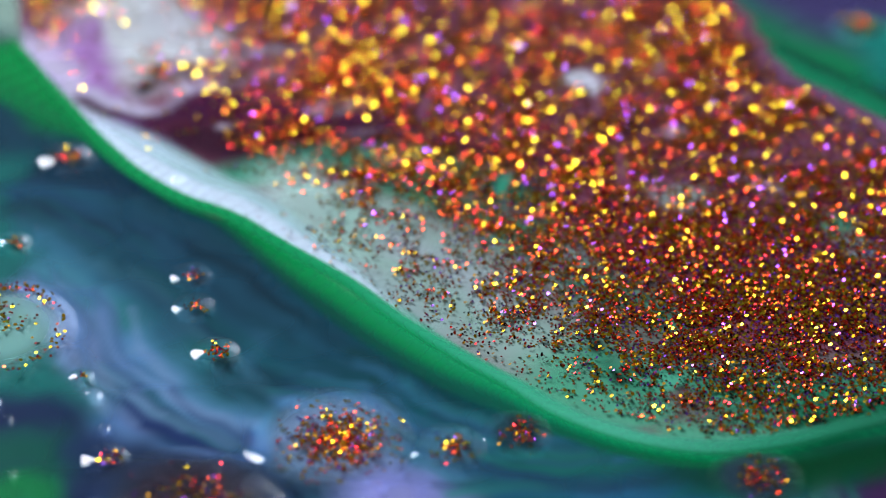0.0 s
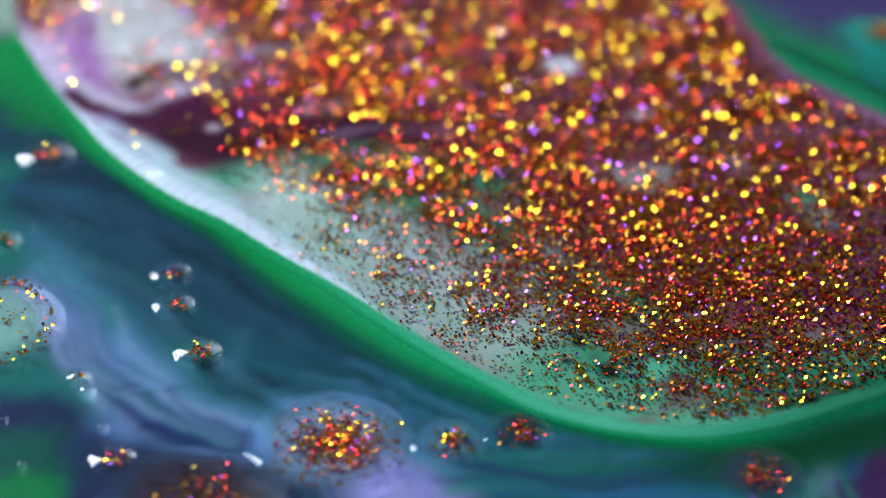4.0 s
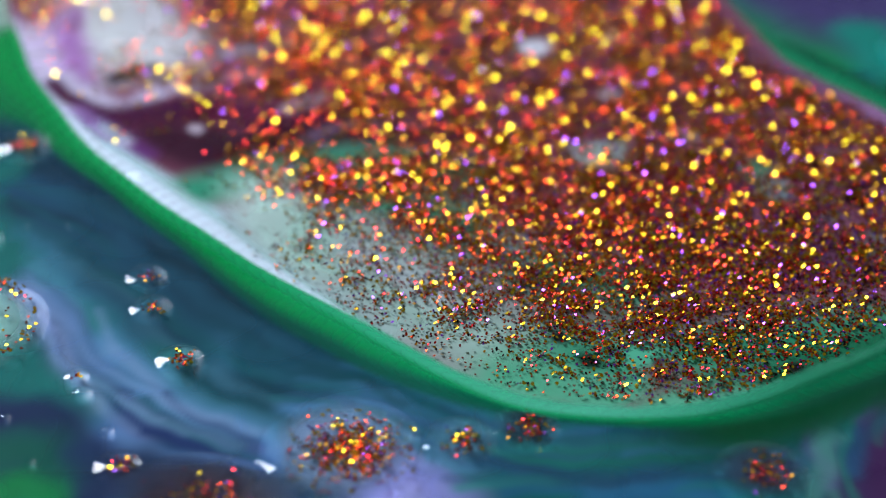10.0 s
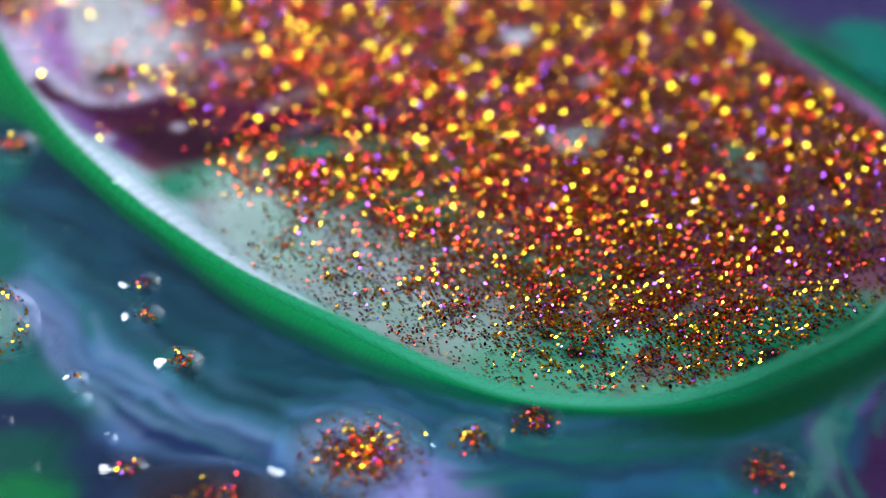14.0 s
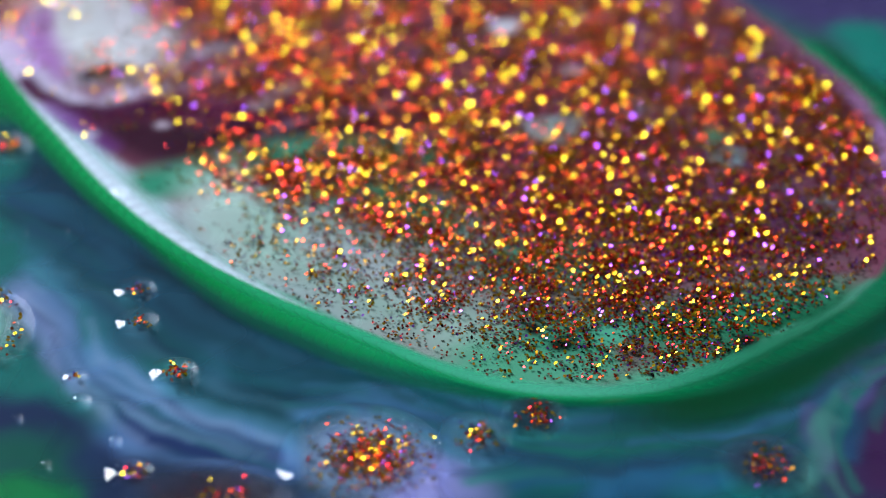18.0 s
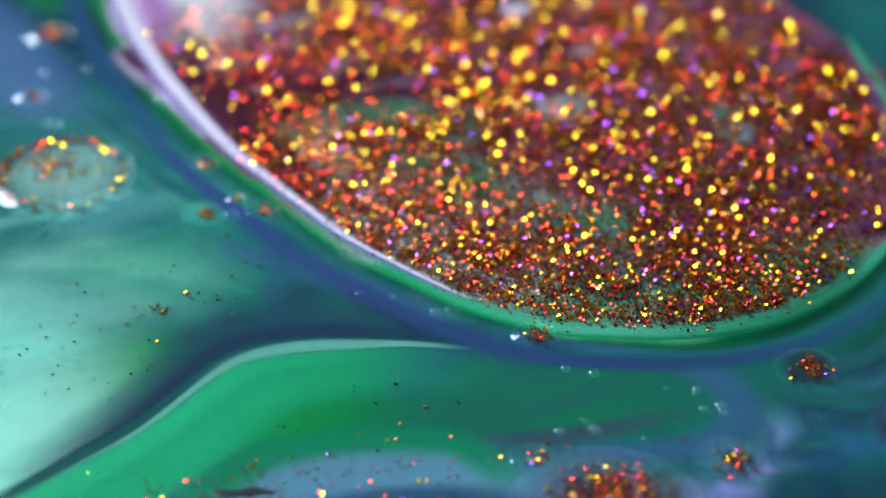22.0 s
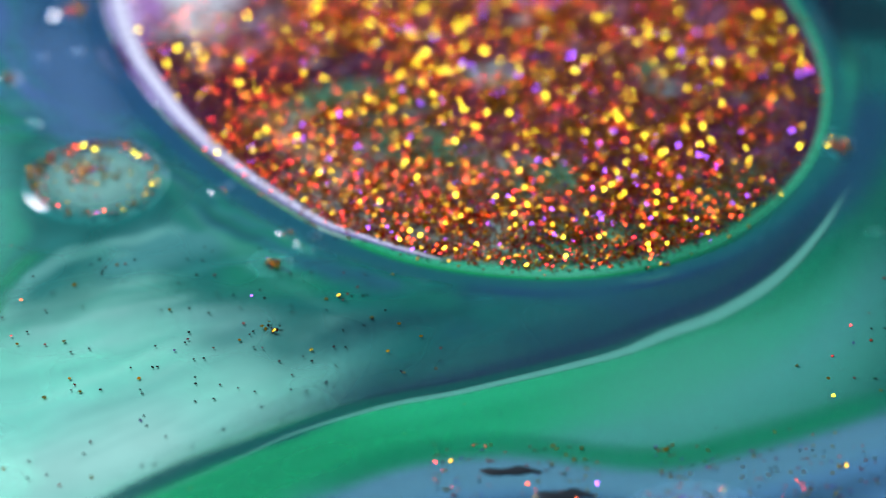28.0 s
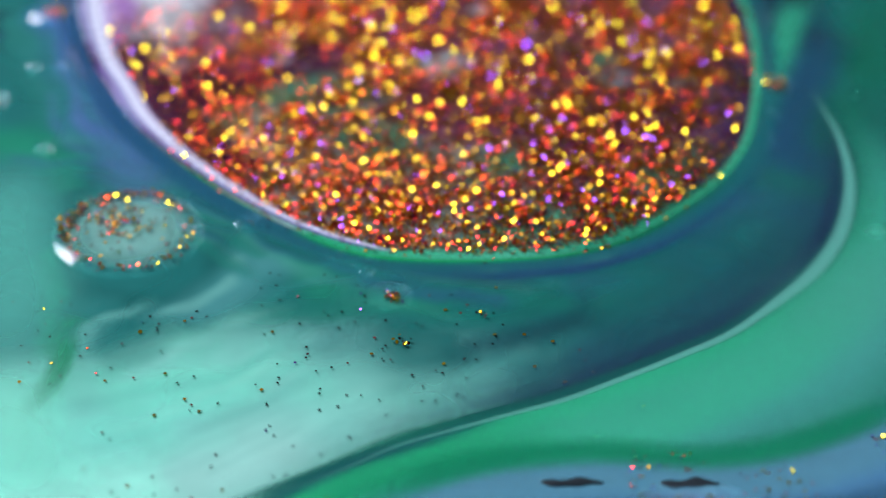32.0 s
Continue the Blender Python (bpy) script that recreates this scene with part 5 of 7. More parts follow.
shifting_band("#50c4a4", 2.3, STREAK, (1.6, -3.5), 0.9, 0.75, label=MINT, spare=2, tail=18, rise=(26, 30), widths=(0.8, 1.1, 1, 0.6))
shifting_band("#285468", 1.4, STREAK, (-0.9, 1.7), 0.95, 0.45, label=NAVY, spare=15, tail=8, widths=(0.4, 0.8, 1.2, 0.9))
shifting_band("#283f60", 0.7, STREAK, (-0.4, 0.6), 0.95, 0.6, label=NAVY, spare=14, tail=8)
shifting_band("#1c6a64", 0.35, STREAK, (-0.1, 0.05), 0.9, 0.8, label=NAVY, spare=1, tail=20)
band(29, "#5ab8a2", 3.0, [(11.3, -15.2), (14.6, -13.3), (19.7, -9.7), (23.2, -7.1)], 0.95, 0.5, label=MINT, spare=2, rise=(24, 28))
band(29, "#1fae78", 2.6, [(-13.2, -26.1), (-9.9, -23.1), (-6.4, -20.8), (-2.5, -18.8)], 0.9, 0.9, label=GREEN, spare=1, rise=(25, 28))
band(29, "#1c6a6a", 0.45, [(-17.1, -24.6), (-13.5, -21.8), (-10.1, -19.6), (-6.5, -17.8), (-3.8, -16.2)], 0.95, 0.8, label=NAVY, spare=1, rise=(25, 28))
band(25, "#5a84b0", 2.2, [(-30.3, 27.0), (-27.1, 20.5), (-24.5, 14.3)], 0.95, 0.7, label=BLUE, spare=1)
shifting_band("#74c4b4", 0.27, STREAK, (0.1, -0.35), 0.7, 0.75, count=90, spare=13, tail=3, label=MINT, widths=(0.2, 0.25, 0.4, 0.6, 0.7, 0.9, 1.5, 1.4, 0.8, 0.6))
shifting_band("#6098bc", 4.0, COAST, (1.0, -5.2), 0.6, 1.0, label=BLUE, spare=0)
shifting_band("#5f94bc", 4.0, COAST, (2.0, -11.0), 0.6, 1.0, label=BLUE, spare=0)
shifting_band("#6aa4b8", 1.2, COAST, (0.6, -1.8), 0.8, 0.8, label=BLUE)
shifting_band("#129a6c", 0.8, COAST, (0, 0.4), 0.95, 0.6, label=GREEN)
shifting_band("#2f5a74", 0.8, COAST, (3.0, -4.4), 0.95, 0.5, label=NAVY, spare=12)


# ---- the oil pool ----
SHORE_AT = 13
TOP = [(14.9, 38.1), (5.1, 58.1), (-21.2, 55.2), (-33.6, 39.0)]
ring = smooth_line([spot(r, SHORE_AT) for r in SHORE] + TOP, 1.0)[0]
floor = Canvas("#94506a", 0.25)
floor.streak("#90566a", 6.0, [(4.4, 24.1), (11.8, 19.8), (18.6, 13.0), (25.1, 7.8)], 0.8, 0.8)
floor.streak("#eeeef0", 3.6, [(-25.2, 33.3), (-23.7, 27.1), (-22.6, 24.1), (-21.1, 22.3)], 0.7, 1.0)
floor.streak("#e6e2e8", 2.2, [(-21.4, 27.1), (-20.0, 24.8), (-18.7, 23.4)], 0.9, 0.8)
floor.streak("#d8b0e4", 1.7, [(-28.1, 25.6), (-25.8, 20.8), (-24.6, 17.7)], 0.8, 1.0)
floor.streak("#ead8f4", 1.3, [(-29.1, 24.1), (-27.3, 20.1), (-25.6, 17.0), (-23.7, 14.0)], 0.8, 1.0)
floor.streak("#c07ecc", 0.7, [(-26.1, 27.1), (-25.4, 22.3), (-24.1, 18.4)], 0.9, 0.8)
floor.streak("#e2d4f0", 0.9, [(-25.3, 18.5), (-23.3, 16.5), (-21.1, 15.2), (-19.2, 16.6), (-17.8, 17.6)], 0.8, 0.95)
floor.streak("#9a6a78", 3.0, [(-13.9, 24.1), (-8.5, 22.6), (-5.4, 21.2)], 0.9, 0.6)
floor.streak("#6a2448", 1.7, [(-21.1, 13.8), (-17.5, 14.1), (-13.9, 14.1), (-10.3, 13.5), (-6.7, 14.0)], 0.8, 1.0)
floor.streak("#561a44", 0.8, [(-25.9, 17.8), (-24.4, 16.0), (-22.3, 14.6), (-20.1, 14.6), (-17.6, 15.0), (-15.5, 15.6)], 0.7, 1.0)
floor.streak("#43162f", 2.3, [(-18.2, 11.7), (-16.1, 10.2), (-13.6, 9.7), (-10.9, 11.3), (-8.0, 11.9), (-5.2, 12.6)], 0.8, 1.0)
floor.streak("#5c2040", 1.4, [(-5.2, 12.6), (-1.6, 12.8), (1.3, 12.6)], 0.9, 0.8)
floor.streak("#7a3a8c", 1.1, [(-22.9, 13.1), (-21.4, 11.7), (-20.2, 10.1)], 0.8, 0.9)
floor.streak("#e0dcf0", 0.6, [(-22.5, 9.9), (-21.5, 10.9), (-21.0, 11.5)], 0.8, 0.9)
floor.streak("#a274bc", 0.9, [(-24.1, 14.4), (-22.8, 12.6), (-21.7, 10.7)], 0.9, 0.8)
floor.streak("#d4e4f0", 0.9, [(-22.0, 10.6), (-20.1, 8.3), (-18.2, 6.5), (-15.5, 3.0)], 0.8, 1.0)
floor.streak("#b8a8b8", 0.6, [(-22.3, 18.0), (-20.6, 19.4), (-17.9, 18.2), (-16.3, 20.8), (-13.4, 22.2), (-11.5, 22.9)], 0.8, 0.9)
floor.streak("#2e2a34", 0.5, [(-21.8, 18.6), (-20.9, 19.4), (-20.1, 19.9)], 0.8, 0.9)
floor.streak("#cabcca", 0.5, [(-10.9, 14.7), (-9.6, 15.8), (-8.5, 16.6)], 0.8, 0.9)
floor.streak("#8a6a84", 0.5, [(-10.1, 11.0), (-6.6, 13.2), (-3.0, 14.0)], 0.9, 0.7)
floor.streak("#a88ca0", 0.6, [(-16.7, 17.0), (-15.0, 18.4), (-13.5, 18.9)], 0.9, 0.7)
floor.streak("#2a1020", 0.9, [(-15.5, 11.7), (-12.6, 10.7), (-10.2, 11.7)], 0.9, 0.6)
floor.streak("#3fa583", 1.7, [(-16.2, 5.9), (-13.4, 6.8), (-10.7, 8.1), (-7.9, 8.7), (-3.7, 9.1), (0.6, 8.8)], 0.8, 1.0)
floor.streak("#bcc8ce", 1.7, [(-13.4, 2.1), (-10.5, -1.8), (-7.3, -5.5), (-4.3, -7.8)], 0.9, 0.9)
floor.streak("#cfe6de", 2.6, [(-11.6, 5.1), (-10.3, 1.8), (-8.7, -0.8)], 0.8, 1.0)
floor.streak("#aed0c2", 3.6, [(-7.6, 0.6), (-4.8, -2.2), (-1.4, -6.1), (2.1, -9.2), (4.9, -11.8)], 0.9, 0.95)
floor.streak("#c4c0cc", 1.2, [(-6.2, -0.5), (-3.5, -2.8), (-0.8, -5.0)], 0.95, 0.6)
floor.streak("#9cc4b4", 2.2, [(0.5, 0.9), (3.2, -0.5), (5.9, -1.9)], 0.9, 0.7)
floor.streak("#3c9c74", 2.0, [(-5.0, 5.7), (-2.2, 4.4), (0.5, 2.6)], 0.9, 0.9)
floor.streak("#45a07c", 2.2, [(5.8, -2.8), (8.5, -2.8), (10.1, -4.2)], 0.9, 0.9)
floor.streak("#45a07c", 3.0, [(6.9, -10.3), (11.6, -11.3), (16.4, -10.3), (19.8, -8.7), (23.2, -7.1)], 0.9, 1.0)
floor.streak("#62bc96", 2.0, [(3.0, -12.0), (6.7, -13.5), (11.4, -13.9), (15.6, -12.8)], 0.9, 1.0)
floor.streak("#2c8c64", 1.6, [(14.6, -9.2), (17.5, -8.7), (19.7, -9.2)], 0.9, 0.8)
floor.streak("#0f6e48", 1.3, [(17.2, -12.3), (19.9, -10.8), (23.0, -8.7), (25.1, -7.7)], 0.9, 0.9)
floor.streak("#683a56", 2.6, [(14.1, 1.8), (19.1, 0.6), (23.4, -0.5)], 0.9, 0.9)
floor.streak("#8a5a80", 3.0, [(23.0, 19.8), (26.4, 12.3), (27.0, 6.0)], 0.9, 0.8)
floor.streak("#9c7088", 1.1, [(12.2, 13.9), (14.2, 12.1), (15.8, 11.3)], 0.8, 0.9)
floor.streak("#6a7c88", 1.0, [(20.3, 5.1), (22.0, 4.8)], 0.9, 0.8)
floor.streak("#7c8890", 1.0, [(24.9, 2.1), (25.1, 0.9)], 0.9, 0.8)
floor.streak("#5cb494", 0.35, [spot(r, SHORE_AT) for r in SHORE[6:19]])
floor.streak("#d8c4ea", 0.5, [spot(r, SHORE_AT) for r in SHORE[0:5]])
floor.streak("#b98ac0", 1.3, [(26.6, 19.1), (29.0, 12.3), (29.6, 4.8)])
for colour, size, at in (("#e8e4ee", 1.2, (5.2, 23.4)), ("#b4c8c4", 1.9, (8.7, 11.0)), ("#cfc0d0", 0.8, (10.1, 24.5)), ("#d4c4d4", 0.8, (9.9, 17.6)), ("#5ca486", 1.2, (18.5, 9.4)), ("#94acb4", 1.3, (19.5, 7.2)), ("#5cc09a", 1.3, (10.4, -10.2)), ("#c8b4c4", 0.5, (-16.3, 12.6)), ("#1a1016", 0.8, (7.4, 18.4)), ("#1c1014", 1.0, (24.6, 6.3)), ("#0c4a30", 0.45, (18.3, -2.2)), ("#0c4a30", 0.5, (21.0, -4.4)), ("#141414", 0.4, (11.5, -10.8)), ("#181818", 0.6, (6.1, -8.7)), ("#16301f", 0.7, (7.5, -10.5)), ("#20181c", 0.6, (13.0, -1.4)), ("#1c1c1c", 0.4, (-1.8, 0.6)), ("#181414", 0.6, (19.0, -11.0))):
    floor.streak(colour, size, [at], 0.5)


def pool_cover(q):
    closed = np.concatenate([ring, ring[:1]])
    d = away(q, closed)
    return ease(np.where(inside(q, ring), d, -d), -0.55, 0.45)


skins = pieces("oil_pool", "clear oil pool over maroon and mint paint, crowded with glitter", floor, INNER + SHORE, SHORE_AT, (-30, -12, 38, 62), 4.2, 0.24, 0.38, pool_cover, "oil pool full of glitter")


# what of the pool lies out on the right at first and is drawn in under the rest
EARLY_AT = 0
early_ring = smooth_line([spot(r, EARLY_AT) for r in SHORE] + TOP, 1.0)[0]
early = Canvas("#94506a", 0.25)
early.streak("#8a5a74", 1.6, [(17.7, 24.1), (22.7, 17.7), (27.2, 12.3)], 0.9, 0.8)
early.streak("#b0a0b8", 1.0, [(18.1, 7.3), (20.1, 6.3), (22.1, 5.7)], 0.8, 0.9)
early.streak("#3a2030", 1.6, [(23.0, -3.9), (24.8, -5.0), (26.7, -5.0)], 0.9, 0.8)
early.streak("#3f9470", 2.6, [(15.9, -15.7), (20.6, -15.2), (24.4, -13.8)], 0.9, 0.9)


def early_cover(q):
    d = away(q, np.concatenate([early_ring, early_ring[:1]]))
    return ease(np.where(inside(q, early_ring), d, -d), -0.4, 0.6)


early_skins = pieces("oil_pool", "clear oil pool over maroon and mint paint, crowded with glitter", early, INNER + SHORE, EARLY_AT, (9, -18, 38, 36), 4.6, 0.4, 0.352, early_cover, "oil pool full of glitter")


# ---- glitter ----
def flakes(name, spots, z0, z1, size, lean, dice, shares=None):
    """Hexagonal glitter flakes at the spots, tilted at random, in one mesh."""
    n = len(spots)
    me = bpy.data.meshes.new(name)
    a = np.arange(6) * np.pi / 3
    tilt = dice.normal(0, lean, (n, 2))
    sort = dice.choice(len(FOIL), n, p=shares or [f[0] for f in FOIL])
    r = size * np.array([f[1] for f in FOIL])[sort] * dice.uniform(0.8, 1.12, n) / 2
    turn = dice.uniform(0, np.pi, n)
    c, s = np.cos(a[None] + turn[:, None]) * r[:, None], np.sin(a[None] + turn[:, None]) * r[:, None]
    z = dice.uniform(z0, z1, n)[:, None] + c * np.tan(np.clip(tilt[:, :1], -1.1, 1.1)) + s * np.tan(np.clip(tilt[:, 1:], -1.1, 1.1))
    v = np.stack([spots[:, :1] + c, spots[:, 1:] + s, z], -1).reshape(-1, 3) * MM
    me.from_pydata(v.tolist(), [], np.arange(6 * n).reshape(n, 6).tolist())
    att = me.color_attributes.new("foil", "FLOAT_COLOR", "POINT")
    hue = np.array([(*srgb(f[2]), f[3]) for f in FOIL])[sort]
    att.data.foreach_set("color", np.repeat(hue, 6, 0).astype(np.float32).ravel())
    me.materials.append(GLITTER)
    return me


def part(name, me, parent, label="", kind=""):
    ob = new(name, me)
    ob.parent = parent
    return tagged(ob, label, "", "", kind)


dice = np.random.default_rng(7)
# places where the glitter lies thin: place, reach and what is left
thin = [((-23.3, 27.1), 6, 0.12), ((-21.0, 23.4), 5, 0.2), ((-26.4, 21.2), 5, 0.02), ((-23.7, 17.0), 4, 0.05), ((-23.9, 13.0), 4, 0), ((-19.9, 8.5), 4.5, 0.0), ((-16.6, 3.0), 4, 0.02), ((-18.7, 11.0), 4, 0.08), ((-15.8, 10.4), 4, 0.1), ((-12.6, 10.1), 4, 0.15), ((-9.4, 11.0), 4, 0.25), ((-6.2, 12.0), 3.6, 0.4), ((-20.2, 15.0), 3.5, 0.1), ((-16.9, 15.0), 3.5, 0.3), ((-12.8, 14.3), 3, 0.45), ((-15.1, 6.0), 4, 0.08), ((-13.1, 1.8), 4, 0.12), ((-10.4, 3.0), 3, 0.35), ((-10.1, -2.2), 4, 0.6), ((-7.3, -6.1), 3, 0.8), ((-4.8, -0.5), 4, 0.6), ((-17.0, 20.5), 5, 0.35), ((-13.2, 20.5), 4, 0.5), ((8.7, 11.0), 2.8, 0.12), ((18.5, 9.4), 1.6, 0.2), ((19.5, 7.2), 1.7, 0.25), ((5.2, 23.4), 1.6, 0.1), ((14.2, 12.3), 1.6, 0.35), ((10.4, -10.2), 1.4, 0.1), ((9.9, 17.6), 1.1, 0.1), ((-2.9, 4.5), 2.5, 0.6), ((8.5, -3.1), 2.5, 0.6), ((2.1, -10.3), 4, 0.6), ((-9.4, 11.0), 4, 0.15), ((-6.2, 12.0), 4, 0.2), ((-3.0, 12.6), 4, 0.3), ((-12.8, 14.0), 3.5, 0.25), ((-8.9, 14.4), 3, 0.35), ((-0.8, 1.8), 6, 0.65), ((3.2, 0.1), 6, 0.65), ((6.5, -2.8), 5, 0.65), ((-4.9, 3.0), 4, 0.6)]
closed = np.concatenate([ring, ring[:1]])
for ob, x, y in skins:
    n = 1350
    q = np.stack([dice.uniform(x - 2.1, x + 2.1, n), dice.uniform(y - 2.1, y + 2.1, n)], 1)
    d = np.where(inside(q, ring), away(q, closed), -1)
    chance = np.where(q[:, 1] > 6, ease(d, 0.1, 1.6), 0.30 * ease(d, 0.25, 1.1) + 0.62 * ease(d, 1.0, 5.5))
    chance *= np.where((q[:, 0] > 18) & (q[:, 1] > -2), ease(d, 0.4, 1.8), 1) * np.where(q[:, 1] < 7, 0.76, 1)
    for at, spread, left in thin:
        chance *= left + (1 - left) * ease(np.sqrt(((q - at) ** 2).sum(1)), spread * 0.5, spread)
    heap = 0.60 + 0.40 * np.sin(1.1 * q[:, 0] + 1.7 * np.sin(0.6 * q[:, 1])) * np.sin(0.9 * q[:, 1] + 1.3)
    pick = dice.uniform(0, 1, n) < chance * heap
    sparse = dice.uniform(0, 1, n) < 0.85 * (1 - ease(d, 2.0, 8.0)) * (1 - ease(q[:, 1], 2, 8))
    for some, mix, size in ((pick & ~sparse, None, 0.19), (pick & sparse, SPARSE_MIX, 0.175)):
        if some.any():
            part("glitter", flakes("glitter", q[some] - (x, y), 0.05, 0.24, size, 0.34, dice, mix), ob, "gold, orange and violet glitter flakes", "stuff")

early_closed = np.concatenate([early_ring, early_ring[:1]])
for ob, x, y in early_skins:
    n = 420
    q = np.stack([dice.uniform(x - 2.3, x + 2.3, n), dice.uniform(y - 2.3, y + 2.3, n)], 1)
    d = np.where(inside(q, early_ring), away(q, early_closed), -1)
    q = q[dice.uniform(0, 1, n) < ease(d, 0.3, 1.5) * ease(q[:, 0], 11, 17)]
    if len(q):
        part("glitter", flakes("glitter", q - (x, y), 0.05, 0.24, 0.19, 0.34, dice), ob, "gold, orange and violet glitter flakes", "stuff")

# ---- rim of paint round the pool ----
# how far the green paint reaches out from the pool's edge: at every second station, by seconds
REACH = ((0, (6.0, 1.4, 1.0, 1.6, 3.6, 3.3, 2.0, 1.85, 2.1, 3.0, 3.0)), (9, (5.5, 2.6, 1.7, 2.1, 3.4, 3.0, 1.1, 1.4, 2.7, 3.0, 3.0)),
         (19, (2.8, 1.8, 1.7, 1.4, 3.0, 3.1, 1.3, 1.3, 2.6, 3.0, 2.5)), (20.5, (2.7, 2.5, 2.2, 2.0, 1.5, 2.7, 2.4, 2.2, 1.9, 2.5, 2.0)),
         (21.5, (2.5, 1.9, 2.0, 1.9, 1.4, 1.6, 1.3, 2.2, 1.8, 1.5, 1.2)), (23, (0.8, 0.6, 0.8, 0.7, 0.7, 0.8, 1.1, 1.5, 2.2, 1.5, 1.0)),
         (25, (0.3, 0.3, 0.3, 0.4, 0.5, 0.6, 0.7, 0.8, 0.9, 0.9, 0.7)), (32, (0.2, 0.2, 0.2, 0.3, 0.3, 0.3, 0.4, 0.5, 0.6, 0.6, 0.5)))
EDGE_COUNT = 92


def reach(u, t):
    wide = [np.interp(u / 2, range(11), row) for _, row in REACH]
    return np.interp(t, [k for k, _ in REACH], wide)


def edge_line():
    """Places along the pool's edge: station, and for each of STEPS the place, the way out and the turn."""
    marks = np.array([[spot(r, t) for r in SHORE] for t in STEPS])
    last = len(SHORE) - 1
    for k in range(EDGE_COUNT):
        u = k * (last - 0.02) / (EDGE_COUNT - 1)
        i, f = int(u), u - int(u)
        rows = []
        for t, m in zip(STEPS, marks):
            a, b, c, d = m[max(i - 1, 0)], m[i], m[i + 1], m[min(i + 2, last)]
            p = 0.5 * (2 * b + (c - a) * f + (2 * a - 5 * b + 4 * c - d) * f * f + (3 * b - a - 3 * c + d) * f ** 3)
            g = 0.5 * ((c - a) + 2 * (2 * a - 5 * b + 4 * c - d) * f + 3 * (3 * b - a - 3 * c + d) * f * f)
            rows.append((t, p, np.array((g[1], -g[0])) / np.hypot(*g), math.atan2(g[1], g[0])))
        turns = np.unwrap([r[3] for r in rows])
        yield k, u, [(t, p, out, a) for (t, p, out, _), a in zip(rows, turns)]


def ribbon(name, stops, long, strength=1.0):
    """A strip of paint. stops: place across in mm, outward positive, colour and density."""
    stops = sorted(stops, key=lambda q: q[0])
    at = np.array([q[0] for q in stops])
    col = np.array([srgb(q[1]) if isinstance(q[1], str) else q[1] for q in stops])
    dense = np.array([q[2] for q in stops])
    nx, ny = 13, 29
    u, v = np.meshgrid(np.linspace(-1, 1, nx), np.linspace(at[0], at[-1], ny))
    u, v = u.ravel(), v.ravel()
    k = np.interp(v, at, dense)
    # the strips overlap: each takes its share of the density
    share = 1.7 * (1 - u * u) ** 2 / (2 * long / 1.15 * 8 / 15)
    alpha = 1 - (1 - np.minimum(k * k * (3 - 2 * k) * strength, 0.985)) ** share
    return sheet(name, nx, ny, np.stack([u * long, -v], 1), np.stack([np.interp(v, at, col[:, j]) for j in range(3)], 1), alpha)


def blend(u, rows):
    """Colour at a station from rows of station and colour."""
    c = np.array([srgb(q) for _, q in rows])
    return tuple(np.interp(u, [q[0] for q in rows], c[:, j]) for j in range(3))


def lay(name, label, group, me, rows, shift, z, k):
    ob = tagged(new(name, me), label, "paint", group, "stuff")
    ob.visible_shadow = False
    drift(ob, [(t, *(p + out * shift(t)), a) for t, p, out, a in rows], {t: z(t) + 0.0004 * k for t in STEPS})


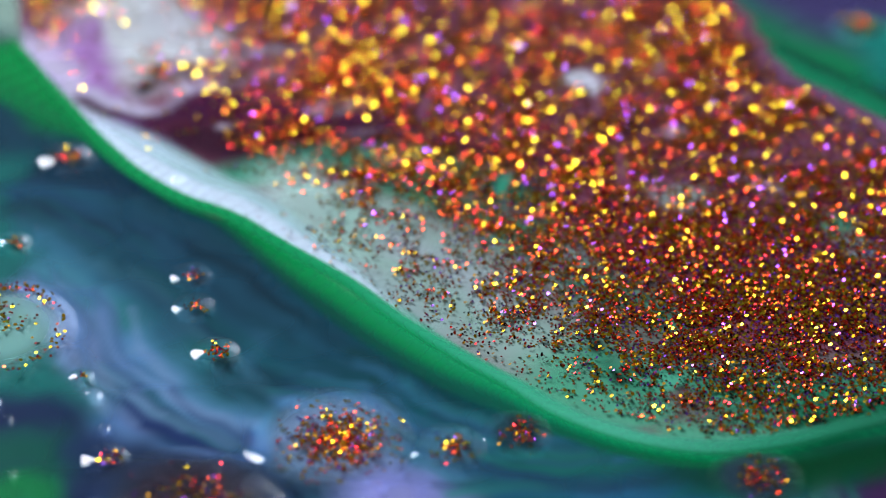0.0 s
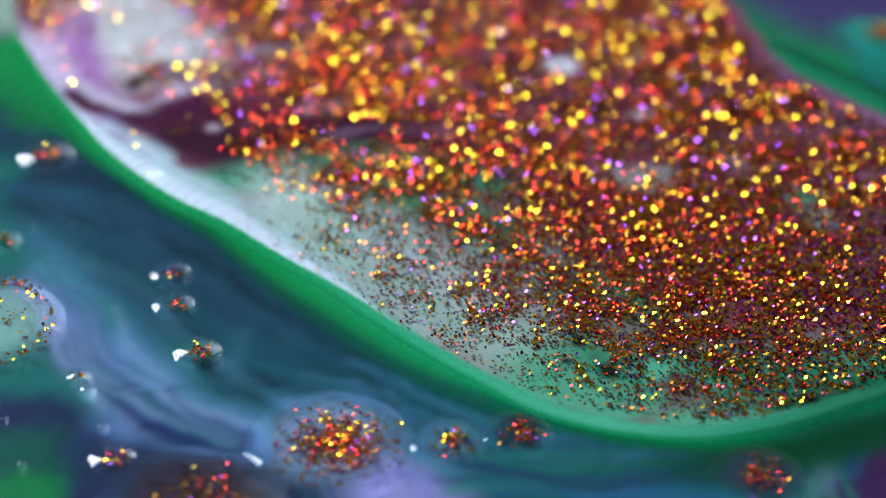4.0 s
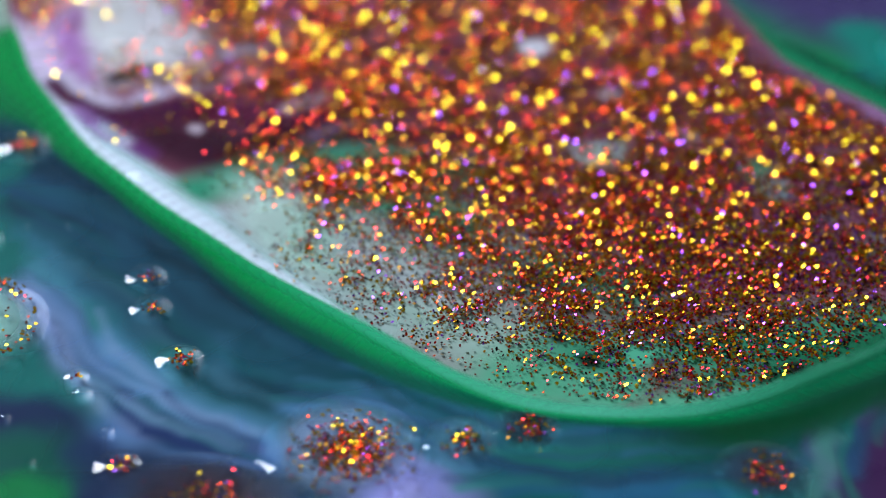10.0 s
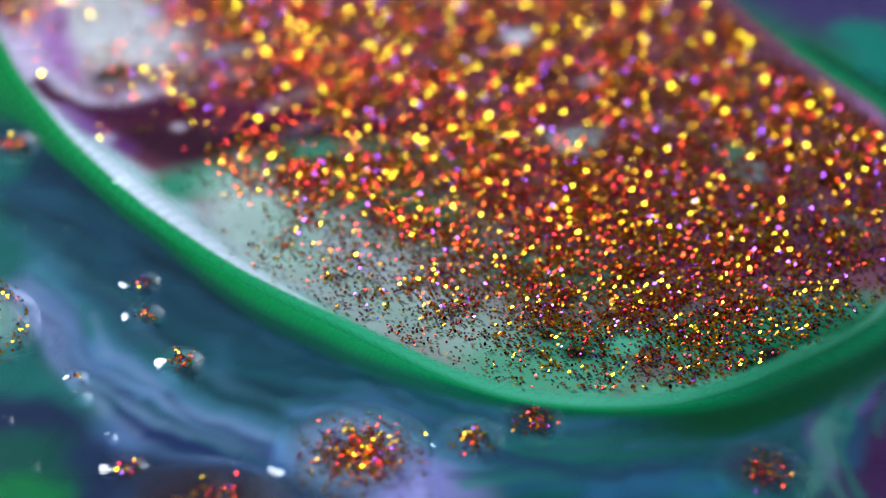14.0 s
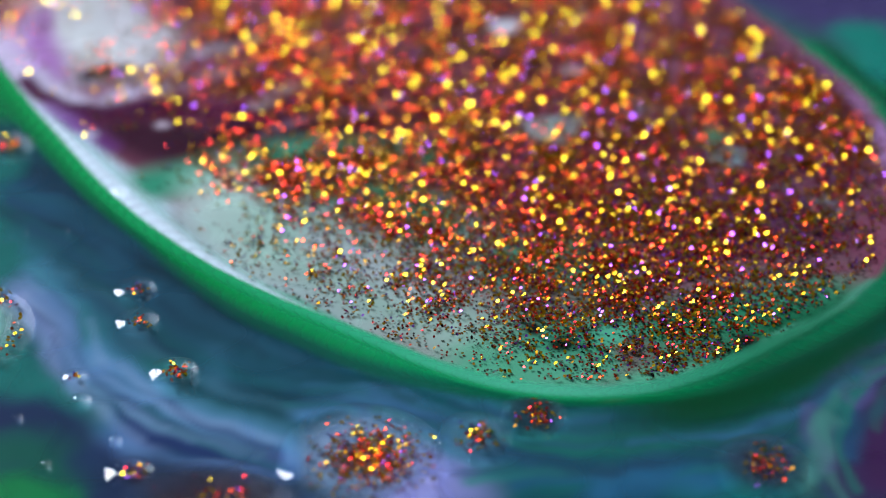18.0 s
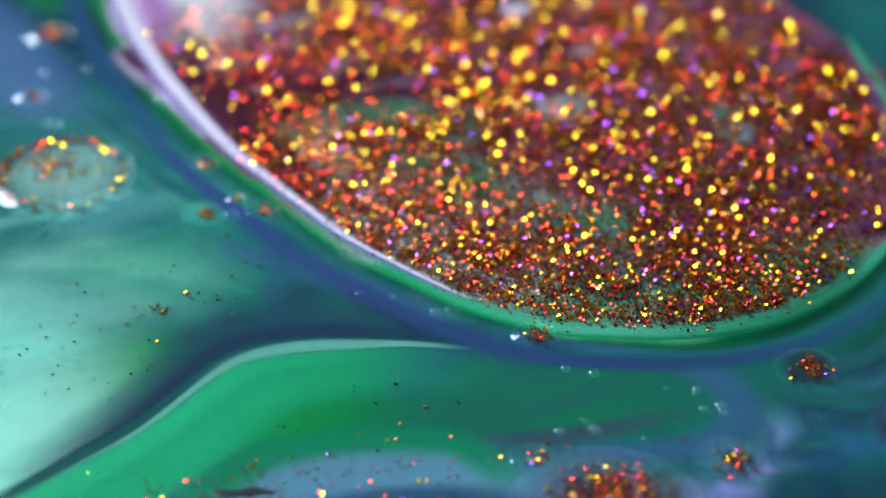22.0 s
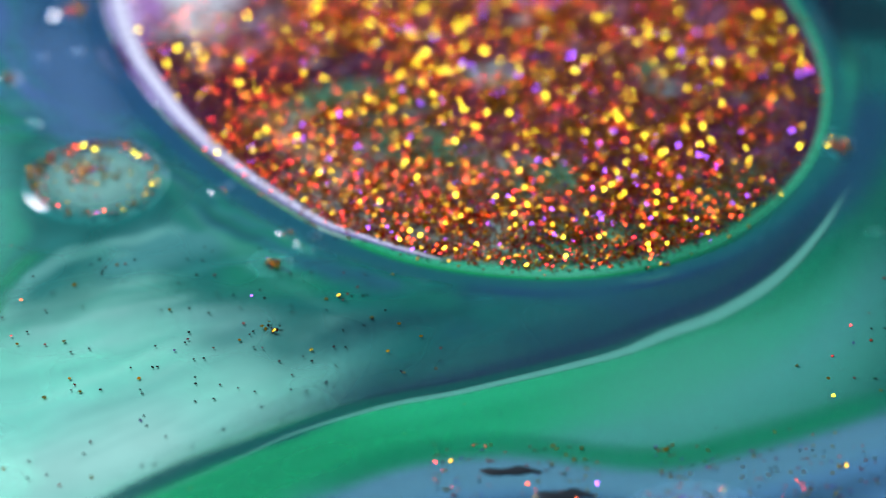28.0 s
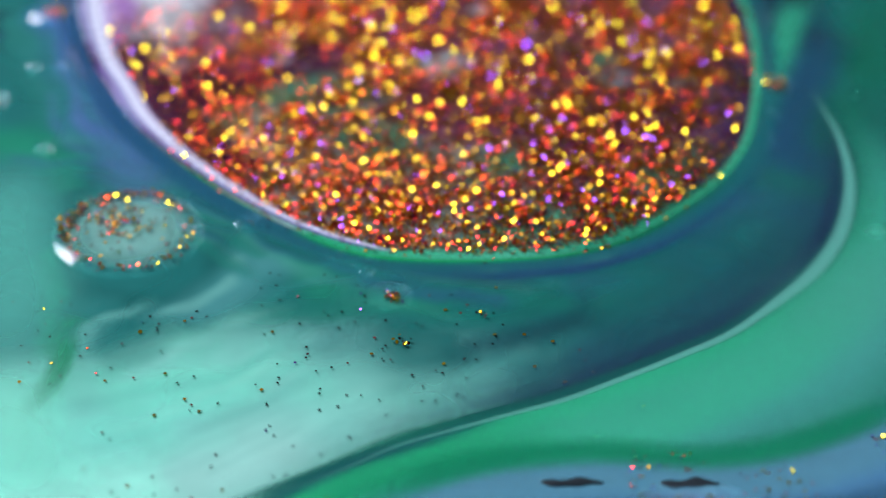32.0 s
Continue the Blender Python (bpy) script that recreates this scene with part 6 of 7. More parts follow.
def edge_paint():
    for k, u, rows in edge_line():
        # the broad green band, drawn in under the pool later on
        full = max(reach(u, t) for t in STEPS) + 1.0
        soft = 0.3 + 0.16 * full
        # darker about station 16: the shade under the rim is put into the green
        dark = blend(u, ((0, "#0a8c4e"), (3, "#0a864c"), (5, "#0a7448"), (8, "#0c5c48"), (11, "#0e6a54"), (14, "#067a48"), (16, "#0a5238"), (22, "#0c5a40")))
        mid = blend(u, ((0, "#06984c"), (7, "#069a50"), (10, "#0a9c5a"), (12, "#1aa872"), (14, "#12a468"), (16, "#0b6e46"), (19, "#128a5c"), (22, "#129060")))
        pale = blend(u, ((0, "#08a854"), (7, "#10b064"), (8, "#28bc74"), (10, "#38c08c"), (13, "#56c09c"), (15, "#2fa47c"), (16.5, "#138058"), (22, "#189868")))
        lay("green_rim", "bright green band of wet paint along the oil pool", "green rim of the pool",
            ribbon("green_rim", ((0, dark, 0), (-soft, dark, 0.9), (-soft - 0.2 * full, mid, 1), (-0.8 * full, pale, 1), (-full - 0.6, pale, 1)), 2.8),
            rows, lambda t: reach(u, t), lambda t: 0.27, k)
        # dark green shade under the pool's rim at the near right, painted as a strip
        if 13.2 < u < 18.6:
            lay("rim_shade", "dark green shade under the rim, painted beside the pool", "green rim of the pool",
                ribbon("rim_shade", ((4.8, "#0a4a40", 0), (3.2, "#05502e", 0.6), (1.6, "#044a28", 1), (-0.4, "#044a28", 1)), 2.8, np.interp(u, (13.2, 14.6, 16.8, 18.6), (0.1, 0.95, 0.95, 0.1))),
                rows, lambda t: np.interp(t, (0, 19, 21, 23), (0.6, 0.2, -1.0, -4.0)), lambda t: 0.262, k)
        # the lip: bright green at first, a thin mint line at last
        wide = np.interp(u, (0, 6, 10, 13, 16, 22), (0.9, 0.9, 0.85, 0.8, 0.8, 0.8))
        fade = np.interp(u, (0, 7, 10, 12, 22), (0.35, 0.35, 0.7, 0.9, 0.8))
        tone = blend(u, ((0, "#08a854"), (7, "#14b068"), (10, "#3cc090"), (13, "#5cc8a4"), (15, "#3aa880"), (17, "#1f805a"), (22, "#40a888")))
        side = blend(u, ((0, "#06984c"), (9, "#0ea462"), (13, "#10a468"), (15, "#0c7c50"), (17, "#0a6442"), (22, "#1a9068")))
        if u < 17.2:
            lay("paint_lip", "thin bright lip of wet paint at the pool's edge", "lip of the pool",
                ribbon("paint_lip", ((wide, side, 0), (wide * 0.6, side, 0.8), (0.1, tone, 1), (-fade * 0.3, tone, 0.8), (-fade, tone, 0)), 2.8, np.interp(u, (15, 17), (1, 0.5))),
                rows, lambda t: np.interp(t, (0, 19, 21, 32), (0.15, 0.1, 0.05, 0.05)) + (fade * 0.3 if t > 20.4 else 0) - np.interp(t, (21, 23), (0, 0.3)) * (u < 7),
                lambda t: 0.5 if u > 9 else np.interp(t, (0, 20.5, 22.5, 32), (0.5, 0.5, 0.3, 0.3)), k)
        if u > 15.5:
            # the mint rim on the far side, once the pool has drawn together
            lay("mint_edge", "thin mint edge of the oil pool", "pale rim of the pool",
                ribbon("mint_edge", ((0.7, "#1f9070", 0), (0.3, "#3cb088", 1), (0.0, "#48b890", 1), (-0.25, "#3c7a70", 0)), 2.8, 0.9),
                rows, lambda t: 0.15, lambda t: np.interp(t, (0, 19.5, 23, 32), (0.2, 0.2, 0.5, 0.5)), k)
        # white streak inside the edge
        half = np.interp(u, (1.5, 3, 4, 5, 6, 7, 8, 9.5), (0.3, 1.5, 2.4, 2.6, 2.4, 1.7, 1.0, 0.3))
        if 1.5 < u < 9.5:
            lay("white_band", "white streak of wet paint beside the oil pool", "white streak by the pool",
                ribbon("white_band", ((0.1, "#e4f0f6", 1), (-0.1, "#e8f0fa", 1), (-half * 0.45, "#e6eef8", 0.9), (-half * 0.7, "#bcd8d8", 0.55), (-half, "#a8ccc8", 0)), 2.8, np.interp(u, (1.5, 3, 7, 9.5), (0.1, 1, 0.9, 0.3))),
                rows, lambda t: np.interp(t, (0, 9, 19, 21), (-0.2, 0.1, 0.35, 0.2)) * half / 2.6, lambda t: np.interp(t, (0, 19.5, 20.5, 32), (0.46, 0.46, 0.2, 0.2)), k)
        # the streak is broader at first, until the pool draws over its inner side
        if 1.2 < u < 8:
            broad = np.interp(u, (1.2, 2.5, 3.5, 4.5, 5.5, 6.5, 8), (0.6, 2.2, 3.6, 3.9, 3.4, 2.6, 1.2))
            lay("white_patch", "white streak of wet paint beside the oil pool", "white streak by the pool",
                ribbon("white_patch", ((0, "#e4eef6", 1), (-broad * 0.5, "#e2ebf6", 0.9), (-broad * 0.75, "#c4dee0", 0.6), (-broad, "#a8ccc8", 0)), 2.8, np.interp(u, (1.2, 3, 6.5, 8), (0.1, 0.9, 0.85, 0.3))),
                rows, lambda t: 0, lambda t: np.interp(t, (0, 3, 13, 32), (0.458, 0.445, 0.36, 0.3)), k)
        # the window's lilac white reflection on the oil dome's edge, painted as a strip
        if u < 9.8:
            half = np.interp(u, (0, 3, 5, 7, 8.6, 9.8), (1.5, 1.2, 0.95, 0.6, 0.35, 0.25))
            lay("rim_glint", "thin lilac white window reflection painted along the oil pool's edge", "pale rim of the pool",
                ribbon("rim_glint", ((0.35, "#7868b4", 0), (0.05, "#9484c4", 0.8), (-0.25 * half, "#f4f0fc", 1), (-0.7 * half, "#f2ecfa", 1), (-half, "#c8a8d8", 0)), 2.8),
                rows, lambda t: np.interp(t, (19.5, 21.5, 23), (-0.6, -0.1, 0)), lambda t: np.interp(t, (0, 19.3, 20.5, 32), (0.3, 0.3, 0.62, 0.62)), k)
        # teal paint that closes in on the pool after it has drawn together
        near = blend(u, ((0, "#2a5c88"), (4, "#27608a"), (8, "#236c80"), (11, "#23747a"), (14, "#27707e"), (17, "#20787a"), (19, "#207478"), (22, "#1f6a74")))
        vein = blend(u, ((0, "#35609a"), (5, "#3a5c94"), (9, "#36588c"), (13, "#305080"), (17, "#2c5c80"), (22, "#205c70")))
        lay("teal_rim", "teal wet paint that closes in on the oil pool", "teal rim of the pool",
            ribbon("teal_rim", ((2.1, near, 0), (1.2, near, 0.6), (0.6, near, 1), (0.2, near, 1)), 2.8, 0.8),
            rows, lambda t: np.interp(t, (20, 21.5, 23, 25), (2.4, 2.0, 0.9, 0.3)), lambda t: np.interp(t, (0, 21, 23, 32), (0.0, 0.0, 0.465, 0.465)), k)
        # a blue vein that runs along the pool for a while
        if 3 < u < 18:
            lay("blue_vein", "thin blue vein in the paint along the pool", "teal rim of the pool",
                ribbon("blue_vein", ((2.2, vein, 0), (1.6, vein, 0.6), (1.1, vein, 0.9), (0.5, vein, 0)), 2.8, np.interp(u, (3, 5, 16, 18), (0.1, 0.85, 0.85, 0.1))),
                rows, lambda t: np.interp(t, (21, 23, 25, 28), (2.4, 1.0, 0.5, 0.4)), lambda t: np.interp(t, (0, 20.5, 22.5, 25, 27.5, 32), (0.0, 0.0, 0.505, 0.505, 0.2, 0.2)), k)
        # maroon paint drawn up to the lilac edge
        if 1 < u < 7.5:
            lay("maroon_edge", "dark maroon paint under the oil at the pool's edge", "plum edge of the pool",
                ribbon("maroon_edge", ((-0.5, "#6a2a50", 0), (-1.1, "#642448", 1), (-2.6, "#582038", 0.9), (-4.6, "#6a3040", 0)), 2.8, np.interp(u, (1, 2.5, 6, 7.5), (0.1, 0.85, 0.8, 0.1))),
                rows, lambda t: 0, lambda t: np.interp(t, (0, 19.5, 21.5, 32), (0.3, 0.3, 0.468, 0.468)), k)
        # plum paint bare of glitter inside the far edge
        if u > 16:
            lay("plum_edge", "dark plum paint under the oil at the pool's edge", "plum edge of the pool",
                ribbon("plum_edge", ((0.1, "#3a2440", 0), (-0.2, "#40284a", 1), (-1.3, "#5a3a5e", 0.9), (-2.8, "#7a4a60", 0)), 2.8, np.interp(u, (16, 18.5), (0.1, 0.8))),
                rows, lambda t: 0, lambda t: np.interp(t, (0, 19, 24, 32), (0.3, 0.3, 0.47, 0.47)), k)


edge_paint()


# ---- glitter that gathers along the edge of the pool ----
def shore_glitter():
    dice = np.random.default_rng(31)
    for k, u, rows in edge_line():
        if k % 3 or u < 2 or u > 17.5:
            continue
        # flakes, spread across and depth in the pool at last
        rafts = ((110, 0.5, 0.1), (110, 1.2, 2.0), (150, 1.8, 6.0)) if u > 11 else ((210, 0.5, 0.15), (330, 1.2, 2.2), (330, 1.5, 4.8), (260, 2.0, 8.0)) if u > 5 else ((140, 1.4, 3.6), (200, 1.8, 7.0))
        for many, wide, deeper in rafts:
            q = np.stack([dice.uniform(-2.6, 2.6, many), dice.normal(0, wide, many)], 1)
            me = flakes("edge_glitter", q, 0.04, 0.2, 0.17, 0.32, dice, EDGE_MIX)
            ob = tagged(new("edge_glitter", me), "fine red and gold glitter gathered at the pool's edge", "glitter", "glitter along the pool's edge", "stuff")
            far = dice.uniform(6, 13) + deeper
            deep = lambda t: np.interp(t, (0, 19, 20.5, 22, 25, 32), (far, far, far * 0.25 + 1.0 + deeper, 1.2 + deeper, 0.9 + deeper, 0.8 + deeper))
            drift(ob, [(t, *(p - out * deep(t)), a) for t, p, out, a in rows], 0.46 + 0.0004 * k)


shore_glitter()


# ---- drops of oil ----
def cap(name, r, high):
    """A low dome of oil, lying open on the paint."""
    bm = bmesh.new()
    n, m = 40, 10
    rings = []
    for j in range(m):
        ball = (r * r + high * high) / (2 * high)
        rr = r * (1 - j / m)
        z = math.sqrt(ball * ball - rr * rr) - ball + high
        rings.append([bm.verts.new((rr * math.cos(q) * MM, rr * math.sin(q) * MM, z * MM)) for q in (2 * math.pi * i / n for i in range(n))])
    top = bm.verts.new((0, 0, high * MM))
    for p, q in zip(rings[:-1], rings[1:]):
        for i in range(n):
            bm.faces.new((p[i], p[(i + 1) % n], q[(i + 1) % n], q[i]))
    for i in range(n):
        bm.faces.new((rings[-1][i], rings[-1][(i + 1) % n], top))
    me = bpy.data.meshes.new(name)
    bm.to_mesh(me)
    bm.free()
    me.polygons.foreach_set("use_smooth", [True] * len(me.polygons))
    me.materials.append(OIL)
    return me


def drop(rows, r, high, count, spread, label, seed, hollow=0.0, bottom=None, z=0.33):
    dice = np.random.default_rng(seed)
    high = high if count else 0.42 * r
    ob = tagged(new("oil_drop" if count else "air_bubble"), label, "drop" if count else "bubble", "drops of oil with glitter" if count else "clear bubbles")
    part("dome", cap("dome", r, high), ob).visible_shadow = False
    if count:
        a = dice.uniform(0, 2 * np.pi, count)
        if hollow:
            # gathered along the rim, thickest on one side, with a loose heap within
            side = np.where(dice.uniform(0, 1, count) < 0.6, dice.normal(2.4, 0.75, count), a)
            rad = r * np.where(dice.uniform(0, 1, count) < 0.62, dice.normal(0.84, 0.05, count), dice.uniform(0.1, 0.8, count))
            q = np.stack([np.cos(side) * rad, np.sin(side) * rad], 1)
        else:
            q = np.clip(dice.normal(0, 0.42, (count, 2)), -1.1, 1.1) * r * min(spread, 0.66)
            q += np.array((0.12, -0.06)) * r
        part("glitter", flakes("glitter", q, 0.04, high * 0.6, 0.2 if r > 1.5 else 0.17, 0.36, dice, DROP_MIX), ob, "cluster of gold, orange and violet glitter", "stuff")
    if bottom:
        n = 31
        gx, gy = np.meshgrid(np.linspace(-1, 1, n), np.linspace(-1, 1, n))
        q = np.stack([gx.ravel(), gy.ravel()], 1)
        mist = sheet("bottom", n, n, q * r * 0.95, np.tile(srgb(bottom[0]), (n * n, 1)), bottom[1] * (1 - ease(np.sqrt((q ** 2).sum(1)), 0.45, 1.0)))
        part("bottom", mist, ob, "paint seen through the oil").visible_shadow = False
    rows = rows if rows[0][0] == 0 else [(0, *rows[0][1:])] + rows
    rows = [r for r in rows if r[0] <= 32]
    rows = rows if rows[-1][0] == 32 else rows + [(32, *rows[-1][1:])]
    drift(ob, [(t, x, y, 0) for t, x, y in rows], z)


GLIT = "clear oil drop holding a cluster of glitter, afloat on paint"
drop([(0, -6.1, -18.0), (1.5, -6.2, -18.2), (3, -6.2, -18.2), (6, -6.0, -18.4), (9, -5.6, -18.7), (12, -5.2, -18.9), (14.5, -4.8, -19.2), (16.5, -4.5, -19.4), (18, -4.4, -19.4), (19, -4.3, -19.4), (19.5, -2.0, -19.3), (20, -0.2, -19.7), (20.5, 1.6, -20.1), (21, 4.7, -21.4), (21.5, 6.4, -22.4), (22, 8.1, -23.2), (23.5, 13.1, -25.8)], 4.6, 0.55, 900, 0.9, "wide clear oil drop full of orange and gold glitter", 11, bottom=("#86a0c0", 0.7))
drop([(0, 0.3, -18.6), (1.5, 0.2, -18.2), (3, 0.2, -18.1), (6, 0.3, -17.9), (9, 0.7, -18.0), (12, 1.1, -17.9), (14.5, 1.3, -17.8), (16.5, 1.5, -17.6), (18, 1.6, -17.6), (19, 1.7, -17.5), (19.5, 3.5, -17.3), (20, 5.1, -17.6), (20.5, 7.0, -17.9), (21, 10.5, -18.9), (21.5, 12.9, -19.4), (22, 15.3, -19.7), (22.5, 18.2, -20.5), (23, 21.2, -19.9), (24.5, 30.0, -20.2)], 2.1, 0.31, 90, 0.6, GLIT, 12, bottom=("#4a7c94", 0.6))
drop([(0, 4.0, -17.3), (1.5, 4.0, -17.3), (3, 4.0, -17.3), (6, 4.2, -17.1), (9, 4.4, -16.9), (12, 4.7, -16.5), (14.5, 4.8, -16.1), (16.5, 4.9, -15.8), (18, 4.9, -15.8), (19, 4.9, -15.8), (19.5, 6.2, -15.2), (20, 7.8, -15.1), (20.5, 9.8, -14.8), (21, 13.7, -14.4), (21.5, 17.0, -13.6), (22, 20.3, -11.7), (22.5, 23.8, -9.9), (22.7, 24.9, -9.0), (24.2, 35.1, -3.0)], 1.9, 0.28, 100, 0.62, GLIT, 13, bottom=("#16343e", 0.8))
drop([(0, -13.5, -23.8), (1.5, -13.3, -23.8), (3, -13.2, -23.8), (6, -13.1, -23.9), (9, -12.9, -24.2), (12, -12.7, -24.4), (14.5, -12.6, -24.6), (16.5, -12.3, -24.7), (18, -12.2, -24.8), (19, -11.8, -24.8), (19.5, -6.6, -24.0), (20, -3.4, -24.1), (20.5, -0.6, -24.4), (21, 3.5, -24.4), (21.5, 5.9, -24.3), (22, 8.6, -23.8), (22.5, 12.1, -24.0), (23, 15.8, -24.0), (24, 22.1, -25.3), (25, 25.5, -25.9), (26.5, 32.5, -27.3)], 5.4, 0.81, 460, 0.8, "wide dark oil drop sprinkled with glitter", 14, bottom=("#33222e", 0.85))
drop([(0, -18.0, -19.4), (1.5, -17.8, -19.4), (3, -17.7, -19.4), (6, -17.5, -19.6), (9, -17.4, -19.9), (12, -17.1, -20.1), (14.5, -16.9, -20.2), (16.5, -16.7, -20.4), (18, -16.6, -20.5), (19, -16.2, -20.5), (19.5, -10.9, -19.7), (20, -7.6, -19.8), (20.5, -4.7, -20.0), (21, -0.4, -20.0), (21.5, 2.0, -20.0), (22, 4.8, -19.4), (22.5, 8.3, -19.7), (23, 12.2, -19.7), (24, 18.7, -21.1), (25, 22.1, -21.7), (26.5, 29.4, -23.2)], 1.3, 0.21, 40, 0.6, GLIT, 15)
drop([(0, -14.8, -3.0), (1.5, -15.3, -2.9), (3, -15.7, -2.8), (6, -16.5, -2.8), (9, -17.2, -3.0), (12, -17.6, -3.5), (14.5, -17.7, -3.8), (16.5, -17.8, -4.1), (18, -17.9, -4.4), (19, -17.9, -4.5), (19.5, -16.3, -2.2), (20, -15.2, -0.1), (20.5, -14.7, 2.0), (21, -14.1, 5.8), (21.5, -14.5, 7.7), (22, -15.0, 8.7), (22.5, -15.3, 9.6), (23, -15.0, 9.5), (24, -14.3, 9.2), (25, -14.3, 8.5), (25.5, -14.2, 8.0), (27.5, -13.4, 6.4), (28, -13.3, 5.9), (29, -12.8, 5.0), (30, -12.5, 4.0), (31, -11.9, 3.2), (32, -11.5, 2.6)], 1.25, 0.195, 26, 0.5, "small oil drop with a pinch of glitter", 16)
drop([(0, -14.4, -6.0), (1.5, -14.9, -5.9), (3, -15.3, -5.8), (6, -16.1, -5.8), (9, -16.7, -6.0), (12, -17.1, -6.4), (14.5, -17.3, -6.8), (16.5, -17.4, -7.2), (18, -17.5, -7.4), (19, -17.5, -7.5), (19.5, -15.4, -5.1), (20, -13.8, -2.9), (20.5, -12.6, -0.9), (21, -11.2, 2.0), (21.5, -11.0, 3.2), (22, -11.0, 3.6), (22.5, -11.2, 4.0), (23, -10.8, 4.0), (24, -10.1, 3.7), (25, -9.7, 3.0), (25.5, -9.3, 2.5), (27.5, -8.1, 1.1), (28, -7.7, 0.7), (29, -6.8, -0.2), (30, -5.7, -1.1), (31, -5.0, -1.4), (32, -4.3, -1.4)], 1.25, 0.195, 28, 0.5, "small oil drop with a pinch of glitter", 17)
drop([(0, -12.8, -10.4), (1.5, -13.2, -10.4), (3, -13.6, -10.4), (6, -14.2, -10.6), (9, -14.7, -11.0), (12, -14.8, -11.2), (14.5, -14.8, -11.2), (16.5, -15.0, -12.0), (18, -15.0, -12.2), (19, -14.9, -12.3), (19.5, -11.9, -10.4), (20, -9.2, -8.9), (20.5, -6.2, -8.2), (21, -1.8, -7.6), (21.5, 1.7, -8.2), (22, 5.2, -8.8), (22.5, 8.3, -9.2), (23, 11.5, -8.6), (24, 17.6, -6.0), (25, 21.7, -1.9), (25.5, 23.1, 0.3), (27.5, 24.4, 9.0), (28, 24.7, 10.4), (29, 23.9, 13.6), (30, 22.8, 15.6), (31, 21.9, 16.9), (32, 21.5, 17.7)], 1.4, 0.30, 70, 0.6, "small oil drop with a pinch of glitter", 18, z=0.46)
drop([(0, -23.6, 9.3), (1.5, -24.3, 9.3), (3, -24.6, 9.4), (6, -25.6, 10.2), (9, -26.3, 10.6), (12, -26.9, 10.8), (14.5, -27.3, 10.8), (16.5, -27.5, 10.7), (18, -27.6, 10.6), (19, -27.8, 10.6), (19.5, -27.5, 12.7), (20, -26.9, 14.2), (20.5, -26.7, 16.0), (21, -26.3, 20.6), (21.5, -26.3, 22.2), (22, -26.5, 24.1), (22.5, -26.5, 26.1), (23, -26.3, 26.9), (24, -25.2, 27.9), (25, -25.2, 27.9), (25.5, -25.2, 27.9), (27.5, -25.3, 27.3), (28, -25.3, 27.3), (29, -25.3, 27.3), (30, -25.6, 27.3), (31, -26.2, 27.0), (32, -26.5, 27.0)], 1.8, 0.33, 60, 0.6, GLIT, 19)
drop([(0, -25.4, -8.3), (3, -26.0, -7.9), (6, -26.5, -7.6), (9, -27.0, -7.6), (14, -27.6, -7.8), (19, -27.9, -8.2), (19.5, -26.2, -5.0), (20, -25.1, -2.6), (20.5, -24.4, 0.1), (21, -23.1, 4.2), (21.5, -23.1, 5.7), (22, -23.6, 7.3), (22.5, -24.0, 8.6), (23, -23.9, 9.3), (24, -23.6, 9.9), (25, -23.5, 9.9), (28, -21.5, 6.8), (30, -20.3, 4.0), (31, -19.6, 2.6), (32, -18.9, 1.3)], 4.6, 0.5, 520, 0.85, "large clear oil drop edged with glitter", 20, 0.2, ("#86b8ac", 0.75))
drop([(0, -25.7, 0.2), (6, -26.7, 0.6), (19, -28.5, 0.1), (19.5, -27.9, 3.3), (20, -27.0, 5.4), (20.5, -26.8, 7.5), (21, -26.2, 12.3), (21.5, -26.3, 14.4), (22, -26.8, 16.4), (22.5, -27.2, 18.4), (23, -27.5, 19.1), (24, -27.8, 19.6), (25, -27.8, 19.7), (28, -28.7, 18.5), (30, -29.1, 17.3), (32, -29.3, 16.0)], 1.2, 0.31, 30, 0.6, GLIT, 21)
drop([(0, 16.5, -21.0), (1.5, 16.5, -21.0), (3, 16.5, -21.0), (6, 16.8, -20.6), (9, 16.8, -20.6), (12, 16.8, -20.5), (14.5, 16.8, -20.5), (16.5, 16.9, -20.2), (18, 16.9, -20.0), (19, 16.8, -19.9), (19.5, 17.2, -19.7), (20, 18.6, -19.4), (20.5, 19.4, -18.7), (21, 21.2, -18.5), (21.5, 23.0, -17.9), (23, 28.5, -16.6)], 2.6, 0.43, 120, 0.75, GLIT, 22, bottom=("#2a3a50", 0.8))
drop([(0, 27.9, 25.4), (3, 28.9, 24.6), (6, 30.0, 23.7), (9, 30.9, 22.6), (32, 34.1, 19.1)], 2.2, 0.41, 140, 0.8, GLIT, 23)
drop([(0, -27.8, -15.1), (18.95, -28.1, -15.1), (19.5, -24.4, -11.4), (20, -20.2, -8.1), (20.5, -17.3, -4.5), (21, -14.8, 0.0), (21.5, -14.3, 2.1), (22, -14.5, 3.3), (22.5, -14.8, 4.1), (23, -14.5, 4.1), (24, -13.7, 3.8), (25, -13.8, 2.1), (25.5, -13.7, 1.4), (27.5, -10.8, -1.2), (28, -10.2, -1.8), (29, -8.1, -3.0), (30, -6.4, -3.6), (31, -4.7, -4.4), (32, -3.1, -5.0)], 1.4, 0.15, 60, 0.4, GLIT, 24)
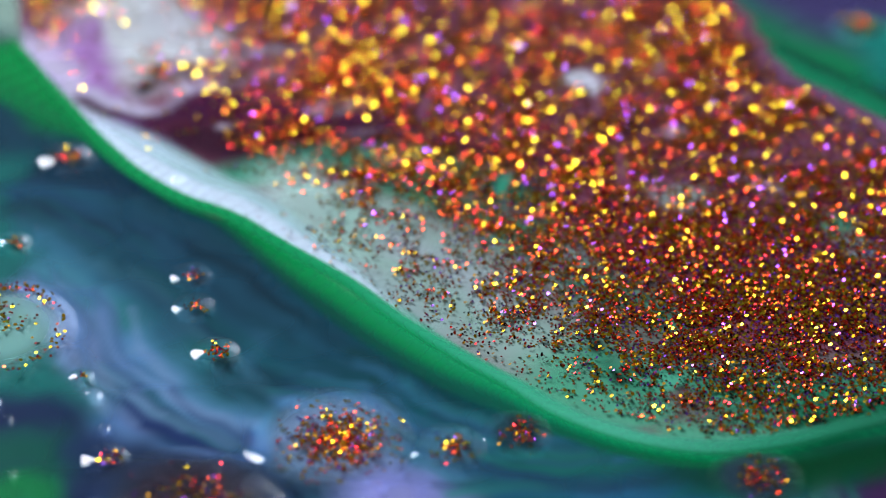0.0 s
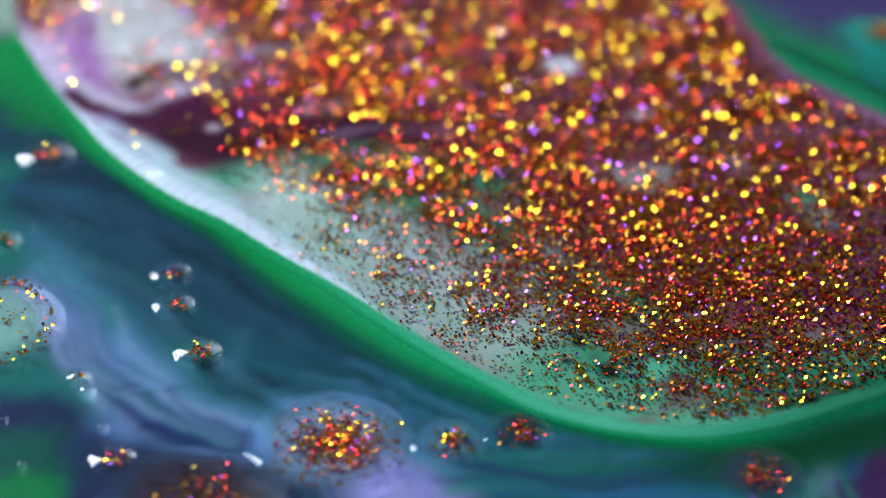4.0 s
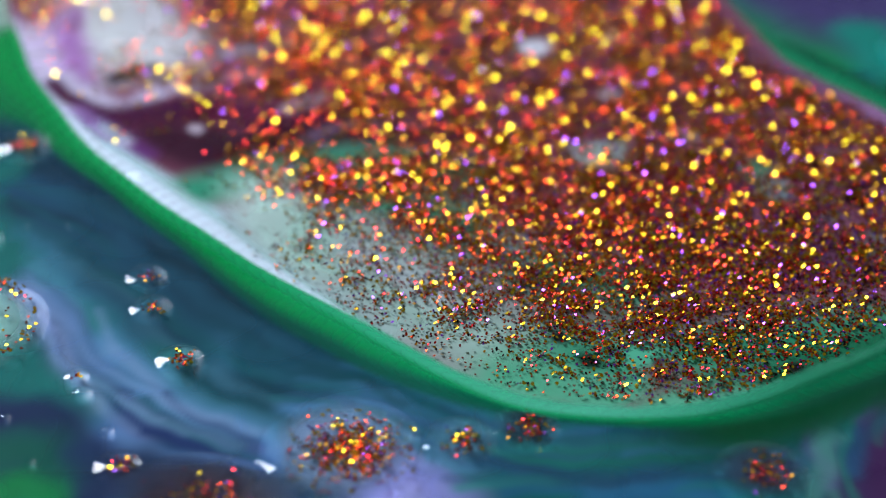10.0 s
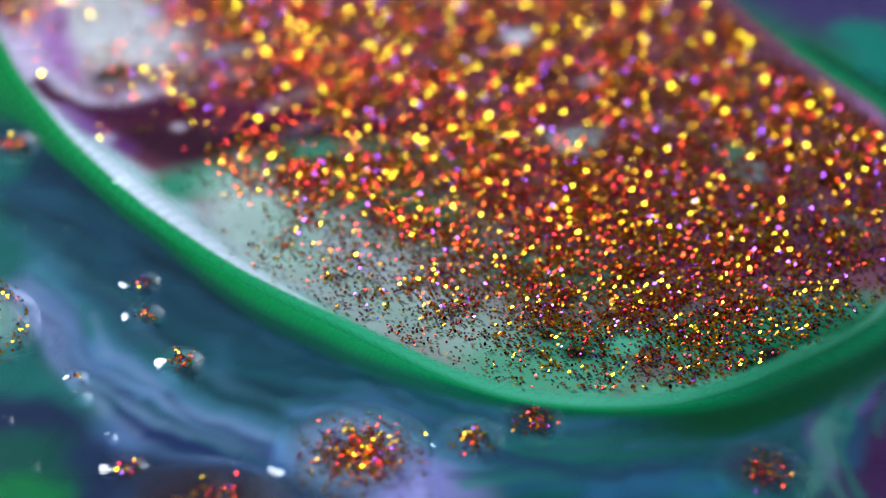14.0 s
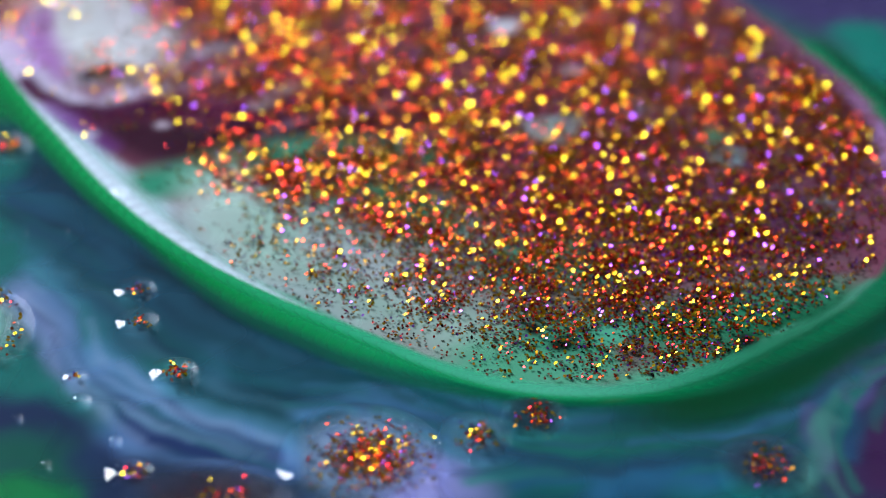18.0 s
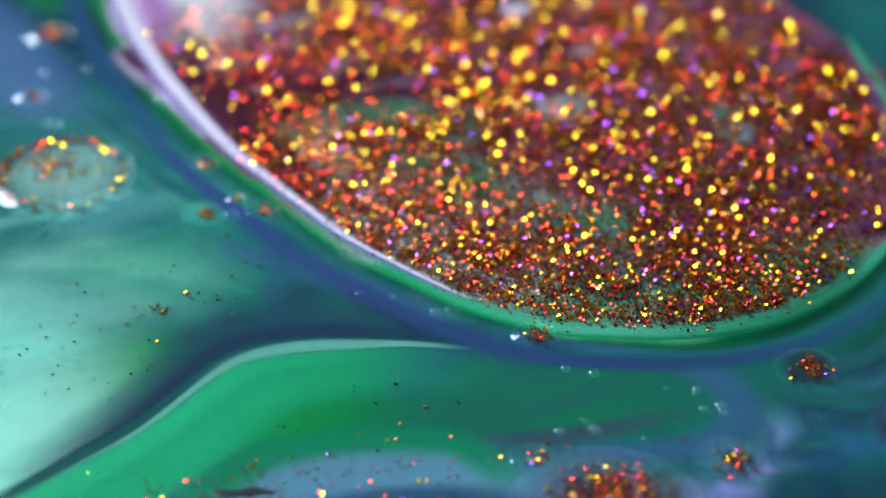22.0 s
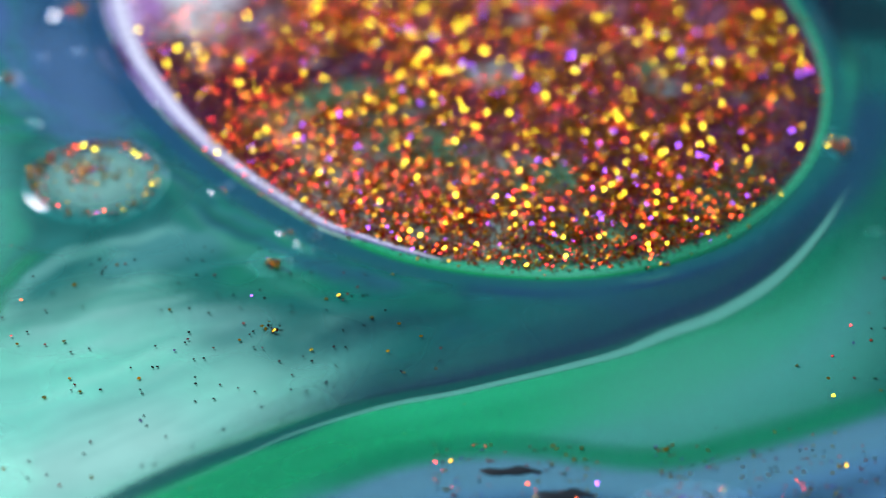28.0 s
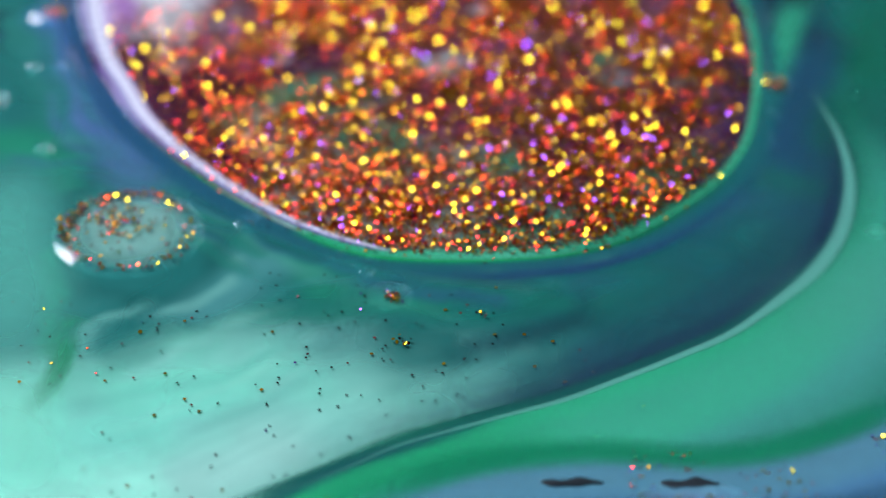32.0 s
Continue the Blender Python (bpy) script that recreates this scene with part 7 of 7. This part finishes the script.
drop([(0, -20.1, -12.5), (18.95, -20.5, -12.5), (19.5, -17.7, -7.4), (20, -15.3, -4.5), (20.5, -14.4, -1.3), (21, -12.8, 2.5), (21.5, -12.6, 4.1), (22, -12.7, 4.8), (22.5, -12.9, 5.5), (23, -12.6, 5.4), (24, -11.8, 5.2), (25, -11.6, 4.3), (25.5, -11.4, 4.0), (27.5, -9.9, 2.0), (28, -9.3, 1.2), (29, -8.4, 0.5), (30, -7.5, -0.3), (31, -6.7, -0.7), (32, -6.0, -0.9)], 0.75, 0.20, 12, 0.5, "small oil drop with a pinch of glitter", 25)
drop([(0, -24.7, -14.7), (18.95, -25.0, -14.7), (19.2, -23.4, -12.9), (19.5, -21.8, -10.9), (20, -18.2, -7.0), (20.5, -15.9, -3.5), (21, -13.3, 0.7), (21.5, -12.7, 2.4), (22, -12.9, 3.2), (22.5, -13.1, 3.9), (23, -12.8, 3.8), (24, -12.0, 3.4), (25, -11.6, 2.6), (25.5, -11.2, 2.1), (27.5, -9.2, 0.2), (28, -8.6, -0.4), (29, -7.3, -1.3), (30, -6.1, -2.2), (31, -5.3, -2.5), (32, -4.5, -2.8)], 0.5, 0.13, 0, 0, "tiny clear bubble on the paint", 26)
drop([(0, -19.3, -14.1), (1.5, -19.5, -13.9), (3, -19.6, -13.8), (6, -19.8, -13.8), (9, -19.9, -13.9), (12, -19.9, -14.1), (14.5, -19.9, -14.2), (16.5, -19.9, -14.3), (18, -19.9, -14.5), (19, -19.6, -14.3), (19.5, -15.3, -11.0), (20, -12.0, -8.6), (20.5, -8.9, -7.0), (21, -4.9, -5.3), (21.5, -2.1, -5.5), (22, 0.6, -6.4), (22.5, 3.0, -7.3), (23, 5.9, -7.7), (24, 11.9, -6.8), (25, 16.8, -4.5), (25.5, 18.8, -2.9), (27, 25.9, 1.3)], 0.6, 0.22, 0, 0, "tiny clear bubble on the paint", 27)
drop([(0, -18.4, -16.9), (1.5, -18.5, -16.8), (3, -18.5, -16.8), (6, -18.4, -16.9), (9, -18.2, -17.1), (12, -18.1, -17.4), (14.5, -17.9, -17.6), (16.5, -17.8, -17.8), (18, -17.7, -17.9), (19, -17.3, -17.9), (19.5, -11.8, -15.8), (20, -7.6, -14.6), (20.5, -3.1, -13.8), (21, 3.9, -13.7), (21.5, 9.7, -14.6), (22, 15.2, -15.0), (22.5, 20.1, -15.2), (24, 35.5, -16.2)], 0.4, 0.14, 0, 0, "tiny clear bubble on the paint", 28)
drop([(0, -16.3, 6.7), (1.5, -17.1, 7.0), (3, -17.5, 7.2), (6, -18.4, 7.3), (9, -19.0, 7.1), (12, -19.5, 6.7), (14.5, -19.8, 6.3), (16.5, -20.0, 5.8), (18, -19.8, 5.3), (19, -20.2, 5.3), (19.5, -19.6, 7.3), (20, -19.2, 9.0), (20.5, -18.9, 10.7), (21, -18.5, 14.2), (21.5, -18.3, 15.2), (22, -18.3, 15.9), (22.5, -18.4, 16.9), (23, -18.3, 16.9), (24, -17.7, 17.0), (25, -17.9, 16.4), (25.5, -17.9, 16.1), (27.5, -17.8, 15.4), (28, -18.0, 15.2), (29, -18.4, 14.9), (30, -18.9, 14.6), (31, -19.5, 14.5), (32, -20.0, 14.3)], 0.7, 0.25, 0, 0, "tiny clear bubble on the paint", 29)
drop([(0, -24.5, 1.8), (1.5, -24.7, 1.9), (3, -24.8, 2.0), (6, -25.0, 2.1), (9, -25.1, 1.9), (12, -25.1, 1.8), (14.5, -25.2, 1.6), (16.5, -25.2, 1.4), (18, -25.1, 1.2), (19, -24.8, 1.4), (19.5, -20.2, 5.4), (20, -16.7, 8.2), (20.5, -13.4, 10.2), (21, -9.0, 12.2), (21.5, -5.8, 11.9), (22, -3.0, 10.9), (22.5, -0.2, 9.8), (23, 3.0, 9.3), (24, 9.5, 10.4), (25, 14.9, 13.2), (26.5, 24.1, 16.3)], 0.16, 0.11, 0, 0, "tiny clear bubble on the paint", 30)
drop([(0, -22.1, 1.9), (1.5, -22.3, 2.1), (3, -22.4, 2.2), (6, -22.6, 2.3), (9, -22.7, 2.1), (12, -22.7, 1.9), (14.5, -22.8, 1.7), (16.5, -22.7, 1.6), (18, -22.7, 1.4), (19, -22.4, 1.6), (19.5, -17.7, 5.6), (20, -14.2, 8.4), (20.5, -10.8, 10.4), (21, -6.4, 12.4), (21.5, -3.3, 12.1), (22, -0.4, 11.1), (22.5, 2.3, 10.0), (23, 5.5, 9.5), (24, 12.1, 10.6), (25, 17.5, 13.4), (26.5, 26.8, 16.5)], 0.16, 0.11, 0, 0, "tiny clear bubble on the paint", 31)
drop([(0, 32.9, -35.7), (18.95, 32.6, -35.7), (22.5, 28.9, 4.6), (23, 28.8, 5.6), (24, 28.6, 7.7), (25, 27.5, 9.2), (25.5, 26.9, 9.8), (27.5, 25.2, 11.9), (28, 24.7, 12.3), (29, 23.8, 13.1), (30, 22.7, 13.6), (31, 21.7, 14.0), (32, 21.0, 14.6)], 0.5, 0.18, 0, 0, "tiny clear bubble on the paint", 32)
drop([(0, 32.5, -37.2), (18.95, 32.2, -37.2), (22.5, 28.4, 2.2), (23, 28.4, 3.2), (24, 28.1, 5.3), (25, 27.1, 6.7), (25.5, 26.5, 7.2), (27.5, 24.8, 9.4), (28, 24.3, 9.7), (29, 23.5, 10.5), (30, 22.4, 11.0), (31, 21.4, 11.4), (32, 20.7, 12.0)], 0.4, 0.14, 0, 0, "tiny clear bubble on the paint", 33)
drop([(0, -49.5, -13.8), (18.95, -48.2, -13.8), (19.6, -24.9, -10.8), (20, -17.8, -7.0), (20.5, -15.5, -3.5), (21, -12.8, 0.6), (21.5, -12.4, 2.3), (22, -12.6, 3.1), (22.5, -12.8, 3.8), (23, -12.5, 3.8), (25, -11.1, 2.3), (28, -8.0, -0.6), (30, -7.9, -0.6), (32, -4.5, -1.4)], 0.4, 0.14, 0, 0, "tiny clear bubble on the paint", 34)
drop([(0, -45.1, -18.5), (18.95, -43.5, -18.5), (19.6, -19.4, -17.1), (20, -14.5, -16.4), (20.5, -9.8, -14.1), (21, -3.0, -11.7), (21.5, 2.6, -11.8), (22, 8.4, -12.2), (22.5, 14.1, -11.5), (23, 19.8, -10.4), (23.5, 23.7, -8.2), (24, 26.7, -5.5), (25.5, 37.9, 2.4)], 0.4, 0.14, 0, 0, "tiny clear bubble on the paint", 35)
drop([(0, -43.3, -19.5), (18.95, -41.8, -19.5), (19.6, -23.1, -19.2), (20, -14.5, -20.7), (20.5, -9.8, -18.5), (21, -2.9, -17.0), (21.5, 2.6, -16.5), (22, 8.2, -17.0), (22.5, 13.2, -17.6), (23, 17.2, -18.5), (23.5, 21.1, -18.8), (24, 24.8, -18.5), (25.5, 36.2, -18.5)], 0.4, 0.14, 0, 0, "tiny clear bubble on the paint", 36)
drop([(0, -23.7, -16.1), (6, -24.0, -16.1), (9, -23.9, -16.0), (13, -23.7, -16.1), (19, -22.8, -15.9), (19.5, -17.8, -14.8), (20, -12.0, -13.8), (20.5, -5.0, -13.4), (21, 2.1, -12.7), (21.5, 8.2, -13.4), (22, 14.0, -13.6), (22.5, 19.3, -13.3), (23, 24.4, -11.5), (24.5, 40.5, -8.3)], 0.3, 0.11, 0, 0, "tiny clear bubble on the paint", 37)
drop([(0, -22.9, -20.5), (6, -22.3, -19.8), (9, -22.1, -19.7), (13, -21.8, -19.9), (19, -20.7, -19.8), (19.5, -14.7, -18.1), (20, -7.4, -14.8), (20.5, -2.9, -14.2), (21, 4.2, -14.2), (21.5, 10.0, -15.1), (22, 15.3, -15.6), (22.5, 19.6, -16.2), (23, 19.2, -16.8), (23.5, 24.0, -15.7), (25, 30.6, -15.0)], 0.3, 0.11, 0, 0, "tiny clear bubble on the paint", 38)

BUBBLE = "tiny clear bubble on the paint"
drop([(0, *(-58.8, 6.6)), (19.1, *(-58.8, 6.6)), (20, *(-29.1, 4.2)), (21, *(-25.0, 8.5)), (22, *(-24.9, 13.1)), (25, *(-26.2, 14.9)), (28, *(-26.2, 13.1)), (31, *(-25.5, 10.9)), (32, *(-25.1, 10.2))], 0.62, 0.22, 0, 0, BUBBLE, 39)
drop([(0, *(-60.4, 11.7)), (19.1, *(-60.4, 11.7)), (20, *(-30.5, 8.5)), (21, *(-26.3, 14.3)), (22, *(-26.4, 19.1)), (25, *(-27.0, 21.5)), (28, *(-26.8, 21.2)), (32, *(-27.1, 19.9))], 0.5, 0.18, 0, 0, BUBBLE, 40)
drop([(0, *(-60.8, 13.0)), (19.1, *(-60.8, 13.0)), (20, *(-28.4, 9.1)), (21, *(-23.8, 14.9)), (22, *(-23.7, 19.8)), (25, *(-23.5, 23.3)), (28, *(-24.4, 21.9)), (32, *(-25.4, 20.1))], 0.45, 0.16, 0, 0, BUBBLE, 41)
drop([(0, -49.0, -15.5), (19.1, -49.0, -15.5), (20.5, -9.0, -7.5), (21.5, -2.2, -6.1), (23, 5.8, -8.0), (25, 16.6, -4.9), (28, 22.7, 6.1), (32, 21.1, 14.1)], 0.42, 0.1, 0, 0, BUBBLE, 42)
drop([(0, -50.7, -15.0), (19.1, -50.7, -15.0), (20.5, -10.7, -7.0), (21.5, -4.3, -4.7), (23, 1.7, -6.6), (25, 11.1, -6.6), (28, 20.4, 2.6), (32, 20.6, 10.8)], 0.3, 0.1, 0, 0, BUBBLE, 43)
drop([(0, -52.5, -15.9), (19.1, -52.5, -15.9), (20.5, -12.5, -7.9), (21.5, -6.0, -4.6), (23, -0.8, -5.9), (25, 8.1, -7.0), (28, 18.8, 0.6), (32, 20.6, 11.8)], 0.34, 0.1, 0, 0, BUBBLE, 44)
drop([(0, -49.8, -22.4), (19.1, -49.8, -22.4), (20.5, -9.8, -14.4), (21.5, 2.5, -12.2), (23, 19.8, -10.8), (25, 42.8, -8.9)], 0.34, 0.1, 0, 0, BUBBLE, 45)
drop([(0, -45.0, -21.8), (19.1, -45.0, -21.8), (20.5, -5.0, -13.8), (21.5, 8.1, -13.8), (23, 24.3, -11.9), (25, 45.9, -9.5)], 0.24, 0.1, 0, 0, BUBBLE, 46)
drop([(0, -43.3, -21.6), (19.1, -43.3, -21.6), (20.5, -3.3, -13.6), (21.5, 9.6, -14.3), (23, 26.3, -12.2), (25, 48.6, -9.4)], 0.24, 0.1, 0, 0, BUBBLE, 47)
drop([(0, -42.8, -22.7), (19.1, -42.8, -22.7), (20.5, -2.8, -14.7), (21.5, 10.0, -15.5), (23, 26.7, -13.7), (25, 49.0, -11.2)], 0.26, 0.1, 0, 0, BUBBLE, 48)
drop([(0, -49.9, -27.2), (19.1, -49.9, -27.2), (20.5, -9.9, -19.2), (21.5, 2.5, -16.9), (23, 17.1, -18.8), (25, 36.7, -21.4)], 0.34, 0.1, 0, 0, BUBBLE, 49)
drop([(0, -49.5, -26.5), (19.1, -49.5, -26.5), (20.5, -9.5, -18.5), (21.5, 3.6, -16.2), (23, 19.1, -17.1), (25, 39.8, -18.4)], 0.24, 0.1, 0, 0, BUBBLE, 50)
drop([(0, -44.6, -25.6), (19.1, -44.6, -25.6), (20.5, -4.6, -17.6), (21.5, 7.2, -17.6), (23, 21.7, -18.5), (25, 41.1, -19.6)], 0.2, 0.1, 0, 0, BUBBLE, 51)


# ---- loose glitter strewn over the mint paint ----
# mostly near-black foil: the flat flakes' dark reflections are put into their colour
DARK_MIX = (0.05, 0.08, 0.05, 0.06, 0.06, 0.70)


def strewn(seed, count, x0, y0, x1, y1, start, lean=0.14, shares=DARK_MIX, size=0.2):
    dice = np.random.default_rng(seed)
    cell = 4.0
    centres, sets = [], []
    for x in np.arange(x0, x1, cell):
        for y in np.arange(y0, y1, cell):
            centres.append((x + cell / 2, y + cell / 2))
            sets.append(dice.uniform(-cell / 2, cell / 2, (dice.poisson(count), 2)))
    for c, q, row in zip(centres, sets, paths(LATE, centres, start)):
        if len(q):
            ob = tagged(new("loose_glitter", flakes("loose_glitter", q, 0.0, 0.02, size, lean, dice, shares)), "loose glitter specks strewn on mint paint", "glitter", "loose glitter", "stuff")
            drift(ob, row, 0.318 if shares is None else 0.275)


strewn(50, 4.4, -30, -24, -8, 4, 25)
strewn(51, 2.0, -22, -18, 8, -6, 25)
strewn(52, 45.0, -8, -26, 9, -19.5, 25, 0.3, None, 0.22)
strewn(54, 4.5, 6, -24, 26, -15, 25, 0.25, None, 0.2)
strewn(53, 2.4, -50, -20, -30, 6, 25)


def clump(rows, count, seed):
    """A few flakes that stick together on the paint."""
    dice = np.random.default_rng(seed)
    me = flakes("glitter_clump", dice.normal(0, 0.2, (count, 2)) * (1.5, 1.0), 0.0, 0.08, 0.19, 0.4, dice, (0.15, 0.2, 0.05, 0.1, 0.05, 0.45))
    ob = tagged(new("glitter_clump", me), "small clump of dark and gold glitter on mint paint", "glitter", "clumps of glitter")
    drift(ob, [(t, *at, 0) for t, at in rows], 0.335)


clump([(0, (-52.6, -13.8)), (19.1, (-52.6, -13.8)), (20, (-28.7, -10.8)), (20.5, (-23.2, -9.5)), (21, (-19.5, -7.6)), (22, (-16.3, -6.3)), (23, (-15.2, -5.9)), (25, (-14.2, -5.9)), (28, (-9.8, -8.1)), (29, (-7.8, -8.6)), (30, (-5.9, -8.8)), (32, (-2.3, -9.3))], 16, 61)
clump([(0, (-53.4, -11.3)), (19.1, (-53.4, -11.3)), (20, (-28.5, -8.2)), (20.5, (-22.6, -6.8)), (21, (-18.8, -5.5)), (22, (-14.6, -4.7)), (23, (-13.2, -4.2)), (25, (-11.7, -4.0)), (28, (-5.7, -5.0)), (29, (-3.6, -5.4)), (30, (-1.4, -5.5)), (32, (2.5, -6.6))], 7, 62)


def fleck(rows, long, wide, label):
    """A thin dark sliver lying on the paint."""
    bm = bmesh.new()
    bmesh.ops.create_icosphere(bm, subdivisions=3, radius=MM)
    for v in bm.verts:
        bend = 0.25 * math.sin(v.co.x / MM * 4) * wide * MM
        v.co = (v.co.x * long, v.co.y * wide * (1 + 0.3 * math.sin(v.co.x / MM * 7)) + bend, v.co.z * 0.06)
    me = bpy.data.meshes.new("dark_fleck")
    bm.to_mesh(me)
    bm.free()
    me.polygons.foreach_set("use_smooth", [True] * len(me.polygons))
    me.materials.append(SLATE)
    ob = tagged(new("dark_fleck", me), label, "fleck", "dark flecks")
    rows = [r for r in rows if r[0] <= 32]
    rows = rows if rows[-1][0] == 32 else rows + [(32, *rows[-1][1:])]
    drift(ob, [(t, x, y, 0) for t, x, y in rows], 0.335)


fleck([(0, -43.8, -23.1), (18.95, -42.4, -23.1), (20, -28.6, -25.7), (21, -14.1, -24.8), (22, -10.5, -22.2), (23, -8.5, -21.2), (23.5, -7.3, -20.7), (24, -6.7, -20.1), (25, -4.2, -19.9), (28, 3.6, -20.5), (29, 5.3, -20.7), (30, 6.8, -20.8), (32, 6.8, -21.4)], 1.7, 0.32, "thin dark sliver on pale blue paint")
fleck([(0, -43.6, -23.9), (18.95, -42.1, -23.9), (20, -31.3, -26.9), (21, -17.0, -25.7), (22, -13.3, -24.4), (23, -11.3, -23.5), (25, -4.3, -22.6), (28, 6.4, -22.4), (29, 9.4, -22.2), (30, 11.2, -21.8), (32, 13.0, -21.5)], 1.6, 0.4, "thin dark sliver on pale blue paint")


def motions():
    for thing, rows, z in MOVES:
        walk(thing, [(t, Matrix.Translation((x * MM, y * MM, (z[t] if isinstance(z, dict) else z) * MM)) @ Matrix.Rotation(a, 4, "Z")) for t, x, y, a in rows])


motions()
